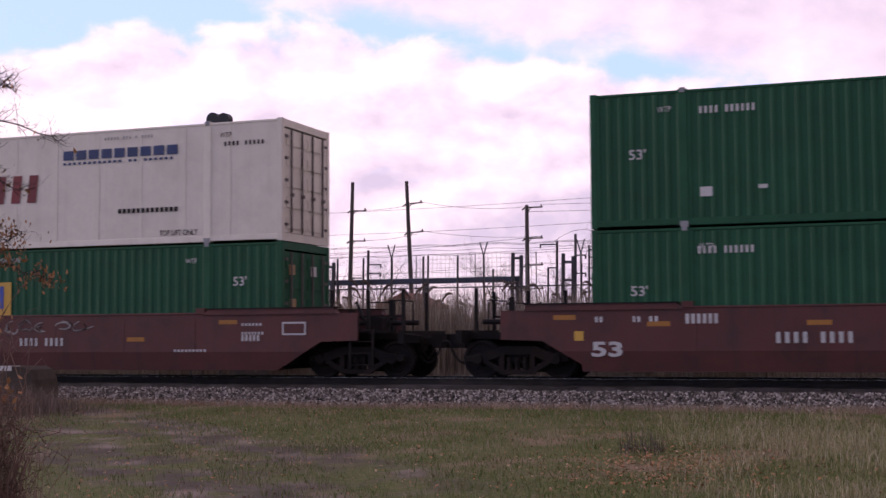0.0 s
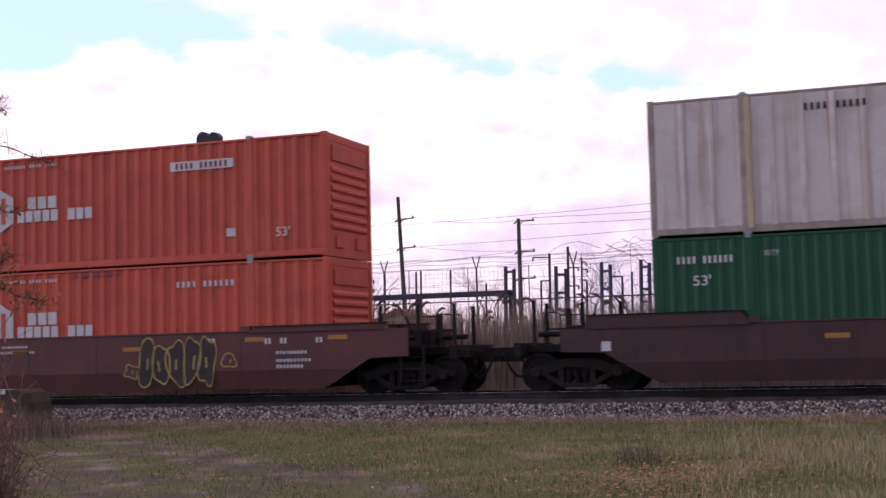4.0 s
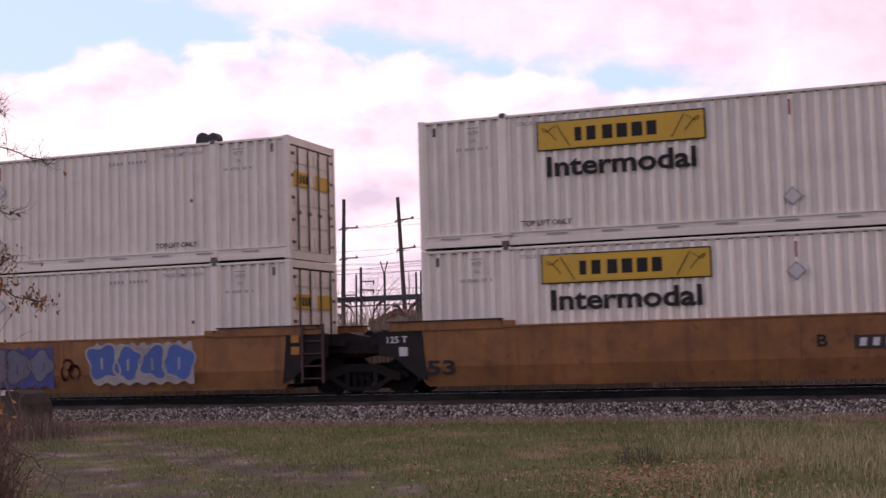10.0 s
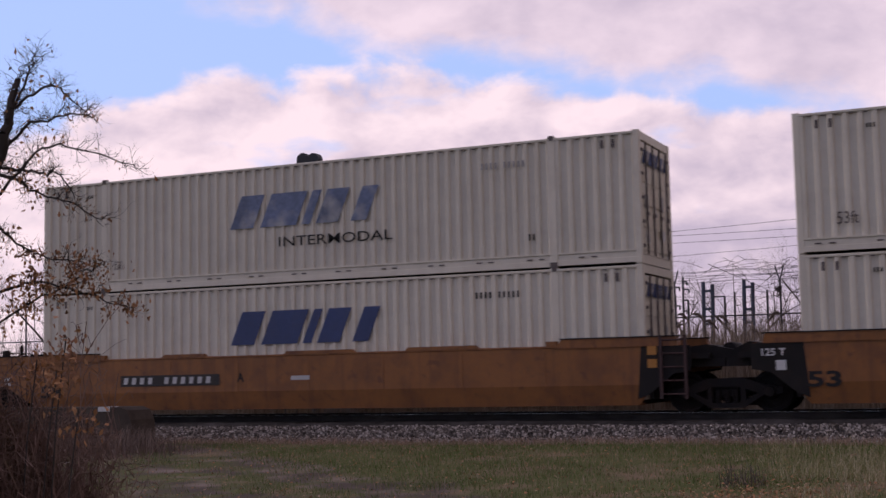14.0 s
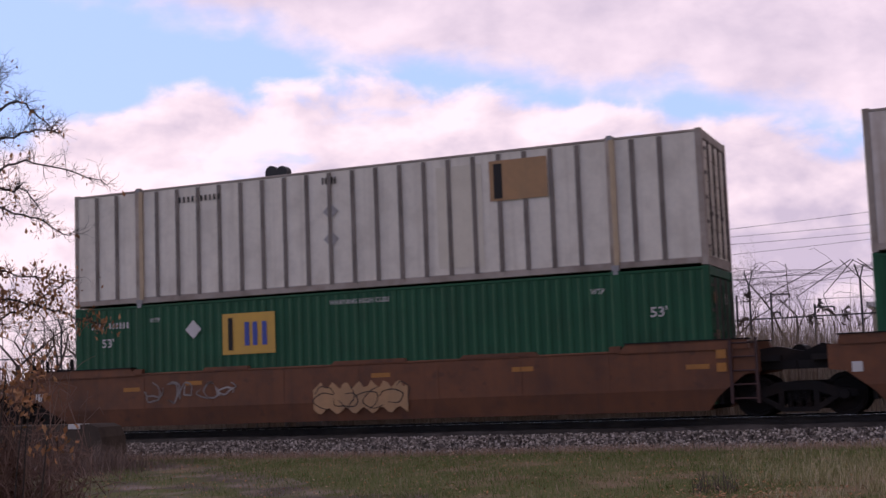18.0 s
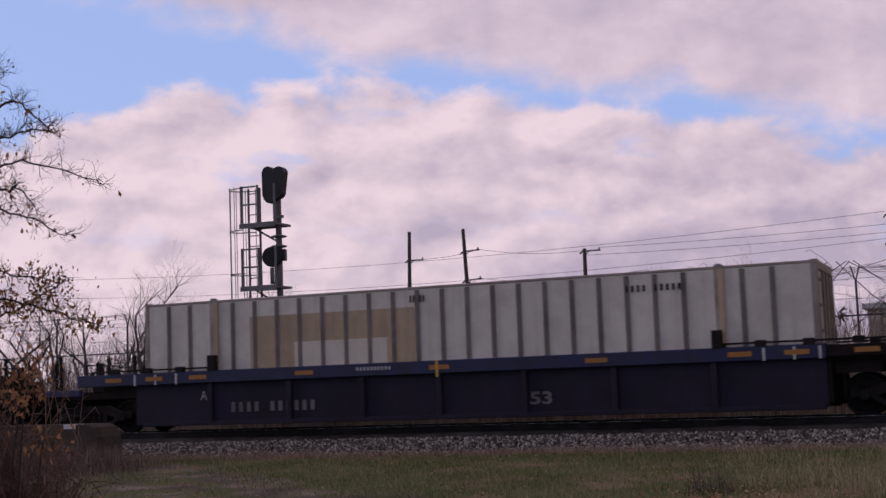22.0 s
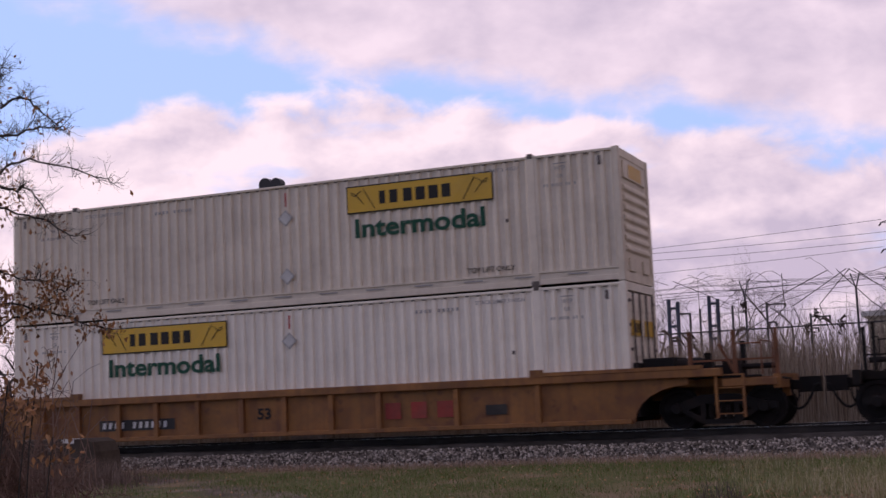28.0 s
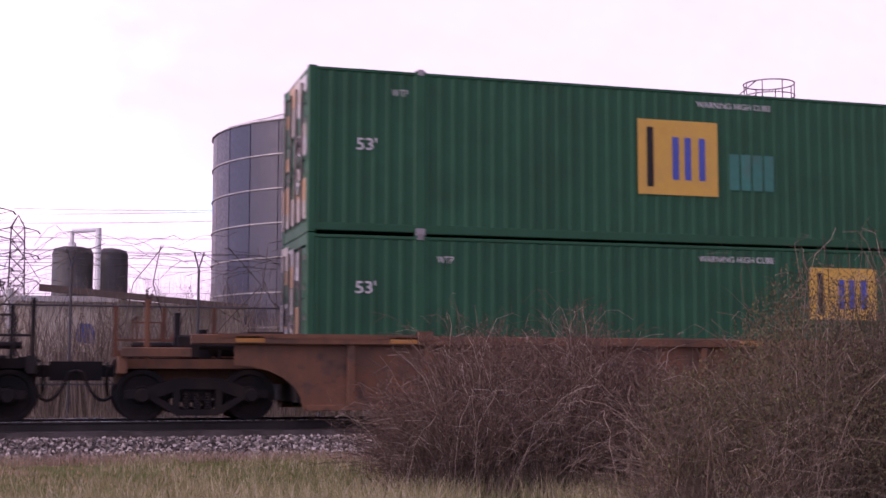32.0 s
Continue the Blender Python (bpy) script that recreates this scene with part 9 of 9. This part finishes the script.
def build_near_tree():
    r = random.Random(12)
    wood, twig = Geo(), Geo()
    leaves = []

    def wisp(p, d, length, rad, depth):
        q = p
        for k in range(3):
            n = q + d * (length / 3)
            twig.rod(q, n, rad, rad * 0.8, n=3, caps=False)
            q, rad = n, rad * 0.8
            d = (d + Vector((r.gauss(0, .22), r.gauss(0, .22), r.gauss(0.03, .2)))).normalized()
            if depth < 2 and r.random() < 0.85:
                s = Vector((r.gauss(0, 1), r.gauss(0, 1), r.gauss(0.25, 0.8))).normalized()
                wisp(q, (d * 0.6 + s * 0.8).normalized(), length * r.uniform(0.45, 0.7), rad * 0.75, depth + 1)
        if r.random() < (0.34 if p.z < 1.5 else 0.16 if p.z < 1.75 else 0.04):
            leaves.append((q, r.uniform(0.006, 0.012)))
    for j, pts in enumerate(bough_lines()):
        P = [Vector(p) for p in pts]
        r0 = 0.045 if j == 0 else 0.007
        # smooth the limb
        S = []
        for a in range(len(P) - 1):
            p0, p1, p2, p3 = P[max(0, a - 1)], P[a], P[a + 1], P[min(len(P) - 1, a + 2)]
            for k in range(5):
                u = k / 5
                S.append(0.5 * ((2 * p1) + (p2 - p0) * u + (2 * p0 - 5 * p1 + 4 * p2 - p3) * u * u + (3 * p1 - p0 - 3 * p2 + p3) * u ** 3) + Vector((r.gauss(0, .004), r.gauss(0, .004), r.gauss(0, .004))))
        S.append(P[-1])
        for k, (a, b) in enumerate(zip(S, S[1:])):
            ra, rb = r0 * (1 - 0.8 * k / len(S)), r0 * (1 - 0.8 * (k + 1) / len(S))
            wood.rod(a, b, ra, rb, n=8 if j == 0 else 5, caps=False)
            if (j > 0 or k > 14):
                for _ in range(4 if r.random() < 0.7 else 3):
                    s = Vector((r.gauss(0, 1), r.gauss(0, .8), r.gauss(0.2, 1))).normalized()
                    wisp(b, ((b - a).normalized() * 0.5 + s).normalized(), r.uniform(0.03, 0.095) * (0.9 if j == 0 else 0.8), 0.0014, 0)
    t = thing("autumn_tree", "nearly bare tree with a few curled orange-brown leaves", "tree")
    part("trunk", wood.mesh("trunk", M_BARKN), t)
    part("twig_haze", twig.mesh("twigs", M_BARKN), t)
    V, F = [], []
    lv = [(-1, 0, 0), (-.3, -.5, .15), (1, 0, .1), (-.2, .5, .2)]
    for p, s in leaves:
        for _ in range(2 if p.z < 1.5 else 1):
            m = Matrix.Translation(p + Vector((r.gauss(0, .012), r.gauss(0, .012), r.gauss(-0.01, .012)))) @ Euler((r.uniform(0, 6), r.uniform(0, 6), r.uniform(0, 6))).to_matrix().to_4x4() @ Matrix.Scale(s * r.uniform(.8, 1.3), 4)
            b = len(V)
            V += [m @ Vector(q) for q in lv]
            F.append((b, b + 1, b + 2, b + 3))
    part("foliage", mesh_data("foliage", V, F, M_ORLEAF), t, "curled orange-brown leaves")


build_near_tree()
bramble("shrub", -4.50, 4.75, 0.53, 0.42, 1.30, 11000, 60000, 41, leaf_mat("dark_canes", [(0.115, 0.068, 0.056), (0.17, 0.105, 0.086), (0.24, 0.155, 0.125)]), leaf_mat("rust_leaves", [(0.13, 0.076, 0.058), (0.18, 0.100, 0.070), (0.12, 0.085, 0.058), (0.24, 0.145, 0.098)]), "dense dark shrub of thin stems under the tree", (0.05, 0.20), (0.0012, 0.0030), 2, (0.005, 0.012))


def leaf_sprays():
    """Small sprays of orange leaves that stick out of the shrub."""
    r = random.Random(8)
    V, F = [], []
    lv = [(-1, 0, 0), (-.3, -.5, .15), (1, 0, .1), (-.2, .5, .2)]
    stems = []
    for cx, cy, cz, n in ((-3.73, 4.5, 1.14, 90), (-3.62, 4.45, 0.84, 40), (-3.78, 4.5, 1.00, 80), (-3.93, 4.55, 1.05, 60)):
        stems.append(Geo().pipe([(cx - 0.16, cy, -0.72), (cx - 0.05, cy, cz - 0.3), (cx, cy, cz + 0.05)], 0.003, 4))
        for _ in range(n):
            m = Matrix.Translation((cx + r.gauss(0, .05), cy + r.gauss(0, .04), cz + r.gauss(0, .05))) @ Euler((r.uniform(0, 6), r.uniform(0, 6), r.uniform(0, 6))).to_matrix().to_4x4() @ Matrix.Scale(r.uniform(.011, .021), 4)
            b = len(V)
            V += [m @ Vector(q) for q in lv]
            F.append((b, b + 1, b + 2, b + 3))
    t = thing("sapling", "thin sapling stems with orange leaves in the shrub", "bush")
    for g in stems:
        part("stem", g.mesh("stem", M_BARKN), t)
    part("foliage", mesh_data("foliage", V, F, M_ORLEAF), t, "orange leaves")


leaf_sprays()


# ---------------------------------------------------------------- what moves
def travel(t):
    """How far the train has gone, in metres: it slows a little."""
    base = 30.087 + 15.2392 * t - 0.005796 * t * t
    knots = [(0, 0), (22, 0), (23, -0.06), (24, -0.42), (25, -0.36), (26.5, -0.2), (28, -0.20), (29, 0.17), (30, -0.21), (31, -0.42), (32, -0.56)]
    for (a, p), (b, q) in zip(knots, knots[1:]):
        if a <= t <= b:
            u = (t - a) / (b - a)
            return base + p + (q - p) * u
    return base


def motions():
    times = [0, 4, 8, 12, 16, 20, 22, 23, 24, 25, 26.5, 28, 29, 30, 31, 32]
    for ob, at, y, z in TRAIN:
        walk(ob, [(t, pose(at - travel(t), y, z)) for t in times])
    # all wheels roll alike: one rolling for the leading and one for the trailing axle of a truck
    for sx, wheels in SPIN.items():
        rows = []
        for k in range(32 * FPS + 1):
            t = k / FPS
            rows.append((t, pose(sx, 0, WHEEL_R) @ Matrix.Rotation(-(travel(t) - travel(0)) / WHEEL_R, 4, "Y")))
        walk(wheels[0], rows)
        first = wheels[0].animation_data
        for w in wheels[1:]:
            w.rotation_mode = "QUATERNION"
            w.animation_data_create()
            w.animation_data.action = first.action
            w.animation_data.action_slot = first.action_slot


motions()
